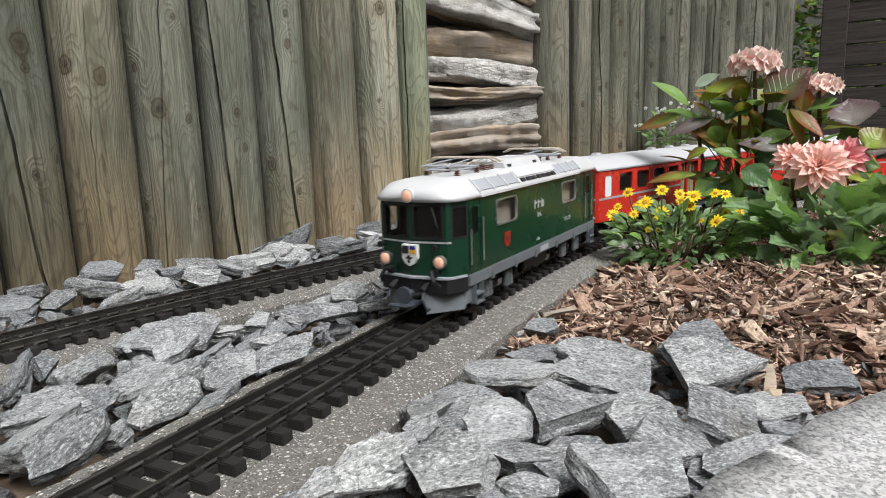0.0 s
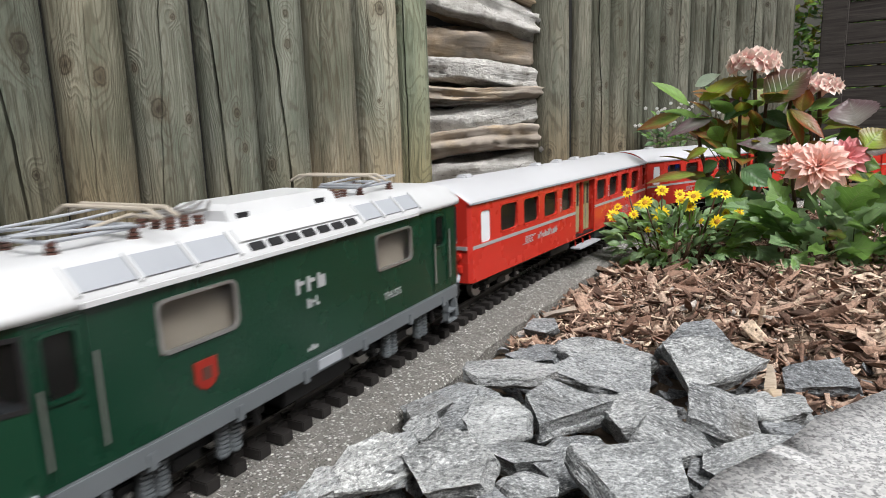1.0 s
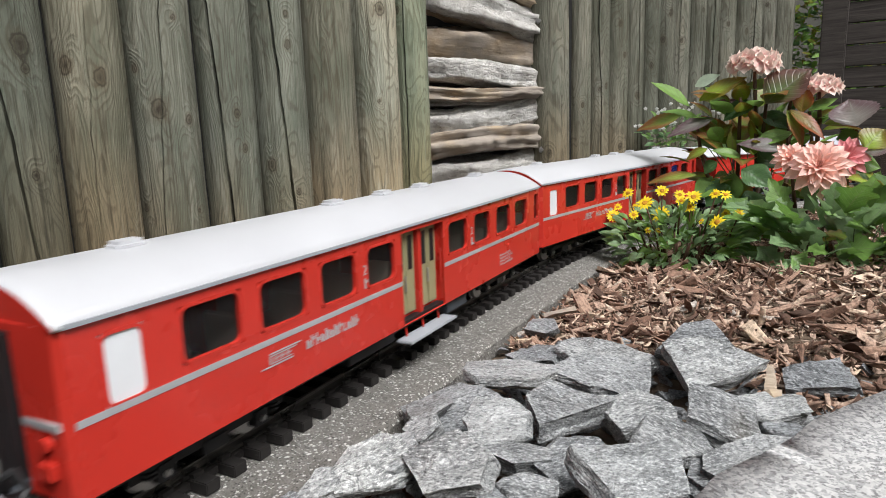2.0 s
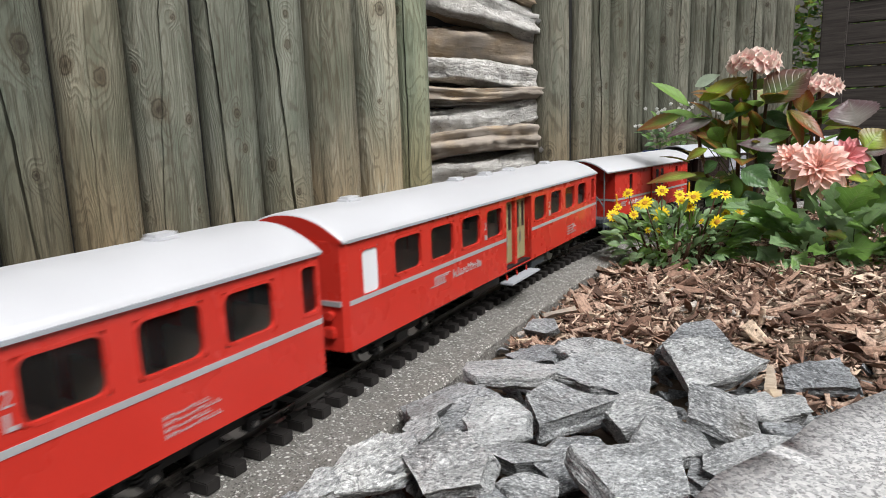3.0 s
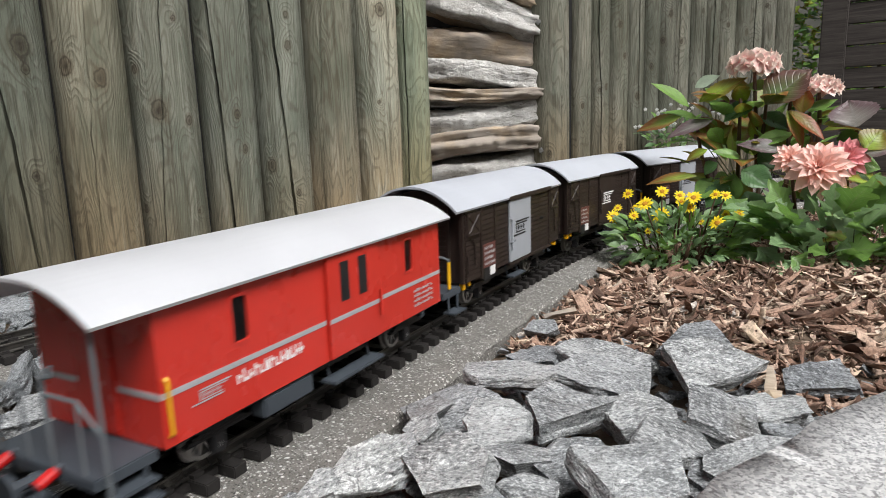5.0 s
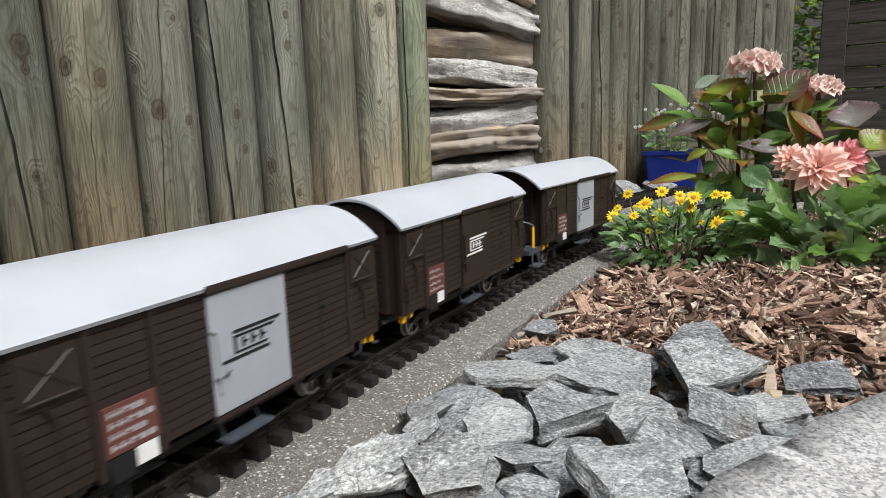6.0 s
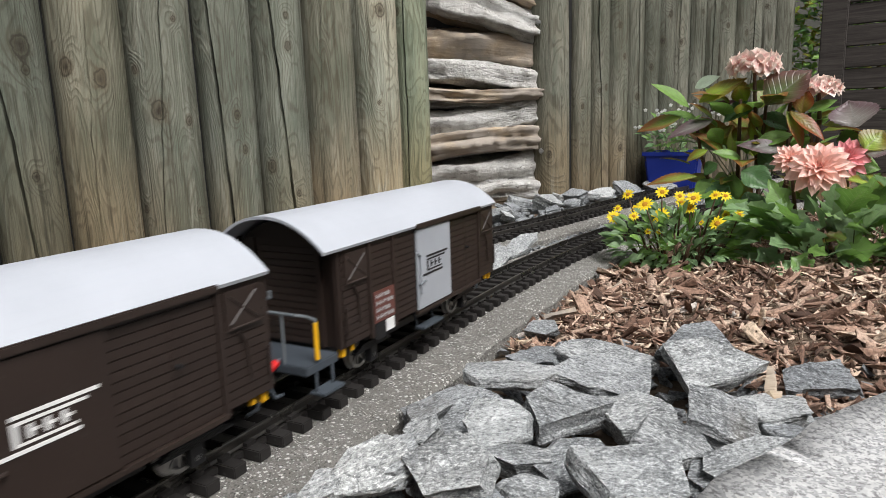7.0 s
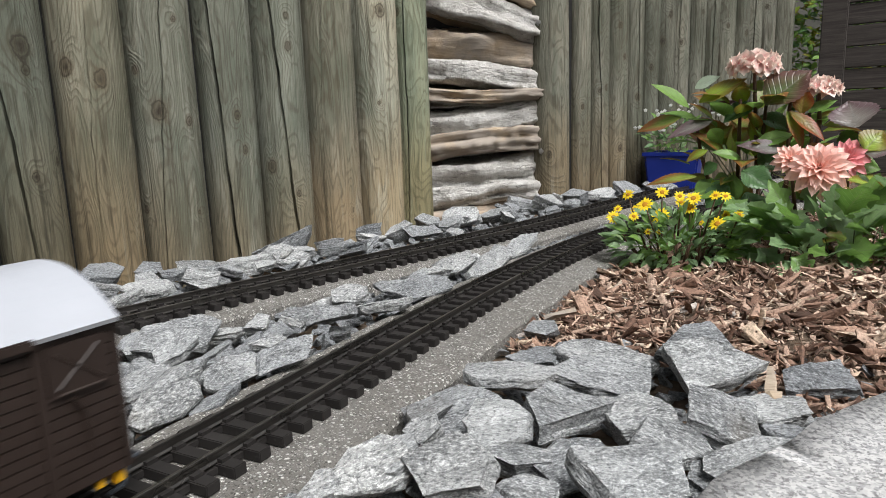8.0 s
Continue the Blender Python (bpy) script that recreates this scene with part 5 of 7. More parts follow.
    # pantographs folded down, on insulators
    for u0, d in ((0.068, -1), (0.365, 1)):
        y = at(u0)
        pan = bmesh.new()
        for sx in (-1, 1):
            rod(pan, (sx * 0.022, y - 0.030, 0.1675), (sx * 0.022, y + 0.030, 0.1675), 0.0013)
            rod(pan, (sx * 0.024, y - d * 0.024, 0.169), (sx * 0.018, y + d * 0.045, 0.173), 0.0011)
            rod(pan, (sx * 0.018, y + d * 0.045, 0.173), (sx * 0.012, y - d * 0.030, 0.178), 0.0009)
        rod(pan, (-0.022, y - 0.030, 0.1675), (0.022, y - 0.030, 0.1675), 0.0013)
        rod(pan, (-0.022, y + 0.030, 0.1675), (0.022, y + 0.030, 0.1675), 0.0013)
        rod(pan, (-0.024, y - d * 0.024, 0.169), (0.024, y - d * 0.024, 0.169), 0.0018)
        part("pantograph", pan, M_LGREY, base, "folded pale metal current collector")
        for yy in (-0.036, -0.024):
            bow = R([(-0.052, y - d * 0.0 + d * yy, 0.174), (-0.040, y + d * yy, 0.1795), (0.040, y + d * yy, 0.1795), (0.052, y + d * yy, 0.174)], 0.0014)
            part("contact_bow", bow, M_CREAM, base, "pale contact strip")
        for sx in (-1, 1):
            for sy in (-1, 1):
                ins = bmesh.new()
                for k in range(3):
                    rod(ins, (sx * 0.022, y + sy * 0.026, 0.1600 + 0.0025 * k), (sx * 0.022, y + sy * 0.026, 0.1617 + 0.0025 * k), 0.0040 - 0.0005 * k, 10)
                rod(ins, (sx * 0.022, y + sy * 0.026, 0.158), (sx * 0.022, y + sy * 0.026, 0.168), 0.002, 8)
                part("insulator", ins, M_TINT, base, "brown porcelain insulator")
    for u in (0.128, 0.140, 0.152, 0.312, 0.324):
        for x in (-0.014, 0.0, 0.014):
            ins = bmesh.new()
            for k in range(3):
                rod(ins, (x, at(u), 0.1600 + 0.0025 * k), (x, at(u), 0.1617 + 0.0025 * k), 0.0036, 9)
            part("insulator", ins, M_TINT, base, "brown porcelain insulator")
    for x in (-0.014, 0.0, 0.014):
        part("busbar", R([(x, at(0.118), 0.1695), (x, at(0.160), 0.1695), (x * 0.5, at(0.170), 0.174)], 0.0011), M_STEEL, base)
    part("roof_cable", R([(0.020, at(0.062), 0.170), (0.012, at(0.10), 0.174), (0.006, at(0.128), 0.168)], 0.0012), M_CREAM, base)
    # inside
    part("machine_casing", B((-0.046, 0.047, at(0.05), at(L - 0.06), 0.050, 0.130), bevel=0.003), M_CREAM, base, "beige machine room wall")
    for end in (-1, 1):
        part("desk", B((-0.045, 0.045, end * (h - 0.001) - 0.008, end * (h - 0.001) + 0.008, 0.050, 0.090), bevel=0.003), M_DGREY, base)
        part("seat", B((0.008, 0.026, end * (h - 0.024) - 0.008, end * (h - 0.024) + 0.008, 0.050, 0.086), bevel=0.004), M_BLACK, base)


locomotive(0.437, 0.903)


# ---------------------------------------------------------------- coaches
def coach(f, b, label):
    base = vehicle("passenger_coach", label, f, b, 0.36)
    L = b - f
    h = L / 2
    at = lambda u: u - h
    Z0, Z1 = 0.034, 0.131
    wins = [(0.070, 0.121), (0.137, 0.188), (0.204, 0.253), (0.268, 0.315), (0.421, 0.470), (0.486, 0.534), (0.551, 0.599), (0.614, 0.661)]
    small = (0.688, 0.708)
    holes = [(a, c, 0.0845, 0.1215) for a, c in wins] + [(small[0], small[1], 0.0845, 0.1235), (0.019, 0.046, 0.078, 0.1205), (0.326, 0.411, Z0 + 0.0005, 0.1240)]
    for sx in (1, -1):
        hs = holes if sx > 0 else [(L - c, L - a, p, q) for a, c, p, q in holes]
        p0, p1 = ((W, -h), (W, h)) if sx > 0 else ((-W, h), (-W, -h))
        part("side_panel", facade(p0, p1, Z0, Z1, hs, 0.0022), M_RED, base)
        for a, c in wins + [small]:
            fr = frame_ring(sx * W, at(a), at(c), 0.0845, 0.1215 if c - a > 0.03 else 0.1235, 0.0018, 0.0002, 0.0035)
            win = part("window_frame", fr, M_RED, base)
            part("window_pane", B((sx * (W - 0.003) - 0.0004, sx * (W - 0.003) + 0.0004, at(a) - 0.001, at(c) + 0.001, 0.0835, 0.1245)), M_GLASS, win)
        win = part("window_frame", frame_ring(sx * W, at(0.019), at(0.046), 0.078, 0.1205, 0.0018, 0.0003, 0.003), M_RED, base)
        part("window_pane", B((sx * (W - 0.0014) - 0.0006, sx * (W - 0.0014) + 0.0006, at(0.018), at(0.047), 0.077, 0.1215)), M_FROST, win, "opaque white lavatory window")
        for u0, u1 in ((0.0005, 0.325), (0.412, L - 0.0005)):
            part("stripe", B((sx * W - 0.0005, sx * W + 0.0004, at(u0), at(u1), 0.0745, 0.0788)), M_STRIPE, base, "silver waist stripe")
        # recessed folding doors
        xi = W - 0.012
        part("door_recess", merge(B((sx * xi - 0.001, sx * xi + 0.001, at(0.325), at(0.412), Z0, 0.1245)), B((min(sx * xi, sx * W) + 0.0005, max(sx * xi, sx * W) - 0.0008, at(0.323), at(0.325), Z0 + 0.001, 0.124)),
                                  B((min(sx * xi, sx * W) + 0.0005, max(sx * xi, sx * W) - 0.0008, at(0.412), at(0.414), Z0 + 0.001, 0.124))), M_RED, base)
        for k, (u0, u1) in enumerate(((0.3285, 0.3630), (0.3730, 0.4075))):
            mid = (u0 + u1) / 2
            door = part("door", B((sx * (xi + 0.0022) - 0.0012, sx * (xi + 0.0022) + 0.0012, at(u0), at(mid) - 0.0006, Z0 + 0.006, 0.1225),
                                  (sx * (xi + 0.0022) - 0.0012, sx * (xi + 0.0022) + 0.0012, at(mid) + 0.0006, at(u1), Z0 + 0.006, 0.1225), bevel=0.0006), M_OLIVE, base, "olive-gold folding door")
            for a, c in ((u0 + 0.0045, mid - 0.005), (mid + 0.005, u1 - 0.0045)):
                part("pane", B((sx * (xi + 0.0036) - 0.0003, sx * (xi + 0.0036) + 0.0003, at(a), at(c), 0.084, 0.118)), M_BLACK, door, "narrow dark door pane")
            if k:
                part("door_post", B((sx * (xi + 0.004) - 0.0035, sx * (xi + 0.004) + 0.0035, at(0.3645), at(0.3715), Z0 + 0.002, 0.1240), bevel=0.0006), M_RED, base)
            part("handle", R([(sx * (xi + 0.0055), at(mid) - 0.004, 0.064), (sx * (xi + 0.0055), at(mid) - 0.004, 0.079)], 0.0009), M_STEEL, door)
            part("handrail", R([(sx * (W - 0.004), at(0.4095 if k else 0.3270), 0.060), (sx * (W - 0.004), at(0.4095 if k else 0.3270), 0.095)], 0.0009), M_RED, base)
        part("step_board", B((sx * (W + 0.001) - 0.009, sx * (W + 0.001) + 0.009, at(0.322), at(0.418), 0.0175, 0.0205), bevel=0.0008), M_LGREY, base, "pale metal step board")
        for u in (0.336, 0.369, 0.402):
            part("step_hanger", R([(sx * (W - 0.004), at(u), 0.019), (sx * (W - 0.006), at(u), 0.036)], 0.0011), M_RED, base)
        part("skirt_box", B((sx * 0.048 - 0.006, sx * 0.048 + 0.006, at(0.425), at(0.475), 0.018, 0.034), bevel=0.001), M_DGREY, base)
        part("skirt_box", B((sx * 0.046 - 0.006, sx * 0.046 + 0.006, at(0.245), at(0.320), 0.020, 0.034), bevel=0.001), M_BLACK, base)
    x = W + 0.0001
    emblem(base, x, at(0.134), at(0.176), 0.058, 0.068, M_STRIPE)
    lettering(base, x, at(0.182), at(0.252), 0.0585, 0.0680, 12, M_STRIPE)
    for u in (0.262, 0.478):
        word(base, "2", x, at(u), 0.0985, 0.0125, M_STRIPE)
        lettering(base, x, at(u), at(u + 0.008), 0.0865, 0.0955, 1, M_STRIPE)
    for k in range(4):
        lettering(base, x, at(0.562), at(0.606 - 0.009 * (k % 2)), 0.0445 + 0.004 * k, 0.0472 + 0.004 * k, 9, M_STRIPE)
    # rounded ends with gangway bellows
    for end in (-1, 1):
        pts = [(-W, end * h), (-0.055, end * (h + 0.004)), (-0.024, end * (h + 0.006)), (0.024, end * (h + 0.006)), (0.055, end * (h + 0.004)), (W, end * h)]
        if end > 0:
            pts = pts[::-1]
        bms = []
        for p, q in zip(pts[:-1], pts[1:]):
            mid = abs((p[0] + q[0]) / 2) < 0.01
            bms.append(facade(p, q, Z0, 0.1305, [(0.006, 0.042, 0.0345, 0.1240)] if mid else [], 0.002))
        part("end_wall", merge(*bms), M_RED, base)
        # arched head above the side's edge
        a1 = arch(W, 0.1300, 0.0215, 0.0005, 18)[:19]
        bm = bmesh.new()
        prism(bm, [(q[0] * 0.99, q[1] - 0.001) for q in a1], min(end * (h - 0.002), end * (h + 0.0045)), max(end * (h - 0.002), end * (h + 0.0045)))
        part("end_head", bm, M_RED, base)
        bel = bmesh.new()
        for k in range(5):
            yy = end * (h + 0.004 + 0.0032 * k)
            s = 0.0 if k % 2 else 0.0015
            for x0, x1, z0, z1 in ((-0.022 - s, -0.015, 0.036, 0.124 + s), (0.015, 0.022 + s, 0.036, 0.124 + s), (-0.022, 0.022, 0.115, 0.124 + s), (-0.022, 0.022, 0.036, 0.040)):
                box(bel, x0, x1, min(yy, yy + end * 0.003), max(yy, yy + end * 0.003), z0, z1)
        part("gangway_bellows", bel, M_BLACK, base, "black rubber gangway bellows")
        part("end_stripe", B((0.024, 0.055, min(end * (h + 0.0035), end * (h + 0.0062)), max(end * (h + 0.0035), end * (h + 0.0062)), 0.0745, 0.0788), (-0.055, -0.024, min(end * (h + 0.0035), end * (h + 0.0062)), max(end * (h + 0.0035), end * (h + 0.0062)), 0.0745, 0.0788)), M_STRIPE, base)
        for sx in (-1, 1):
            lamp = bmesh.new()
            rod(lamp, (sx * 0.043, end * (h + 0.004), 0.066), (sx * 0.043, end * (h + 0.0085), 0.066), 0.0042, 12)
            part("tail_lamp", lamp, M_RED, base)
            part("jumper_socket", B((sx * 0.042 - 0.006, sx * 0.042 + 0.006, min(end * (h + 0.004), end * (h + 0.009)), max(end * (h + 0.004), end * (h + 0.009)), 0.046, 0.056), bevel=0.001), M_RED, base)
        coupler(base, end * (h + 0.003), end, True, M_DGREY)
    secs = []
    for y, s in ((-h - 0.0042, 0.90), (-h - 0.0030, 0.95), (-h + 0.004, 0.985), (-h + 0.016, 1.0)):
        secs.append((y, arch(0.0615 * (0.94 + 0.06 * s), 0.1305, 0.0225 * s, 0.0022)))
    secs += [(-y, o) for y, o in secs[::-1]]
    part("roof", loft(secs), M_SILVER, base, "silver-painted roof", smooth=True)
    for sx in (-1, 1):
        part("gutter", B((sx * 0.0612 - 0.0008, sx * 0.0612 + 0.001, -h, h, 0.1288, 0.1312)), M_LGREY, base)
    for u in (0.085, 0.305, 0.390, 0.470, 0.620):
        part("roof_vent", B((-0.008, 0.008, at(u) - 0.011, at(u) + 0.011, 0.1505, 0.1575), bevel=0.0025), M_SILVER, base)
    # floor, seats, underframe
    part("floor_plate", B((-W + 0.003, W - 0.003, -h + 0.002, h - 0.002, Z0 - 0.003, Z0 + 0.003)), M_BLACK, base)
    seat_bm = B((-0.050, -0.010, -0.002, 0.002, 0.040, 0.098), (0.010, 0.050, -0.002, 0.002, 0.040, 0.098), (-0.050, -0.010, -0.014, 0.014, 0.040, 0.058), (0.010, 0.050, -0.014, 0.014, 0.040, 0.058), bevel=0.0015)
    seat = mesh_of(seat_bm, "seat", M_CREAM)
    for u in (0.066, 0.133, 0.200, 0.265, 0.322, 0.428, 0.478, 0.542, 0.606, 0.668):
        ob = new("seat", seat)
        ob.parent = base
        ob.matrix_basis = pose(0, at(u), 0)
    part("inner_wall", B((-0.004, 0.004, at(0.335), at(0.410), 0.038, 0.125)), M_DGREY, base)
    part("underframe", B((-0.030, 0.030, at(0.15), at(L - 0.15), 0.018, 0.031), bevel=0.002), M_BLACK, base)
    for u in (0.105, L - 0.105):
        bogie(base, at(u), 0.085)


coach(0.964, 1.674, "red model passenger coach with silver roof behind the locomotive")
coach(1.721, 2.439, "second red model passenger coach with silver roof and olive doors")


# ---------------------------------------------------------------- four-wheeled vans
def railing(base, y, d, tall):
    """Open end platform: deck, steps, railings with yellow grips."""
    part("platform", B((-0.050, 0.050, min(y, y + d * 0.042), max(y, y + d * 0.042), 0.030, 0.038), bevel=0.001), M_DGREY, base)
    e = y + d * 0.040
    for sx in (-1, 1):
        part("step", B((sx * 0.052 - 0.008, sx * 0.052 + 0.008, min(y + d * 0.006, y + d * 0.034), max(y + d * 0.006, y + d * 0.034), 0.012, 0.0145), bevel=0.0006), M_DGREY, base)
        part("step_bracket", R([(sx * 0.050, y + d * 0.010, 0.013), (sx * 0.050, y + d * 0.010, 0.032)], 0.0014), M_DGREY, base)
        part("step_bracket", R([(sx * 0.050, y + d * 0.031, 0.013), (sx * 0.050, y + d * 0.031, 0.032)], 0.0014), M_DGREY, base)
        if tall:
            part("pillar", R([(sx * 0.054, y + d * 0.036, 0.014), (sx * 0.054, y + d * 0.036, 0.127)], 0.0013), M_GREY, base, "slim grey roof pillar")
            part("second_step", B((sx * 0.049 - 0.008, sx * 0.049 + 0.008, min(y + d * 0.006, y + d * 0.034), max(y + d * 0.006, y + d * 0.034), 0.022, 0.0245), bevel=0.0006), M_DGREY, base)
            part("rail", R([(sx * 0.054, y + d * 0.036, 0.062), (sx * 0.040, e, 0.082), (sx * 0.012, e, 0.082), (sx * 0.012, e, 0.038)], 0.0012), M_GREY, base)
            part("rail", R([(sx * 0.040, e, 0.082), (sx * 0.040, e, 0.038)], 0.0010), M_GREY, base)
            part("grab_rail", R([(sx * 0.0575, y - d * 0.004, 0.045), (sx * 0.0595, y - d * 0.004, 0.047), (sx * 0.0595, y - d * 0.004, 0.080), (sx * 0.0575, y - d * 0.004, 0.082)], 0.0013), M_YELLOW, base, "yellow grab rail")
        else:
            part("rail", R([(sx * 0.050, e - d * 0.012, 0.040), (sx * 0.050, e - d * 0.012, 0.074), (sx * 0.046, e - d * 0.006, 0.078), (sx * 0.040, e, 0.080), (0, e, 0.080)], 0.0014), M_GREY, base)
            part("rail", R([(sx * 0.026, e, 0.080), (sx * 0.026, e, 0.036)], 0.0012), M_GREY, base)
            part("grip", R([(sx * 0.050, e - d * 0.012, 0.041), (sx * 0.050, e - d * 0.012, 0.072)], 0.0021), M_YELLOW, base, "yellow hand grip")
    part("brake_crank", R([(0.0, e - d * 0.006, 0.036), (0.0, e - d * 0.006, 0.088), (0.010, e - d * 0.006, 0.090), (0.010, e - d * 0.006, 0.096)], 0.0016), M_GREY, base)


def running_gear(base, h, inset):
    for end in (-1, 1):
        y = end * (h - inset)
        wheelset(base, y, 0.0150, 9)
        for sx in (-1, 1):
            ax = B((sx * 0.040 - 0.003, sx * 0.040 + 0.003, y - 0.012, y + 0.012, 0.026, 0.038), (sx * 0.041 - 0.004, sx * 0.041 + 0.004, y - 0.006, y + 0.006, 0.009, 0.024), bevel=0.001)
            part("axle_guard", ax, M_BLACK, base)
            sp = B(*[(sx * 0.043 - 0.0025, sx * 0.043 + 0.0025, y - 0.030 + 0.004 * k, y + 0.030 - 0.004 * k, 0.0235 + 0.0018 * k, 0.0250 + 0.0018 * k) for k in range(4)])
            part("leaf_spring", sp, M_BLACK, base)
    part("underframe", B((-0.040, 0.040, -h + 0.002, h - 0.002, 0.033, 0.040)), M_BLACK, base)
    part("brake_gear", B((-0.028, 0.028, -h * 0.45, h * 0.45, 0.016, 0.024), bevel=0.001), M_BLACK, base)


def goods_van(f, b, platform, pale_door, label):
    base = vehicle("goods_wagon", label, f, b, 0.26)
    L = b - f
    h = L / 2
    X = 0.055
    at = lambda u: u - h
    Z0, Z1 = 0.041, 0.127
    n = 14
    step = (Z1 - Z0) / n
    part("body", B((-X + 0.001, X - 0.001, -h + 0.001, h - 0.001, Z0, Z1)), M_BROWN, base)
    bays = [(0.002, 0.040), (0.045, 0.080), (0.085, 0.123), (0.123, 0.194), (0.196, 0.236), (0.2365, 0.272), (0.276, L - 0.002)]
    for a, c in bays:
        bm = bmesh.new()
        box(bm, -0.0011, 0.0011, -(c - a) / 2, (c - a) / 2, 0.0, step - 0.0004, bevel=0.0004)
        me = mesh_of(bm, "plank", M_BROWN)
        for sx in (-1, 1):
            if (a, c) == (0.123, 0.194):
                continue
            for k in range(n):
                ob = new("plank", me)
                ob.parent = base
                ob.matrix_basis = pose(sx * (X + 0.0004), at((a + c) / 2), Z0 + step * k + 0.0005)
    bm = bmesh.new()
    box(bm, -0.032, 0.032, -0.0011, 0.0011, 0.0, step - 0.0004, bevel=0.0004)
    me = mesh_of(bm, "plank", M_BROWN)
    for end in (-1, 1):
        for k in range(n):
            ob = new("plank", me)
            ob.parent = base
            ob.matrix_basis = pose(0, end * (h + 0.0003), Z0 + step * k + 0.0005)
        for x in (-0.053, -0.035, 0.035, 0.053):
            part("end_post", B((x - 0.0025, x + 0.0025, end * (h + 0.0008) - 0.002, end * (h + 0.0008) + 0.002, Z0, Z1 + 0.006)), M_BROWN, base)
        bm = bmesh.new()
        prism(bm, [(q[0] * 0.97, q[1] - 0.002) for q in arch(X, Z1, 0.024, 0.001)[:19]], end * h - 0.001, end * h + 0.001)
        part("end_head", bm, M_BROWN, base)
    for sx in (-1, 1):
        for u in (0.0425, 0.0825, 0.274):
            part("side_post", B((sx * (X + 0.0015) - 0.0015, sx * (X + 0.0015) + 0.0015, at(u) - 0.0022, at(u) + 0.0022, Z0 - 0.003, Z1)), M_BROWN, base)
        # hatch with crossed braces in the end bays
        for u0, u1 in ((0.005, 0.038), (L - 0.038, L - 0.006)):
            x = sx * (X + 0.0022)
            hatch = part("vent_hatch", merge(B((x - 0.001, x + 0.001, at(u0), at(u1), 0.095, 0.122)), R([(x + sx * 0.0012, at(u0 + 0.004), 0.099), (x + sx * 0.0012, at(u1 - 0.004), 0.118)], 0.0009, 5),
                                             R([(x + sx * 0.0012, at(u0 + 0.004), 0.118), (x + sx * 0.0012, at(u1 - 0.004), 0.099)], 0.0009, 5), R([(x + sx * 0.0012, at(u0 + 0.004), 0.096), (x + sx * 0.0012, at(u1 - 0.004), 0.096)], 0.0010, 5)), M_BROWN, base)
            c = (u0 + u1) / 2
            part("lever", R([(x + sx * 0.0014, at(c - 0.006), 0.093), (x + sx * 0.0014, at(c), 0.084), (x + sx * 0.0014, at(c + 0.002), 0.058)], 0.0011, 6), M_BROWN, hatch)
        xd = sx * (X + 0.003)
        door = part("sliding_door", B((xd - 0.0014, xd + 0.0014, at(0.123), at(0.195), Z0 + 0.001, 0.1235), bevel=0.0006), M_LGREY if pale_door else M_BROWN, base, "pale grey sliding door" if pale_door else "smooth brown sliding door")
        if sx > 0:
            emblem(door, xd + 0.0015, at(0.130), at(0.187), 0.075, 0.095, M_BLACK if pale_door else M_WHITE)
        hnd = part("door_handle", R([(xd + sx * 0.003, at(0.127), 0.058), (xd + sx * 0.003, at(0.127), 0.098), (xd + sx * 0.002, at(0.123), 0.101)], 0.0013), M_LGREY if pale_door else M_BROWN, door)
        part("latch", R([(xd + sx * 0.003, at(0.123), 0.068), (xd + sx * 0.003, at(0.135), 0.070)], 0.0012), M_GREY if pale_door else M_BROWN, hnd)
        part("door_rail", B((sx * (X + 0.0042) - 0.0022, sx * (X + 0.0042) + 0.0022, at(0.121), at(0.273), 0.1240, 0.1295), bevel=0.0008), M_BROWN, base)
        part("door_sill", B((sx * (X + 0.003) - 0.002, sx * (X + 0.003) + 0.002, at(0.121), at(0.273), 0.038, 0.0412)), M_BROWN, base)
        part("knob", R([(sx * X, at(0.239), 0.086), (sx * (X + 0.006), at(0.239), 0.086)], 0.0015), M_BLACK, base)
        part("step_board", B((sx * 0.055 - 0.006, sx * 0.055 + 0.006, at(0.129), at(0.172), 0.0195, 0.0220), bevel=0.0006), M_DGREY, base)
        for u in (0.134, 0.167):
            part("step_hanger", R([(sx * 0.050, at(u), 0.021), (sx * 0.046, at(u), 0.036)], 0.0012), M_DGREY, base)
        plate = part("label_plate", B((sx * (X + 0.0022) - 0.0006, sx * (X + 0.0022) + 0.0006, at(0.046), at(0.080), 0.050, 0.079)), M_PLATE, base, "red-brown lettered plate")
        if sx > 0:
            for k in range(4):
                lettering(plate, X + 0.0029, at(0.048), at(0.078 - 0.006 * (k % 2)), 0.053 + 0.0065 * k, 0.0568 + 0.0065 * k, 5, M_STRIPE)
        part("data_card", B((sx * (X + 0.0024) - 0.0006, sx * (X + 0.0024) + 0.0006, at(0.064), at(0.078), 0.038, 0.0490)), M_WHITE, base, "white data card")
        part("data_card", B((sx * (X + 0.0022) - 0.0006, sx * (X + 0.0022) + 0.0006, at(0.047), at(0.063), 0.034, 0.0490)), M_BLACK, base)
        for end in (-1, 1):
            part("bracket", B((sx * 0.050 - 0.003, sx * 0.050 + 0.003, end * (h - 0.004) - 0.003, end * (h - 0.004) + 0.003, 0.032, 0.0405), bevel=0.001), M_YELLOW, base, "yellow bracket")
            part("bracket", B((sx * 0.052 - 0.0015, sx * 0.052 + 0.0015, end * (h - 0.016) - 0.0018, end * (h - 0.016) + 0.0018, 0.035, 0.0405)), M_YELLOW, base, "yellow bracket")
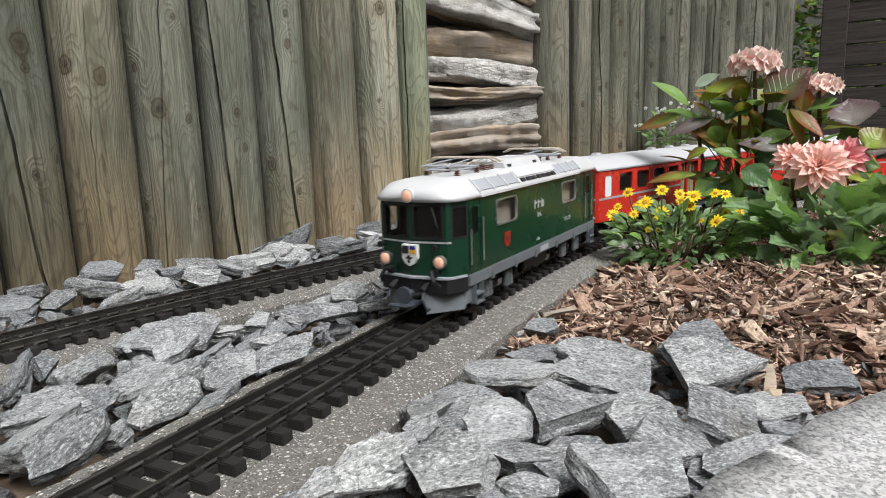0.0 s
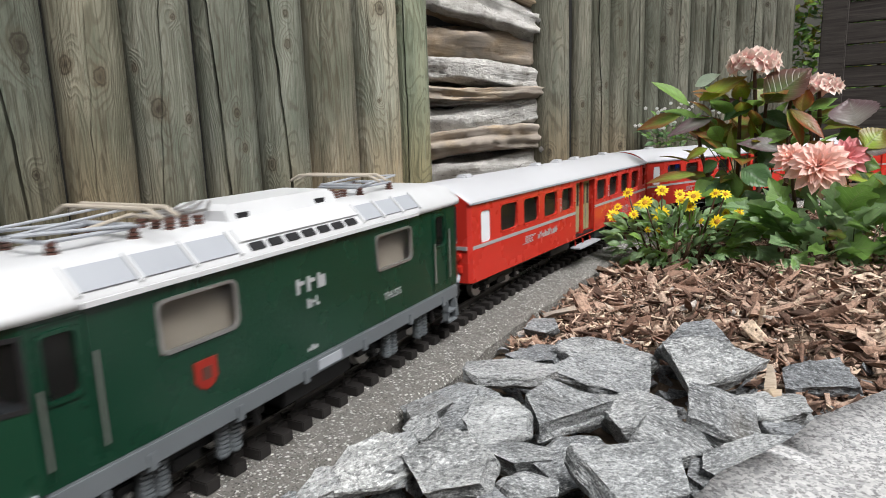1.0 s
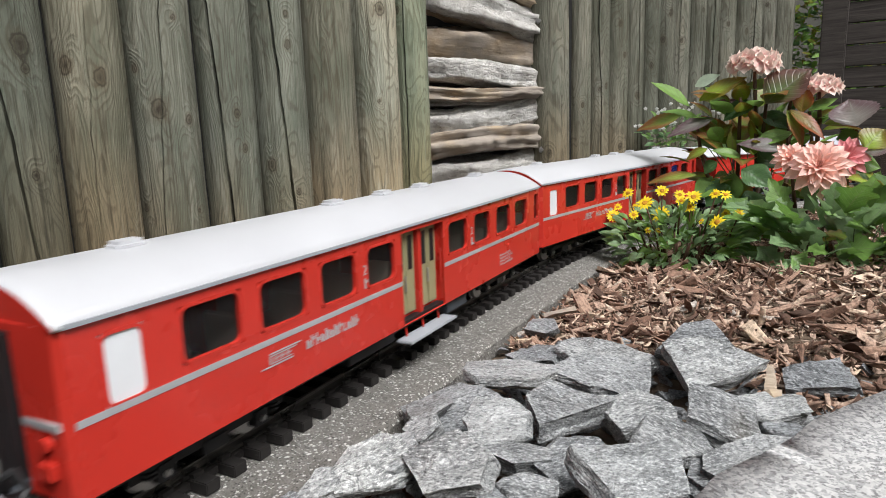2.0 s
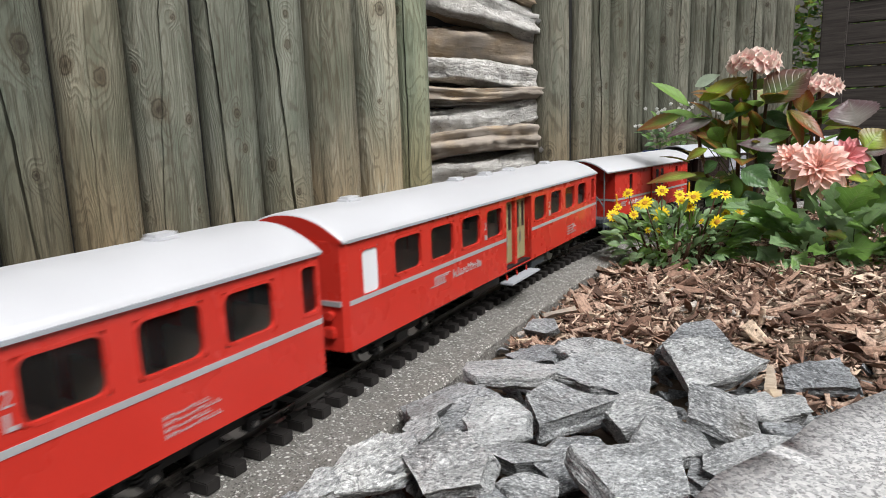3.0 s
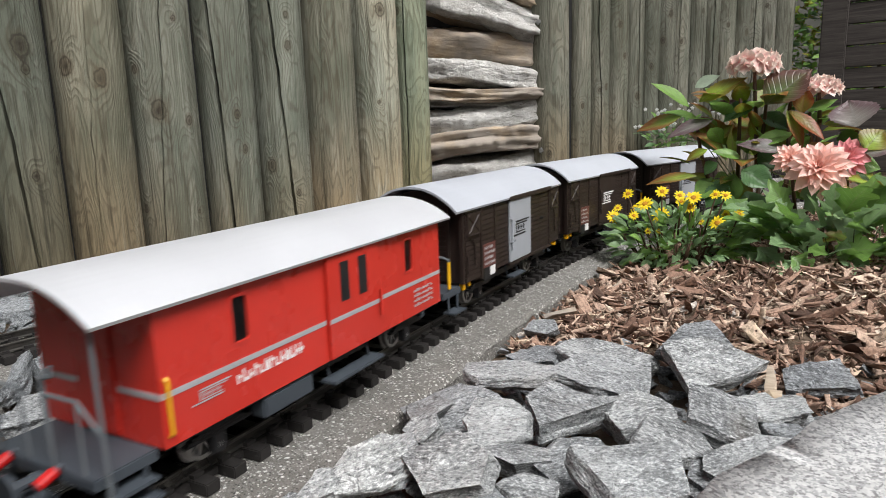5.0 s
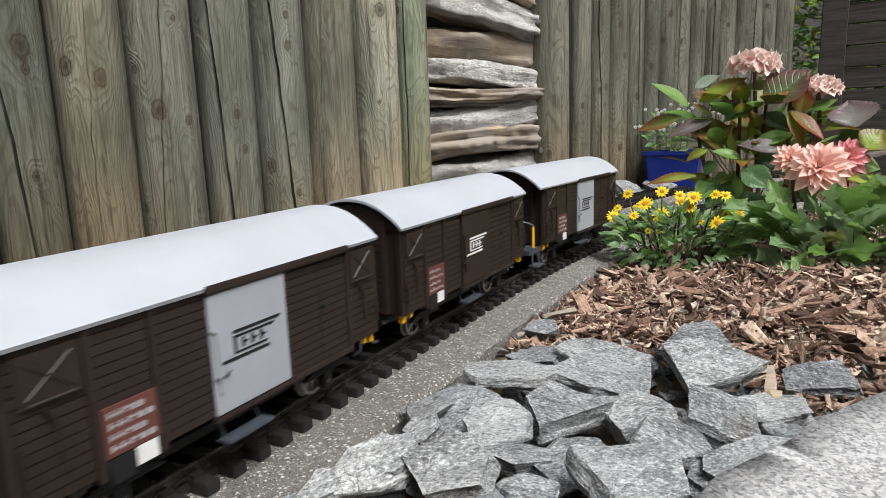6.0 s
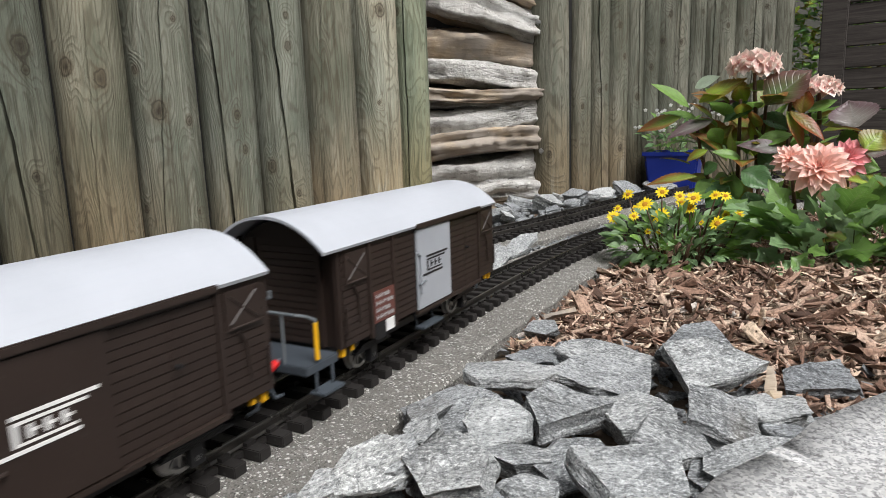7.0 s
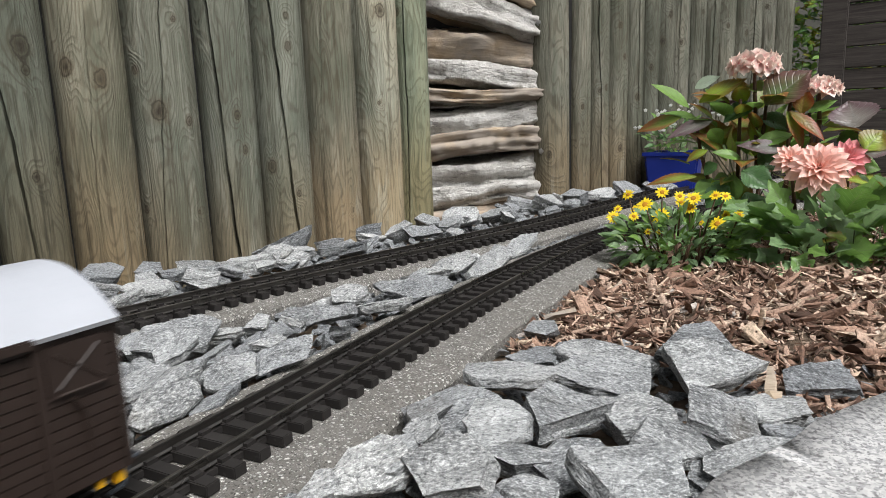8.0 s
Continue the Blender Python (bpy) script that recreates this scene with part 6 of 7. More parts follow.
            part("grab_rail", R([(sx * (X + 0.004), end * (h - 0.003), 0.052), (sx * (X + 0.004), end * (h - 0.003), 0.076)], 0.0011), M_BROWN, base)
    front = -0.024 if platform else -0.006
    part("roof", loft([(at(front), arch(0.0605, 0.1285, 0.0270, 0.0025)), (at(L + 0.002), arch(0.0605, 0.1285, 0.0270, 0.0025))]), M_WHITEROOF, base, "pale grey curved roof")
    running_gear(base, h, 0.060)
    if platform:
        railing(base, -h, -1, False)
    coupler(base, -h - (0.040 if platform else 0.0), -1, True)
    coupler(base, h, 1, True)


def luggage_van(f, b):
    base = vehicle("luggage_van", "red model luggage van with open end platforms", f, b, 0.28)
    L = b - f
    h = L / 2
    X = 0.057
    at = lambda u: u - h
    Z0, Z1 = 0.038, 0.126
    wins = [(0.060, 0.076), (0.284, 0.300)]
    for sx in (1, -1):
        hs = [(a, c, 0.084, 0.117) for a, c in wins]
        hs = hs if sx > 0 else [(L - c, L - a, p, q) for a, c, p, q in hs]
        p0, p1 = ((X, -h), (X, h)) if sx > 0 else ((-X, h), (-X, -h))
        part("side_panel", facade(p0, p1, Z0, Z1, hs, 0.002), M_RED, base)
        for a, c in wins:
            part("window_pane", B((sx * (X - 0.0012) - 0.0004, sx * (X - 0.0012) + 0.0004, at(a) - 0.001, at(c) + 0.001, 0.083, 0.118)), M_GLASS, base)
            part("window_frame", frame_ring(sx * X, at(a), at(c), 0.084, 0.117, 0.0012, 0.0006), M_RED, base)
        xd = sx * (X + 0.0022)
        door = part("sliding_door", B((xd - 0.0012, xd + 0.0012, at(0.160), at(0.236), Z0 + 0.001, 0.1235), bevel=0.0006), M_RED, base)
        for a in (0.177, 0.203):
            part("pane", B((xd + sx * 0.0013 - 0.0004, xd + sx * 0.0013 + 0.0004, at(a), at(a + 0.012), 0.084, 0.117), bevel=0.0003), M_BLACK, door, "dark narrow pane")
        part("door_handle", R([(xd + sx * 0.004, at(0.232), 0.058), (xd + sx * 0.004, at(0.232), 0.082)], 0.0013), M_RED, door)
        part("stripe", B((xd + sx * 0.0013 - 0.0002, xd + sx * 0.0013 + 0.0002, at(0.161), at(0.235), 0.069, 0.0728)), M_STRIPE, door)
        part("door_rail", B((sx * (X + 0.003) - 0.002, sx * (X + 0.003) + 0.002, at(0.082), at(0.238), 0.1235, 0.1270), bevel=0.0006), M_RED, base)
        for a, c in ((0.0005, 0.159), (0.237, L - 0.0005)):
            part("stripe", B((sx * X - 0.0004, sx * X + 0.0004, at(a), at(c), 0.069, 0.0728)), M_STRIPE, base, "silver waist stripe")
        part("step_board", B((sx * 0.056 - 0.008, sx * 0.056 + 0.008, at(0.158), at(0.232), 0.0185, 0.0215), bevel=0.0008), M_DGREY, base)
        for u in (0.166, 0.224):
            part("step_hanger", R([(sx * 0.052, at(u), 0.020), (sx * 0.048, at(u), 0.036)], 0.0012), M_DGREY, base)
        part("locker", B((sx * 0.048 - 0.008, sx * 0.048 + 0.008, at(0.085), at(0.140), 0.020, 0.036), bevel=0.0015), M_DGREY, base)
    x = X + 0.0001
    emblem(base, x, at(0.022), at(0.055), 0.056, 0.065, M_STRIPE)
    lettering(base, x, at(0.060), at(0.130), 0.0565, 0.0655, 13, M_WHITE)
    for k in range(4):
        lettering(base, x, at(0.300), at(0.340), 0.046 + 0.005 * k, 0.0492 + 0.005 * k, 7, M_STRIPE)
    for end in (-1, 1):
        p0, p1 = ((-X, -h), (X, -h)) if end < 0 else ((X, h), (-X, h))
        part("end_wall", facade(p0, p1, Z0, Z1, [], 0.002), M_RED, base)
        bm = bmesh.new()
        prism(bm, [(q[0] * 0.99, q[1] - 0.001) for q in arch(X, Z1 - 0.001, 0.020, 0.001)[:19]], end * h - 0.0012, end * h + 0.0012)
        part("end_head", bm, M_RED, base)
        part("end_door", B((-0.018, 0.018, end * (h + 0.0008) - 0.001, end * (h + 0.0008) + 0.001, Z0 + 0.002, 0.118), bevel=0.0006), M_RED, base)
        part("stripe", B((-X, -0.019, end * h - 0.0006, end * h + 0.0006, 0.069, 0.0728), (0.019, X, end * h - 0.0006, end * h + 0.0006, 0.069, 0.0728)), M_STRIPE, base)
        railing(base, end * h, end, True) if end < 0 else None
        coupler(base, end * (h + (0.040 if end < 0 else 0.0)), end, True)
    part("roof", loft([(at(-0.042), arch(0.0640, 0.1270, 0.0215, 0.0022)), (at(L + 0.016), arch(0.0640, 0.1270, 0.0215, 0.0022))]), M_SILVER, base, "silver-grey curved roof", smooth=False)
    part("floor_plate", B((-X + 0.002, X - 0.002, -h + 0.002, h - 0.002, Z0 - 0.002, Z0 + 0.002)), M_BLACK, base)
    part("partition", B((-0.002, 0.002, -h + 0.004, h - 0.004, Z0 + 0.002, 0.124)), M_DGREY, base)
    running_gear(base, h, 0.052)


luggage_van(2.541, 2.897)
goods_van(2.966, 3.282, True, True, "dark brown model goods wagon with pale grey sliding door and platform")
goods_van(3.335, 3.652, False, False, "dark brown model goods wagon with brown sliding door")
goods_van(3.742, 4.058, True, True, "last dark brown model goods wagon with grey door and platform")


# ---------------------------------------------------------------- plants
def leaf_mat(name, c, back, edge=None, rough=0.38):
    n = Nodes("leaf_" + name, rough, 0.0, 0.5)
    uv = n.sep(n.coord.outputs["UV"])
    across = n.math("ABSOLUTE", n.math("SUBTRACT", uv[0], 0.5))
    along = n.math("SUBTRACT", uv[1], n.math("MULTIPLY", across, 0.55))
    vein = n.math("ABSOLUTE", n.math("SINE", n.math("MULTIPLY", along, 26.0)))
    v = n.vec((1, 1, 1))
    blot = n.noise(v, 45, 4)
    fine = n.noise(v, 500, 3)
    col = n.mix(n.ramp(blot, (0.3, 0.0), (0.7, 1.0)), tuple(Vector(c) * 0.72), tuple(Vector(c) * 1.15))
    tint = n.mix(n.info.outputs["Random"], (0.82, 0.85, 0.8), (1.15, 1.12, 1.05))
    col = n.mix(1.0, col, tint, "MULTIPLY")
    if edge:
        col = n.mix(n.ramp(n.math("ADD", n.math("MULTIPLY", uv[1], 0.7), n.math("ADD", across, n.math("MULTIPLY", blot, 0.5))), (0.62, 0.0), (1.15, 0.9)), col, edge)
    col = n.mix(n.ramp(vein, (0.05, 0.28), (0.14, 0.0)), col, back)
    col = n.mix(n.ramp(across, (0.012, 0.75), (0.03, 0.0)), col, back)
    n.color(col)
    n.bump(n.math("ADD", n.math("MULTIPLY", n.ramp(vein, (0.0, 0.0), (0.4, 1.0)), 1.0), n.math("MULTIPLY", fine, 0.25)), 0.5, 0.0012)
    # thin leaves let some light through
    tr = n.add("ShaderNodeBsdfTranslucent")
    n.link(col, tr.inputs["Color"])
    mx = n.add("ShaderNodeMixShader")
    mx.inputs[0].default_value = 0.38
    n.link(n.bsdf.outputs[0], mx.inputs[1])
    n.link(tr.outputs[0], mx.inputs[2])
    n.link(mx.outputs[0], next(q for q in n.tree.nodes if q.type == "OUTPUT_MATERIAL").inputs["Surface"])
    return n.mat


LEAF = {
    "green": leaf_mat("green", (0.180, 0.330, 0.075), (0.16, 0.22, 0.08)),
    "dark": leaf_mat("dark", (0.095, 0.205, 0.075), (0.09, 0.14, 0.07)),
    "sage": leaf_mat("sage", (0.225, 0.355, 0.175), (0.24, 0.30, 0.19), None, 0.45),
    "lime": leaf_mat("lime", (0.340, 0.480, 0.060), (0.26, 0.30, 0.09), (0.20, 0.13, 0.02)),
    "olive": leaf_mat("olive", (0.250, 0.350, 0.055), (0.24, 0.22, 0.08), (0.26, 0.09, 0.03)),
    "rust": leaf_mat("rust", (0.246, 0.189, 0.034), (0.28, 0.16, 0.06), (0.28, 0.06, 0.02)),
    "purple": leaf_mat("purple", (0.237, 0.227, 0.217), (0.26, 0.25, 0.23), (0.14, 0.085, 0.095)),
    "plum": leaf_mat("plum", (0.133, 0.056, 0.079), (0.18, 0.12, 0.12)),
    "plum_olive": leaf_mat("plum_olive", (0.113, 0.161, 0.056), (0.18, 0.17, 0.12), (0.130, 0.055, 0.050)),
    "pale": leaf_mat("pale", (0.492, 0.586, 0.473), (0.36, 0.40, 0.33)),
}


def petal_mat(name, base, tip):
    n = Nodes("petal_" + name, 0.55, 0.0, 0.25)
    uv = n.sep(n.coord.outputs["UV"])
    streak = n.noise(n.vec((1, 1, 1)), 260, 3)
    col = n.mix(n.ramp(uv[1], (0.05, 0.0), (0.75, 1.0)), base, tip)
    col = n.mix(n.ramp(streak, (0.4, 0.0), (0.75, 0.35)), col, tuple(Vector(tip) * 0.8 + Vector((0.15, 0.12, 0.12))))
    n.color(col)
    tr = n.add("ShaderNodeBsdfTranslucent")
    n.link(col, tr.inputs["Color"])
    mx = n.add("ShaderNodeMixShader")
    mx.inputs[0].default_value = 0.3
    n.link(n.bsdf.outputs[0], mx.inputs[1])
    n.link(tr.outputs[0], mx.inputs[2])
    n.link(mx.outputs[0], next(q for q in n.tree.nodes if q.type == "OUTPUT_MATERIAL").inputs["Surface"])
    return n.mat


PETAL = {
    "salmon": petal_mat("salmon", (0.90, 0.47, 0.30), (0.94, 0.62, 0.55)),
    "pink": petal_mat("pink", (0.76, 0.26, 0.24), (0.84, 0.36, 0.38)),
    "yellow": petal_mat("yellow", (0.84, 0.58, 0.008), (0.90, 0.72, 0.02)),
    "faded": petal_mat("faded", (0.80, 0.42, 0.40), (0.88, 0.76, 0.68)),
    "white": petal_mat("white", (0.6, 0.62, 0.6), (0.7, 0.7, 0.68)),
}
M_STEM = paint("red_brown_stem", (0.10, 0.055, 0.03), 0.55, 0, 0.3)
M_STEM_GREEN = paint("green_stem", (0.09, 0.13, 0.045), 0.55, 0, 0.3)
M_DISC = paint("yellow_flower_disc", (0.55, 0.25, 0.01), 0.8, 0, 0.4)


def blade(length, width, fold=0.25, droop=0.3, teeth=0.05, shape=0.85, nu=9, nv=4, seed=0, lobes=0.0, cup=0.0):
    """Vertices, faces and uv of one leaf or petal along +y, face up +z."""
    vs, fs, uvs = [], [], []
    for j in range(nu + 1):
        v = j / nu
        w = math.sin(math.pi * min(v ** shape, 1.0)) * width / 2
        if j == nu:
            w = width * 0.01
        if j == 0:
            w = width * 0.04
        for i in range(-nv, nv + 1):
            u = i / nv
            e = w * (1 + (teeth * (1 if j % 2 else -1) + lobes * math.sin(v * 17 + seed)) * abs(u) ** 3)
            x = u * e
            z = abs(u) * e * fold - droop * length * v * v + cup * length * v * (1 - v) + 0.05 * width * noise.noise((u * 2 + seed, v * 3, seed * 1.7))
            vs.append(Vector((x, v * length * (1 - 0.12 * droop), z)))
            uvs.append((u * 0.5 + 0.5, v))
    m = 2 * nv + 1
    for j in range(nu):
        for i in range(m - 1):
            a = j * m + i
            fs.append((a, a + 1, a + m + 1, a + m))
    return vs, fs, uvs


def surface(name, pieces, mats, parent=None, kinds=None):
    """One mesh out of (matrix, blade) pieces, with uv."""
    verts, faces, uv, mi = [], [], [], []
    for k, (m, (vs, fs, us)) in enumerate(pieces):
        o = len(verts)
        verts += [m @ v for v in vs]
        for f in fs:
            faces.append([o + i for i in f])
            uv += [us[i] for i in f]
            mi.append(kinds[k] if kinds else 0)
    me = bpy.data.meshes.new(name)
    me.from_pydata(verts, [], faces)
    layer = me.uv_layers.new(name="UVMap")
    layer.data.foreach_set("uv", [c for p in uv for c in p])
    for m in mats:
        me.materials.append(m)
    me.polygons.foreach_set("use_smooth", [True] * len(faces))
    me.polygons.foreach_set("material_index", mi)
    ob = new(name, me)
    if parent is not None:
        ob.parent = parent
    return ob


LEAVES = [0]
OPEN = Vector((0.05, -0.98, 0.18))      # the open, lighter side of the bed


def along(base, way, up=(0, 0, 1), roll=0.0):
    """A matrix that takes +y to way and +z near up."""
    y = Vector(way).normalized()
    x = y.cross(Vector(up))
    x = x.normalized() if x.length > 1e-4 else Vector((1, 0, 0))
    z = x.cross(y)
    m = Matrix((x, y, z)).transposed().to_4x4()
    return Matrix.Translation(base) @ m @ Matrix.Rotation(roll, 4, "Y")


def leaf(plant, base, tip, width, kind, lobes=0.0):
    LEAVES[0] += 1
    i = LEAVES[0]
    rnd = random.Random(i)
    b, t = Vector(base), Vector(tip)
    up = Vector((0, 0, 1)) * 0.8 + OPEN * 0.9 + Vector((rnd.uniform(-0.3, 0.3), rnd.uniform(-0.3, 0.3), 0))
    d = t - b
    pc = blade(d.length, width, rnd.uniform(0.12, 0.3), rnd.uniform(0.05, 0.2), 0.045, 0.85, 22, 5, i, lobes)
    surface("leaf", [(along(b, d + Vector((0, 0, 0.1 * d.length)), up), pc)], [LEAF[kind]], plant)


def stem(plant, pts, r):
    bm = bmesh.new()
    n = len(pts) - 1
    for k in range(n):
        rod(bm, pts[k], pts[k + 1], r * (1 - 0.35 * k / n), 8, r * (1 - 0.35 * (k + 1) / n))
    part("stem", bm, M_STEM, plant, smooth=True)


def foliage(plant, centre, size, count, lengths, kinds, lobes, seed):
    """Many leaves in a loose mound, each pointing out and up; every one its own part, sharing a few meshes."""
    rnd = random.Random(seed)
    shapes = []
    for kind in kinds:
        for k in range(3):
            ln = rnd.uniform(*lengths)
            ob = surface("leaf", [(Matrix.Identity(4), blade(ln, ln * rnd.uniform(0.42, 0.6), rnd.uniform(0.1, 0.35), rnd.uniform(0.1, 0.45), 0.07 if lobes else 0.0, 0.9, 14, 3, seed + k, lobes))], [LEAF[kind]], plant)
            shapes.append(ob.data)
            ob.matrix_basis = place_leaf(rnd, centre, size)
    for _ in range(count - len(shapes)):
        ob = new("leaf", rnd.choice(shapes))
        ob.parent = plant
        ob.matrix_basis = place_leaf(rnd, centre, size)
    rods = bmesh.new()
    for _ in range(9):
        a = Vector((centre[0] + rnd.uniform(-0.4, 0.4) * size[0], centre[1] + rnd.uniform(-0.4, 0.4) * size[1], centre[2] - size[2] * 1.3))
        p = Vector((centre[0] + rnd.uniform(-0.8, 0.8) * size[0], centre[1] + rnd.uniform(-0.8, 0.8) * size[1], centre[2] + rnd.uniform(0, 0.8) * size[2]))
        rod(rods, a, p, 0.0014, 6, 0.0008)
    tagged(part("branch", rods, M_STEM_GREEN, plant), kind="stuff")


def place_leaf(rnd, centre, size):
    while True:
        p = Vector((rnd.uniform(-1, 1), rnd.uniform(-1, 1), rnd.uniform(-1, 1)))
        if 0.15 < p.length < 1:
            break
    out = Vector((p.x, p.y, 0.25 + 0.5 * rnd.random() - 0.5 * (p.z < -0.3)))
    return along(Vector(centre) + Vector((p.x * size[0], p.y * size[1], p.z * size[2])), out, (rnd.uniform(-0.4, 0.5), rnd.uniform(-0.9, 0.1), 1), rnd.uniform(-0.35, 0.35))


def daisy(plant, centre, r):
    LEAVES[0] += 1
    rnd = random.Random(LEAVES[0])
    c = Vector(centre)
    face = (Vector((rnd.uniform(-0.4, 0.4), rnd.uniform(-0.6, 0.0), 0.75)) + OPEN * 0.75).normalized()
    m = along(c, Vector((0, 0, 1)).cross(face) if abs(face.z) < 0.99 else (1, 0, 0), face)
    pcs = []
    n = rnd.randint(11, 14)
    for k in range(n):
        a = 360 * k / n + rnd.uniform(-6, 6)
        pcs.append((m @ pose(0, 0, 0, rnd.uniform(-4, 16), 0, a) @ pose(0, r * 0.25, 0), blade(r * rnd.uniform(0.75, 0.9), r * 0.36, 0.2, 0.12, 0, 0.75, 5, 2, k)))
    head = surface("flower", pcs, [PETAL["yellow"]], plant)
    tagged(head, "bright yellow daisy flower")
    bm = bmesh.new()
    bmesh.ops.create_icosphere(bm, subdivisions=2, radius=r * 0.36, matrix=m @ Matrix.Diagonal((1, 1, 0.5, 1)))
    part("disc", bm, M_DISC, head)
    foot = Vector((0.22 + 0.45 * (c.x - 0.22), 0.90 + 0.3 * (c.y - 0.90), -0.03))
    mid = c * 0.55 + foot * 0.45 + Vector((rnd.uniform(-0.008, 0.008), 0, -0.008))
    b = bmesh.new()
    rod(b, foot, mid, 0.0022, 7, 0.0016)
    rod(b, mid, c - face * 0.002, 0.0016, 7, 0.0011)
    part("stem", b, M_STEM, plant, smooth=True)


def bloom(plant, centre, r, count, kind):
    """A double dahlia: rings of cupped petals, longest outside."""
    LEAVES[0] += 1
    rnd = random.Random(LEAVES[0])
    c = Vector(centre)
    face = (Vector((-0.1, -0.3, 0.45)) + OPEN * 0.9).normalized()
    m = along(c, Vector((0, 0, 1)).cross(face), face)
    head = None
    for k in range(count):
        q = k / count
        tilt = (86 - 100 * q ** 0.7)
        ln = r * (0.24 + 0.94 * q ** 0.7)
        a = 137.5 * k + rnd.uniform(-7, 7)
        mm = m @ pose(0, 0, 0, 0, 0, a) @ pose(0, r * 0.03, r * 0.12 * (1 - q), tilt + rnd.uniform(-7, 7), 0, 0)
        pc = blade(ln, ln * rnd.uniform(0.38, 0.46), 0.55, -0.05 + 0.45 * q * rnd.random(), 0.0, 1.12, 10, 3, k, 0.0, 0.12)
        ob = surface("petal", [(mm, pc)], [PETAL[kind]], head or plant)
        if head is None:
            head = ob
            head.name = "flower"
            tagged(head, "large salmon-pink double dahlia bloom" if kind == "salmon" else "rose-pink dahlia bloom")


def flower_head(plant, centre, r):
    """A faded mophead: many small four-petalled florets over a low dome."""
    rnd = random.Random(int(r * 1e5))
    c = Vector(centre)
    head = None
    for k in range(34):
        q = (k + 0.5) / 34
        th = math.acos(1 - 1.15 * q)
        a = 2.399963 * k
        d = Vector((math.sin(th) * math.cos(a), math.sin(th) * math.sin(a) * 0.8, math.cos(th) * 0.55))
        p = c + d * r * 0.85
        m = along(p, Vector((0, 0, 1)).cross(d) if abs(d.z) < 0.98 else (1, 0, 0), d)
        pcs = [(m @ pose(0, 0, 0, rnd.uniform(5, 45), 0, 90 * j + rnd.uniform(-15, 15)), blade(r * 0.42, r * 0.40, 0.2, rnd.uniform(-0.3, 0.3), 0, 0.8, 5, 2, k + j)) for j in range(4)]
        ob = surface("floret", pcs, [PETAL["faded"]], head or plant)
        if head is None:
            head = ob
            head.name = "flower"
            tagged(head, "faded cream-pink hydrangea flower head")


hydrangea = thing("hydrangea", "hydrangea bush with green, olive and purplish leaves and faded flowers", "flowering plant")
leaf(hydrangea, (0.205, 1.112, 0.243), (0.139, 1.079, 0.289), 0.032, "green")
leaf(hydrangea, (0.224, 1.095, 0.251), (0.307, 1.090, 0.287), 0.048, "lime")
leaf(hydrangea, (0.251, 1.090, 0.218), (0.174, 1.057, 0.186), 0.035, "purple")
leaf(hydrangea, (0.190, 1.112, 0.225), (0.112, 1.095, 0.195), 0.034, "olive")
leaf(hydrangea, (0.228, 1.068, 0.114), (0.136, 1.052, 0.101), 0.027, "olive")
leaf(hydrangea, (0.304, 1.057, 0.148), (0.254, 1.040, 0.160), 0.027, "green")
leaf(hydrangea, (0.307, 1.030, 0.128), (0.357, 1.013, 0.097), 0.050, "dark")
leaf(hydrangea, (0.318, 1.112, 0.246), (0.268, 1.090, 0.215), 0.053, "dark")
leaf(hydrangea, (0.373, 1.062, 0.161), (0.297, 1.040, 0.174), 0.033, "purple")
leaf(hydrangea, (0.383, 1.079, 0.189), (0.319, 1.062, 0.167), 0.033, "green")
leaf(hydrangea, (0.329, 1.107, 0.223), (0.382, 1.095, 0.194), 0.040, "dark")
leaf(hydrangea, (0.258, 1.112, 0.180), (0.284, 1.112, 0.207), 0.028, "lime")
leaf(hydrangea, (0.245, 1.073, 0.163), (0.208, 1.062, 0.143), 0.025, "lime")
leaf(hydrangea, (0.242, 1.117, 0.233), (0.286, 1.112, 0.254), 0.026, "plum")
leaf(hydrangea, (0.213, 1.123, 0.279), (0.258, 1.117, 0.296), 0.026, "pale")
leaf(hydrangea, (0.338, 1.073, 0.241), (0.409, 1.095, 0.300), 0.080, "plum_olive")
leaf(hydrangea, (0.394, 1.073, 0.224), (0.400, 1.073, 0.268), 0.033, "rust")
leaf(hydrangea, (0.405, 1.079, 0.227), (0.449, 1.085, 0.244), 0.027, "green")
leaf(hydrangea, (0.376, 1.068, 0.229), (0.432, 1.040, 0.178), 0.028, "rust")
leaf(hydrangea, (0.372, 1.068, 0.229), (0.403, 1.046, 0.166), 0.026, "olive")
leaf(hydrangea, (0.477, 1.057, 0.198), (0.463, 1.090, 0.246), 0.075, "purple")
leaf(hydrangea, (0.489, 1.040, 0.162), (0.519, 1.057, 0.195), 0.049, "lime")
leaf(hydrangea, (0.429, 1.079, 0.203), (0.477, 1.079, 0.198), 0.025, "olive")
leaf(hydrangea, (0.491, 1.040, 0.156), (0.527, 1.035, 0.163), 0.038, "purple")
leaf(hydrangea, (0.286, 1.057, 0.098), (0.251, 1.035, 0.058), 0.051, "dark")
leaf(hydrangea, (0.315, 1.046, 0.089), (0.341, 1.024, 0.037), 0.048, "dark")
leaf(hydrangea, (0.266, 1.062, 0.097), (0.225, 1.046, 0.072), 0.041, "green")
leaf(hydrangea, (0.293, 1.068, 0.118), (0.283, 1.052, 0.057), 0.047, "green")
leaf(hydrangea, (0.357, 1.085, 0.127), (0.328, 1.090, 0.157), 0.042, "dark")
leaf(hydrangea, (0.371, 1.112, 0.206), (0.345, 1.107, 0.177), 0.047, "green")
leaf(hydrangea, (0.237, 1.123, 0.189), (0.209, 1.129, 0.216), 0.037, "green")
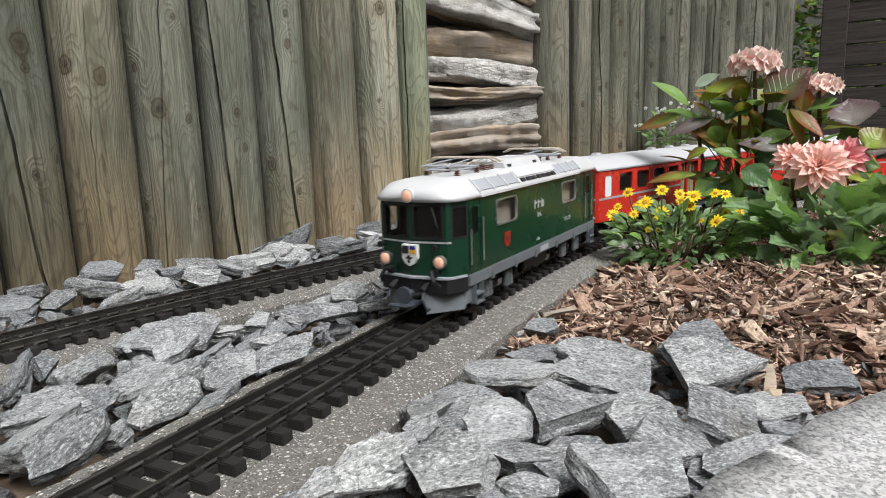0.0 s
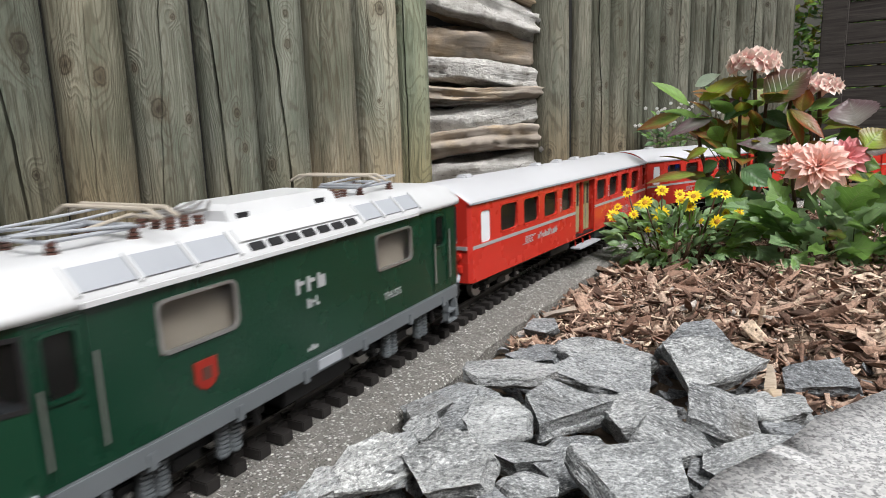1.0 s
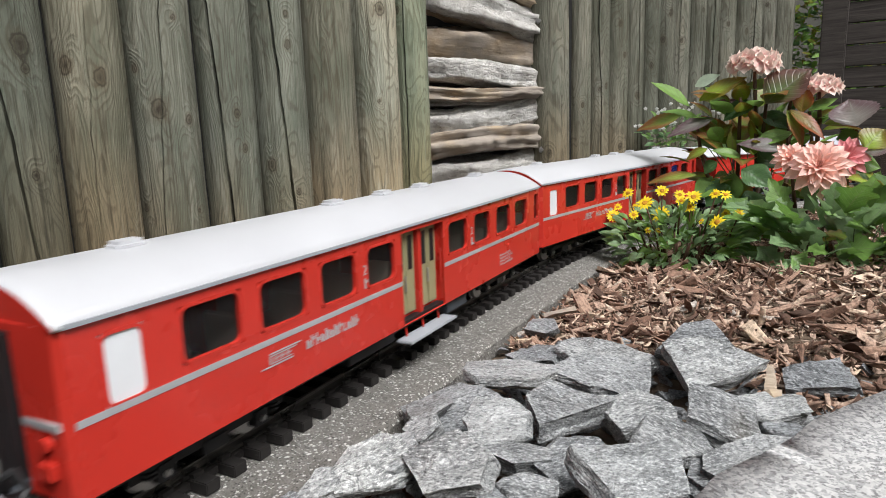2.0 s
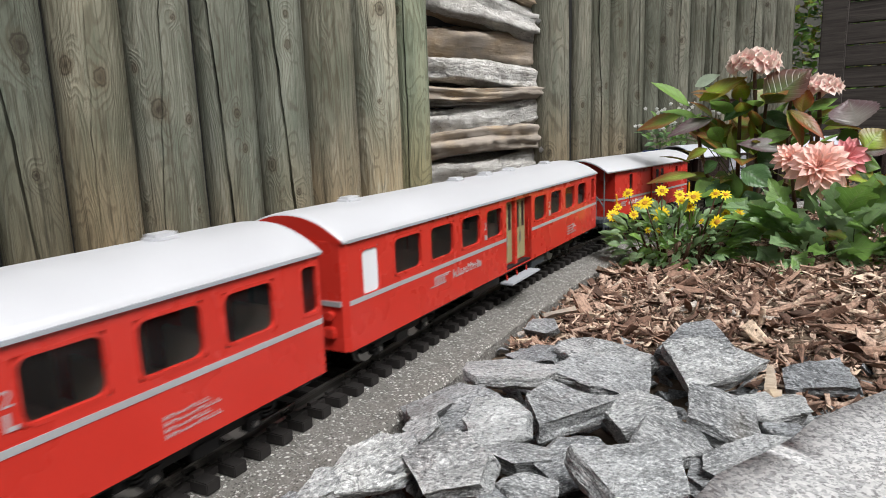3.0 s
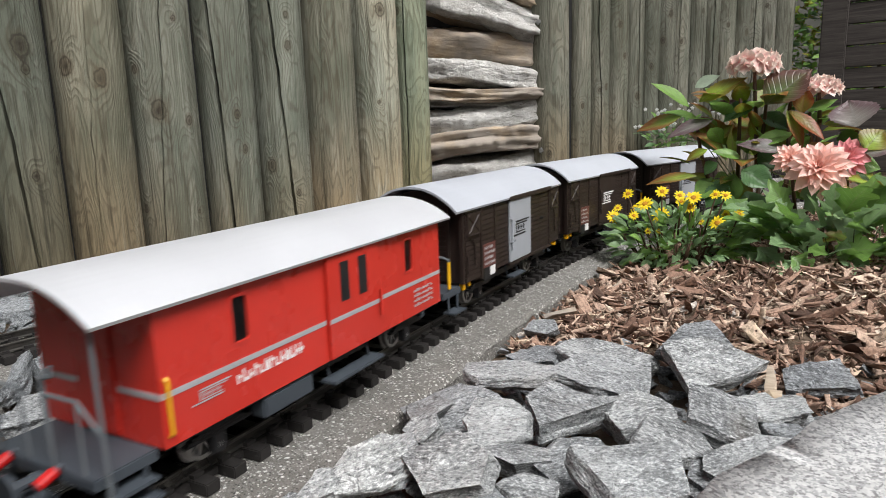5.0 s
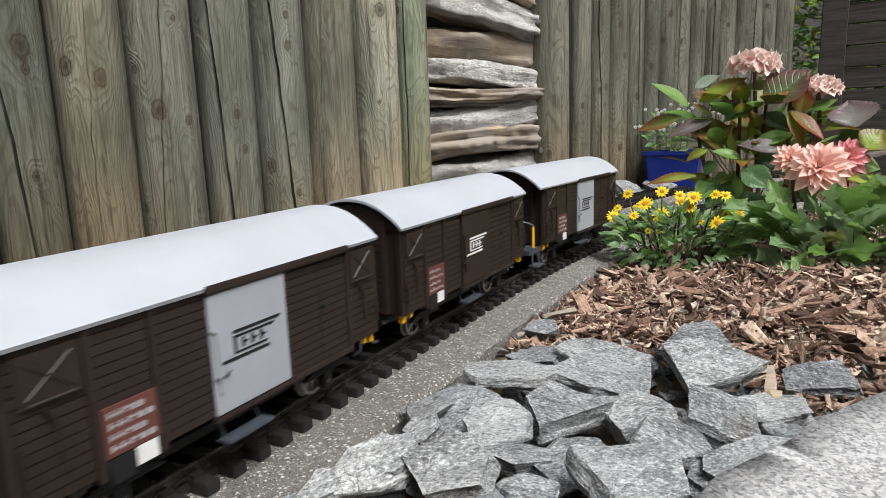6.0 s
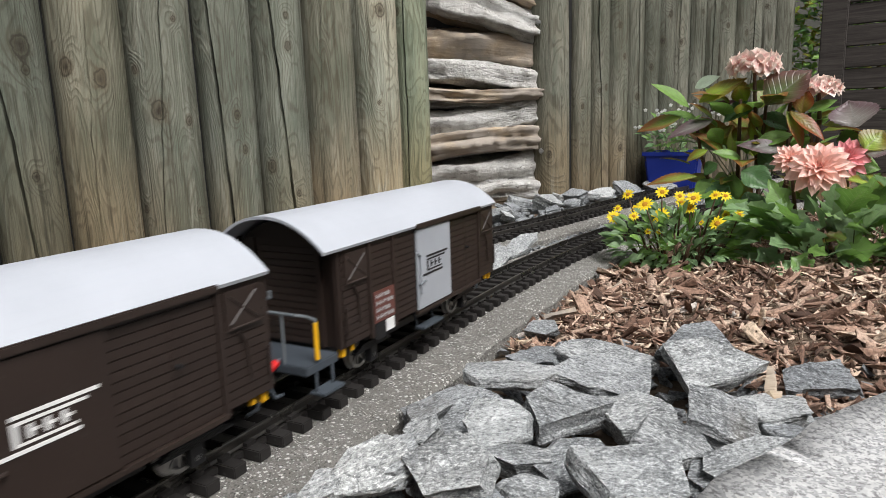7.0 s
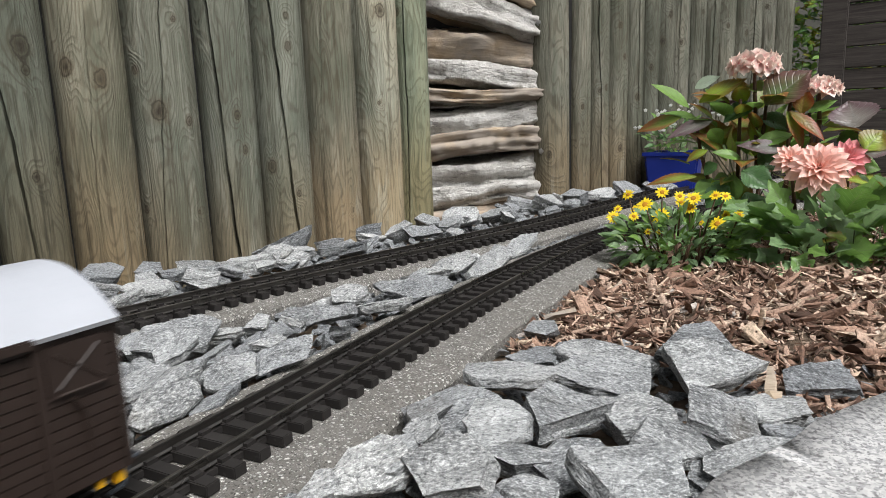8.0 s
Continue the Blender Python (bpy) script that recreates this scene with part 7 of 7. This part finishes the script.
leaf(hydrangea, (0.287, 1.117, 0.177), (0.315, 1.123, 0.203), 0.043, "olive")
leaf(hydrangea, (0.401, 1.085, 0.147), (0.443, 1.079, 0.164), 0.042, "olive")
leaf(hydrangea, (0.451, 1.090, 0.175), (0.491, 1.085, 0.179), 0.040, "dark")
leaf(hydrangea, (0.331, 1.107, 0.268), (0.302, 1.112, 0.280), 0.038, "green")
leaf(hydrangea, (0.262, 1.090, 0.137), (0.238, 1.085, 0.116), 0.036, "dark")
leaf(hydrangea, (0.468, 1.057, 0.138), (0.516, 1.052, 0.129), 0.045, "green")
leaf(hydrangea, (0.244, 1.085, 0.095), (0.290, 1.073, 0.075), 0.042, "dark")
leaf(hydrangea, (0.326, 1.101, 0.187), (0.357, 1.107, 0.212), 0.038, "olive")
leaf(hydrangea, (0.270, 1.123, 0.230), (0.238, 1.129, 0.258), 0.037, "green")
stem(hydrangea, [(0.272, 1.100, 0.007), (0.256, 1.100, 0.072), (0.230, 1.100, 0.158), (0.220, 1.100, 0.216)], 0.0045)
stem(hydrangea, [(0.296, 1.100, 0.008), (0.297, 1.100, 0.094), (0.296, 1.100, 0.178), (0.295, 1.100, 0.254)], 0.0045)
stem(hydrangea, [(0.326, 1.100, 0.009), (0.335, 1.100, 0.105), (0.335, 1.100, 0.187), (0.338, 1.100, 0.241)], 0.0045)
stem(hydrangea, [(0.372, 1.100, 0.022), (0.380, 1.100, 0.126), (0.375, 1.100, 0.226), (0.377, 1.100, 0.246)], 0.0045)
stem(hydrangea, [(0.409, 1.100, 0.023), (0.420, 1.100, 0.126), (0.407, 1.100, 0.225)], 0.0045)
stem(hydrangea, [(0.460, 1.100, 0.046), (0.472, 1.100, 0.126), (0.481, 1.100, 0.196)], 0.0045)
stem(hydrangea, [(0.329, 1.100, 0.126), (0.321, 1.100, 0.228), (0.316, 1.100, 0.299)], 0.0045)
stem(hydrangea, [(0.420, 1.100, 0.126), (0.424, 1.100, 0.205), (0.420, 1.100, 0.258)], 0.0045)
flower_head(hydrangea, (0.315, 1.110, 0.309), 0.043)
flower_head(hydrangea, (0.420, 1.100, 0.263), 0.034)
foliage(hydrangea, (0.317, 1.140, 0.155), (0.135, 0.055, 0.105), 95, (0.050, 0.085), ("green", "lime", "olive", "green"), 0.0, 14)

dahlia = thing("dahlia", "dahlia plant with salmon-pink blooms and coarse toothed leaves", "flowering plant")
bloom(dahlia, (0.424, 0.980, 0.135), 0.046, 62, "salmon")
bloom(dahlia, (0.464, 1.040, 0.146), 0.036, 46, "pink")
bloom(dahlia, (0.383, 1.030, 0.147), 0.030, 40, "salmon")
stem(dahlia, [(0.437, 1.010, -0.049), (0.436, 1.010, 0.038), (0.428, 1.010, 0.123)], 0.004)
stem(dahlia, [(0.478, 1.010, -0.046), (0.471, 1.010, 0.058), (0.463, 1.010, 0.142)], 0.004)
stem(dahlia, [(0.412, 1.010, -0.051), (0.395, 1.010, 0.056), (0.383, 1.010, 0.142)], 0.004)
leaf(dahlia, (0.388, 0.930, 0.053), (0.324, 0.900, 0.024), 0.031, "sage", 0.30)
leaf(dahlia, (0.389, 0.930, 0.048), (0.431, 0.900, 0.050), 0.027, "sage", 0.30)
leaf(dahlia, (0.343, 0.900, 0.014), (0.381, 0.880, -0.014), 0.039, "sage", 0.30)
leaf(dahlia, (0.391, 0.880, 0.007), (0.423, 0.870, -0.019), 0.035, "green", 0.30)
leaf(dahlia, (0.413, 0.880, 0.022), (0.439, 0.860, 0.014), 0.021, "green", 0.30)
leaf(dahlia, (0.459, 0.900, 0.012), (0.513, 0.880, 0.028), 0.038, "green", 0.30)
leaf(dahlia, (0.496, 0.890, -0.009), (0.451, 0.880, 0.007), 0.036, "sage", 0.30)
leaf(dahlia, (0.465, 0.940, 0.068), (0.508, 0.920, 0.059), 0.033, "green", 0.30)
leaf(dahlia, (0.444, 0.960, 0.060), (0.458, 0.960, 0.083), 0.032, "sage", 0.30)
leaf(dahlia, (0.495, 0.950, 0.076), (0.513, 0.940, 0.095), 0.032, "green", 0.30)
leaf(dahlia, (0.380, 0.960, 0.062), (0.354, 0.950, 0.081), 0.032, "sage", 0.30)
leaf(dahlia, (0.347, 0.960, 0.042), (0.325, 0.960, 0.060), 0.028, "sage", 0.30)
foliage(dahlia, (0.440, 0.960, 0.024), (0.160, 0.080, 0.068), 125, (0.050, 0.085), ("sage", "green", "sage", "green"), 0.28, 11)
foliage(dahlia, (0.540, 1.000, 0.044), (0.09, 0.08, 0.075), 60, (0.03, 0.055), ("green", "lime", "sage"), 0.25, 12)

daisy_bush = thing("daisy_bush", "low bush of small bright yellow daisies in bark mulch", "flowering plant")
daisy(daisy_bush, (0.110, 0.916, 0.054), 0.0137)
daisy(daisy_bush, (0.134, 0.916, 0.095), 0.0110)
daisy(daisy_bush, (0.153, 0.875, 0.063), 0.0088)
daisy(daisy_bush, (0.176, 0.847, 0.087), 0.0137)
daisy(daisy_bush, (0.191, 0.907, 0.061), 0.0154)
daisy(daisy_bush, (0.194, 0.899, 0.102), 0.0117)
daisy(daisy_bush, (0.219, 0.924, 0.093), 0.0101)
daisy(daisy_bush, (0.225, 0.895, 0.086), 0.0090)
daisy(daisy_bush, (0.245, 0.888, 0.094), 0.0134)
daisy(daisy_bush, (0.240, 0.889, 0.077), 0.0107)
daisy(daisy_bush, (0.283, 0.886, 0.054), 0.0134)
daisy(daisy_bush, (0.279, 0.883, 0.100), 0.0098)
daisy(daisy_bush, (0.292, 0.904, 0.097), 0.0100)
daisy(daisy_bush, (0.314, 0.901, 0.068), 0.0081)
daisy(daisy_bush, (0.292, 0.928, 0.063), 0.0083)
daisy(daisy_bush, (0.109, 0.950, 0.065), 0.0085)
daisy(daisy_bush, (0.140, 0.946, 0.066), 0.0084)
daisy(daisy_bush, (0.255, 0.914, 0.051), 0.0064)
daisy(daisy_bush, (0.190, 0.906, 0.033), 0.0063)
daisy(daisy_bush, (0.174, 0.891, 0.035), 0.0063)
foliage(daisy_bush, (0.217, 0.905, 0.021), (0.110, 0.07, 0.052), 420, (0.018, 0.034), ("sage", "green", "sage"), 0.0, 13)


# ---------------------------------------------------------------- bark mulch
def chip_shapes(rnd, count):
    shapes = []
    for k in range(count):
        bm = bmesh.new()
        thin = rnd.uniform(0.04, 0.16)
        wide = rnd.choice((0.06, 0.1, 0.16, 0.22, 0.3, 0.4, 0.5))
        for i in range(12):
            x, y, z = rnd.uniform(-1, 1), rnd.uniform(-1, 1), rnd.uniform(-1, 1)
            mx = max(abs(x), abs(y))
            f = rnd.uniform(0.75, 1) / max(mx, 0.3)
            x, y = x * f, y * f
            bm.verts.new((x, y * wide, z * thin + 0.30 * x * x * rnd.uniform(0.2, 1) - 0.35 * y * y * wide))
        r = bmesh.ops.convex_hull(bm, input=bm.verts)
        bmesh.ops.delete(bm, geom=[v for v in r["geom_interior"] if isinstance(v, bmesh.types.BMVert)], context="VERTS")
        bm.verts.index_update()
        shapes.append(([v.co.copy() for v in bm.verts], [[v.index for v in f.verts] for f in bm.faces]))
        bm.free()
    return shapes


def mulch():
    rnd = random.Random(8)
    shapes = chip_shapes(rnd, 40)
    verts, faces = [], []
    n = 0
    while n < 28000:
        y = 0.37 + 1.36 * rnd.random() ** 1.6
        x = rnd.uniform(0.09, 1.25)
        s = line_one(y)
        if x - s[0] < 0.102 or (y < 0.435 + 0.05 * noise.noise((x * 9, 0, 0)) and x < 0.35 and not (x < 0.17 and y > 0.43)) or (y < 0.40 and x < 0.40):
            continue
        if x > 0.75 and y < 0.6 and rnd.random() < 0.5:
            continue
        n += 1
        r = rnd.choice((0.0025, 0.003, 0.004, 0.005, 0.006, 0.008, 0.011, 0.015)) * rnd.uniform(0.8, 1.25)
        vs, fs = rnd.choice(shapes)
        m = pose(x, y, ground_height(x, y) + rnd.uniform(0.0, 0.014), rnd.gauss(0, 32), rnd.gauss(0, 26), rnd.uniform(0, 360))
        o = len(verts)
        verts.extend([m @ (v * r) for v in vs])
        faces.extend([[o + i for i in f] for f in fs])
    me = bpy.data.meshes.new("bark_mulch")
    me.from_pydata(verts, [], faces)
    me.materials.append(M_MULCH)
    tagged(new("bark_mulch", me), "reddish brown bark chips spread over the flower bed", "mulch", kind="stuff")
    # the larger flakes, each by itself
    for k in range(70):
        y = 0.47 + 0.42 * rnd.random()
        x = rnd.uniform(0.13, 0.72)
        if x - line_one(y)[0] < 0.115 or (y < 0.53 and x < 0.43):
            continue
        r = rnd.uniform(0.014, 0.030)
        vs, fs = rnd.choice(shapes)
        me = bpy.data.meshes.new("bark_flake")
        me.from_pydata([v * r for v in vs], [], fs)
        me.materials.append(M_MULCH)
        ob = new("bark_flake", me)
        ob.matrix_basis = pose(x, y, ground_height(x, y) + 0.012, rnd.gauss(0, 20), rnd.gauss(0, 20), rnd.uniform(0, 360))
        tagged(ob, "large brown bark flake lying on the mulch", "bark chip", "large bark flakes")


mulch()


def splinter(x, y, z, l, w, yaw, tilt, label):
    bm = bmesh.new()
    rnd = random.Random(int(x * 1000))
    for i in range(16):
        u = rnd.uniform(-1, 1)
        bm.verts.new((rnd.uniform(-1, 1) * w / 2, u * l / 2, rnd.uniform(-1, 1) * w * 0.22))
    r = bmesh.ops.convex_hull(bm, input=bm.verts)
    bmesh.ops.delete(bm, geom=[v for v in r["geom_interior"] if isinstance(v, bmesh.types.BMVert)], context="VERTS")
    ob = part("wood_splinter", bm, M_SPLIT)
    ob.matrix_basis = pose(x, y, z, tilt, 0, yaw)
    tagged(ob, label, "wood chip")


splinter(0.374, 0.385, -0.008, 0.050, 0.011, 8, 24, "pale split wood splinter standing between stones")
splinter(0.379, 0.345, -0.012, 0.020, 0.018, 30, 10, "short brown bark piece lying on stones")
splinter(0.139, 0.520, -0.012, 0.045, 0.018, -60, 12, "curved dark bark piece at the bed's edge")


# ---------------------------------------------------------------- far side of the garden
def planter():
    base = thing("flower_box", "blue plastic flower box with white flowers by the fence", "planter")
    cx, cy, z0, z1 = 0.040, 2.080, -0.020, 0.115
    bm = bmesh.new()
    ro, ri = [], []
    for z, k, t in ((z0, 0.82, 0), (z1 - 0.012, 0.98, 0), (z1 - 0.012, 1.04, 0), (z1, 1.04, 0), (z1, 0.96, 1), (z0 + 0.01, 0.78, 1)):
        ro.append([bm.verts.new((cx + sx * 0.088 * k, cy + sy * 0.07 * k, z)) for sx, sy in ((-1, -1), (1, -1), (1, 1), (-1, 1))])
    for a, b in zip(ro[:-1], ro[1:]):
        for i in range(4):
            bm.faces.new((a[i], a[(i + 1) % 4], b[(i + 1) % 4], b[i]))
    bm.faces.new(ro[0][::-1])
    bm.faces.new(ro[-1])
    bmesh.ops.bevel(bm, geom=[e for e in bm.edges if abs(e.verts[0].co.z - e.verts[1].co.z) > 0.05], offset=0.006, segments=2, affect="EDGES")
    part("box", bm, M_BLUE, base, "blue plastic box")
    part("soil", B((cx - 0.082, cx + 0.082, cy - 0.064, cy + 0.064, z1 - 0.03, z1 - 0.010)), M_SOIL, base)
    foliage(base, (cx, cy, 0.165), (0.105, 0.08, 0.075), 150, (0.018, 0.040), ("green", "sage", "dark"), 0.0, 21)
    rnd = random.Random(5)
    for k in range(46):
        p = (cx + rnd.gauss(-0.02, 0.055), cy - 0.03 + rnd.gauss(0, 0.035), 0.185 + rnd.uniform(0, 0.085))
        pcs = [(along(p, (math.cos(a), 0.15, math.sin(a)), (0, -1, 0.3)), blade(0.007, 0.006, 0.2, 0.1, 0, 0.8, 3, 1, k)) for a in (0.3, 1.55, 2.8, 4.1, 5.3)]
        surface("flower", pcs, [PETAL["white"]], base)


planter()


def dark_wood():
    n = Nodes("dark_stained_boards", 0.75, 0.0, 0.25)
    g = n.noise(n.vec((4, 90, 90)), 1.0, 5, 0.7, 0.4)
    col = n.mix(n.ramp(g, (0.3, 0.0), (0.7, 1.0)), (0.028, 0.024, 0.022), (0.085, 0.075, 0.068))
    n.color(col)
    n.bump(g, 0.5, 0.003)
    return n.mat


M_DARKWOOD = dark_wood()


def screen():
    base = thing("slatted_screen", "dark brown stained garden screen of horizontal boards", "fence")
    m = pose(0.49, 2.95, 0, 0, 0, -8)
    for k, x in enumerate((0.03, 1.3)):
        ob = part("post", B((x - 0.045, x + 0.045, -0.045, 0.045, -0.06, 1.7), bevel=0.004), M_DARKWOOD, base)
        ob.matrix_basis = m
    rnd = random.Random(3)
    me = mesh_of(B((0.06, 1.28, -0.012, 0.012, 0.0, 0.079), bevel=0.003), "slat", M_DARKWOOD)
    for k in range(20):
        ob = new("slat", me)
        ob.parent = base
        ob.matrix_basis = m @ pose(0, rnd.uniform(-0.004, 0.004), -0.02 + 0.084 * k)


screen()


def hedge(name, label, x0, x1, y0, y1, z1, count, seed):
    """A clipped hedge seen from afar: stems inside, a skin of small leaves."""
    base = thing(name, label, "hedge")
    rnd = random.Random(seed)
    pcs, kinds = [], []
    for _ in range(count):
        x, y = rnd.uniform(x0, x1), rnd.uniform(y0, y1)
        z = rnd.uniform(-0.05, z1)
        r = rnd.uniform(0.03, 0.06)
        m = along((x, y, z), (rnd.uniform(-1, 1), rnd.uniform(-1, 0.4), rnd.uniform(-0.3, 0.8)), (rnd.uniform(-0.5, 0.5), rnd.uniform(-1, 0), 1))
        pcs.append((m, blade(r, r * 0.55, 0.2, 0.2, 0, 0.85, 4, 1, 0)))
        kinds.append(rnd.choice((0, 0, 1, 2)))
    tagged(surface("crown", pcs, [LEAF["green"], LEAF["dark"], LEAF["lime"]], base, kinds), kind="stuff")
    bm = bmesh.new()
    for _ in range(14):
        x, y = rnd.uniform(x0, x1), rnd.uniform(y0, y1)
        rod(bm, (x, y, -0.06), (x + rnd.uniform(-0.1, 0.1), y, z1 * 0.9), 0.012, 6, 0.004)
    tagged(part("trunk", bm, M_STEM, base), kind="stuff")


hedge("hedge", "green leafy hedge behind the garden fence", -0.1, 1.0, 3.5, 4.0, 1.9, 9000, 31)


def sky_block_walls():
    n = Nodes("grey_render", 0.9, 0.0, 0.2)
    v = n.vec((1, 1, 1), False)
    a = n.noise(v, 1.2, 5)
    f = n.noise(v, 90, 4)
    n.color(n.mix(n.ramp(a, (0.3, 0.0), (0.7, 1.0)), (0.10, 0.105, 0.09), (0.17, 0.165, 0.15)))
    n.bump(f, 0.4, 0.004)
    # added walls out of view: they cut off low sky light for more contrast
    for name, b in (("wall_south", (-4.2, 4.2, -3.2, -3.0, -0.06, 2.4)), ("wall_east", (4.0, 4.2, -3.0, 5.6, -0.06, 2.2)), ("wall_west", (-4.2, -4.0, -3.0, 5.6, -0.06, 2.2)), ("wall_north_end", (-4.2, 4.2, 5.6, 5.8, -0.06, 2.4))):
        tagged(part(name, B(b), n.mat), "plain grey wall, added out of view to block low sky light", "wall", kind="structure")


sky_block_walls()


# ---------------------------------------------------------------- movement
SPEED = 0.508


def run(t):
    """Distance run; the train gains a little speed at the end."""
    return SPEED * t + 0.007 * max(t - 6.5, 0) ** 2


def on_track(s, half):
    a, b = line_one(s - half), line_one(s + half)
    return pose((a[0] + b[0]) / 2, (a[1] + b[1]) / 2, 0, 0, 0, -math.degrees(math.atan2(b[0] - a[0], b[1] - a[1])))


def motions():
    for ob, f, b, ratio in cars:
        rows = []
        for i in range(33):
            t = i * 0.25
            rows.append((t, on_track((f + b) / 2 - run(t), (b - f) * ratio)))
        walk(ob, rows)
    for ob, y, r in wheels:
        walk(ob, [(k / FPS, pose(0, y, r, math.degrees(run(k / FPS) / r), 0, 0)) for k in range(8 * FPS + 1)])


motions()
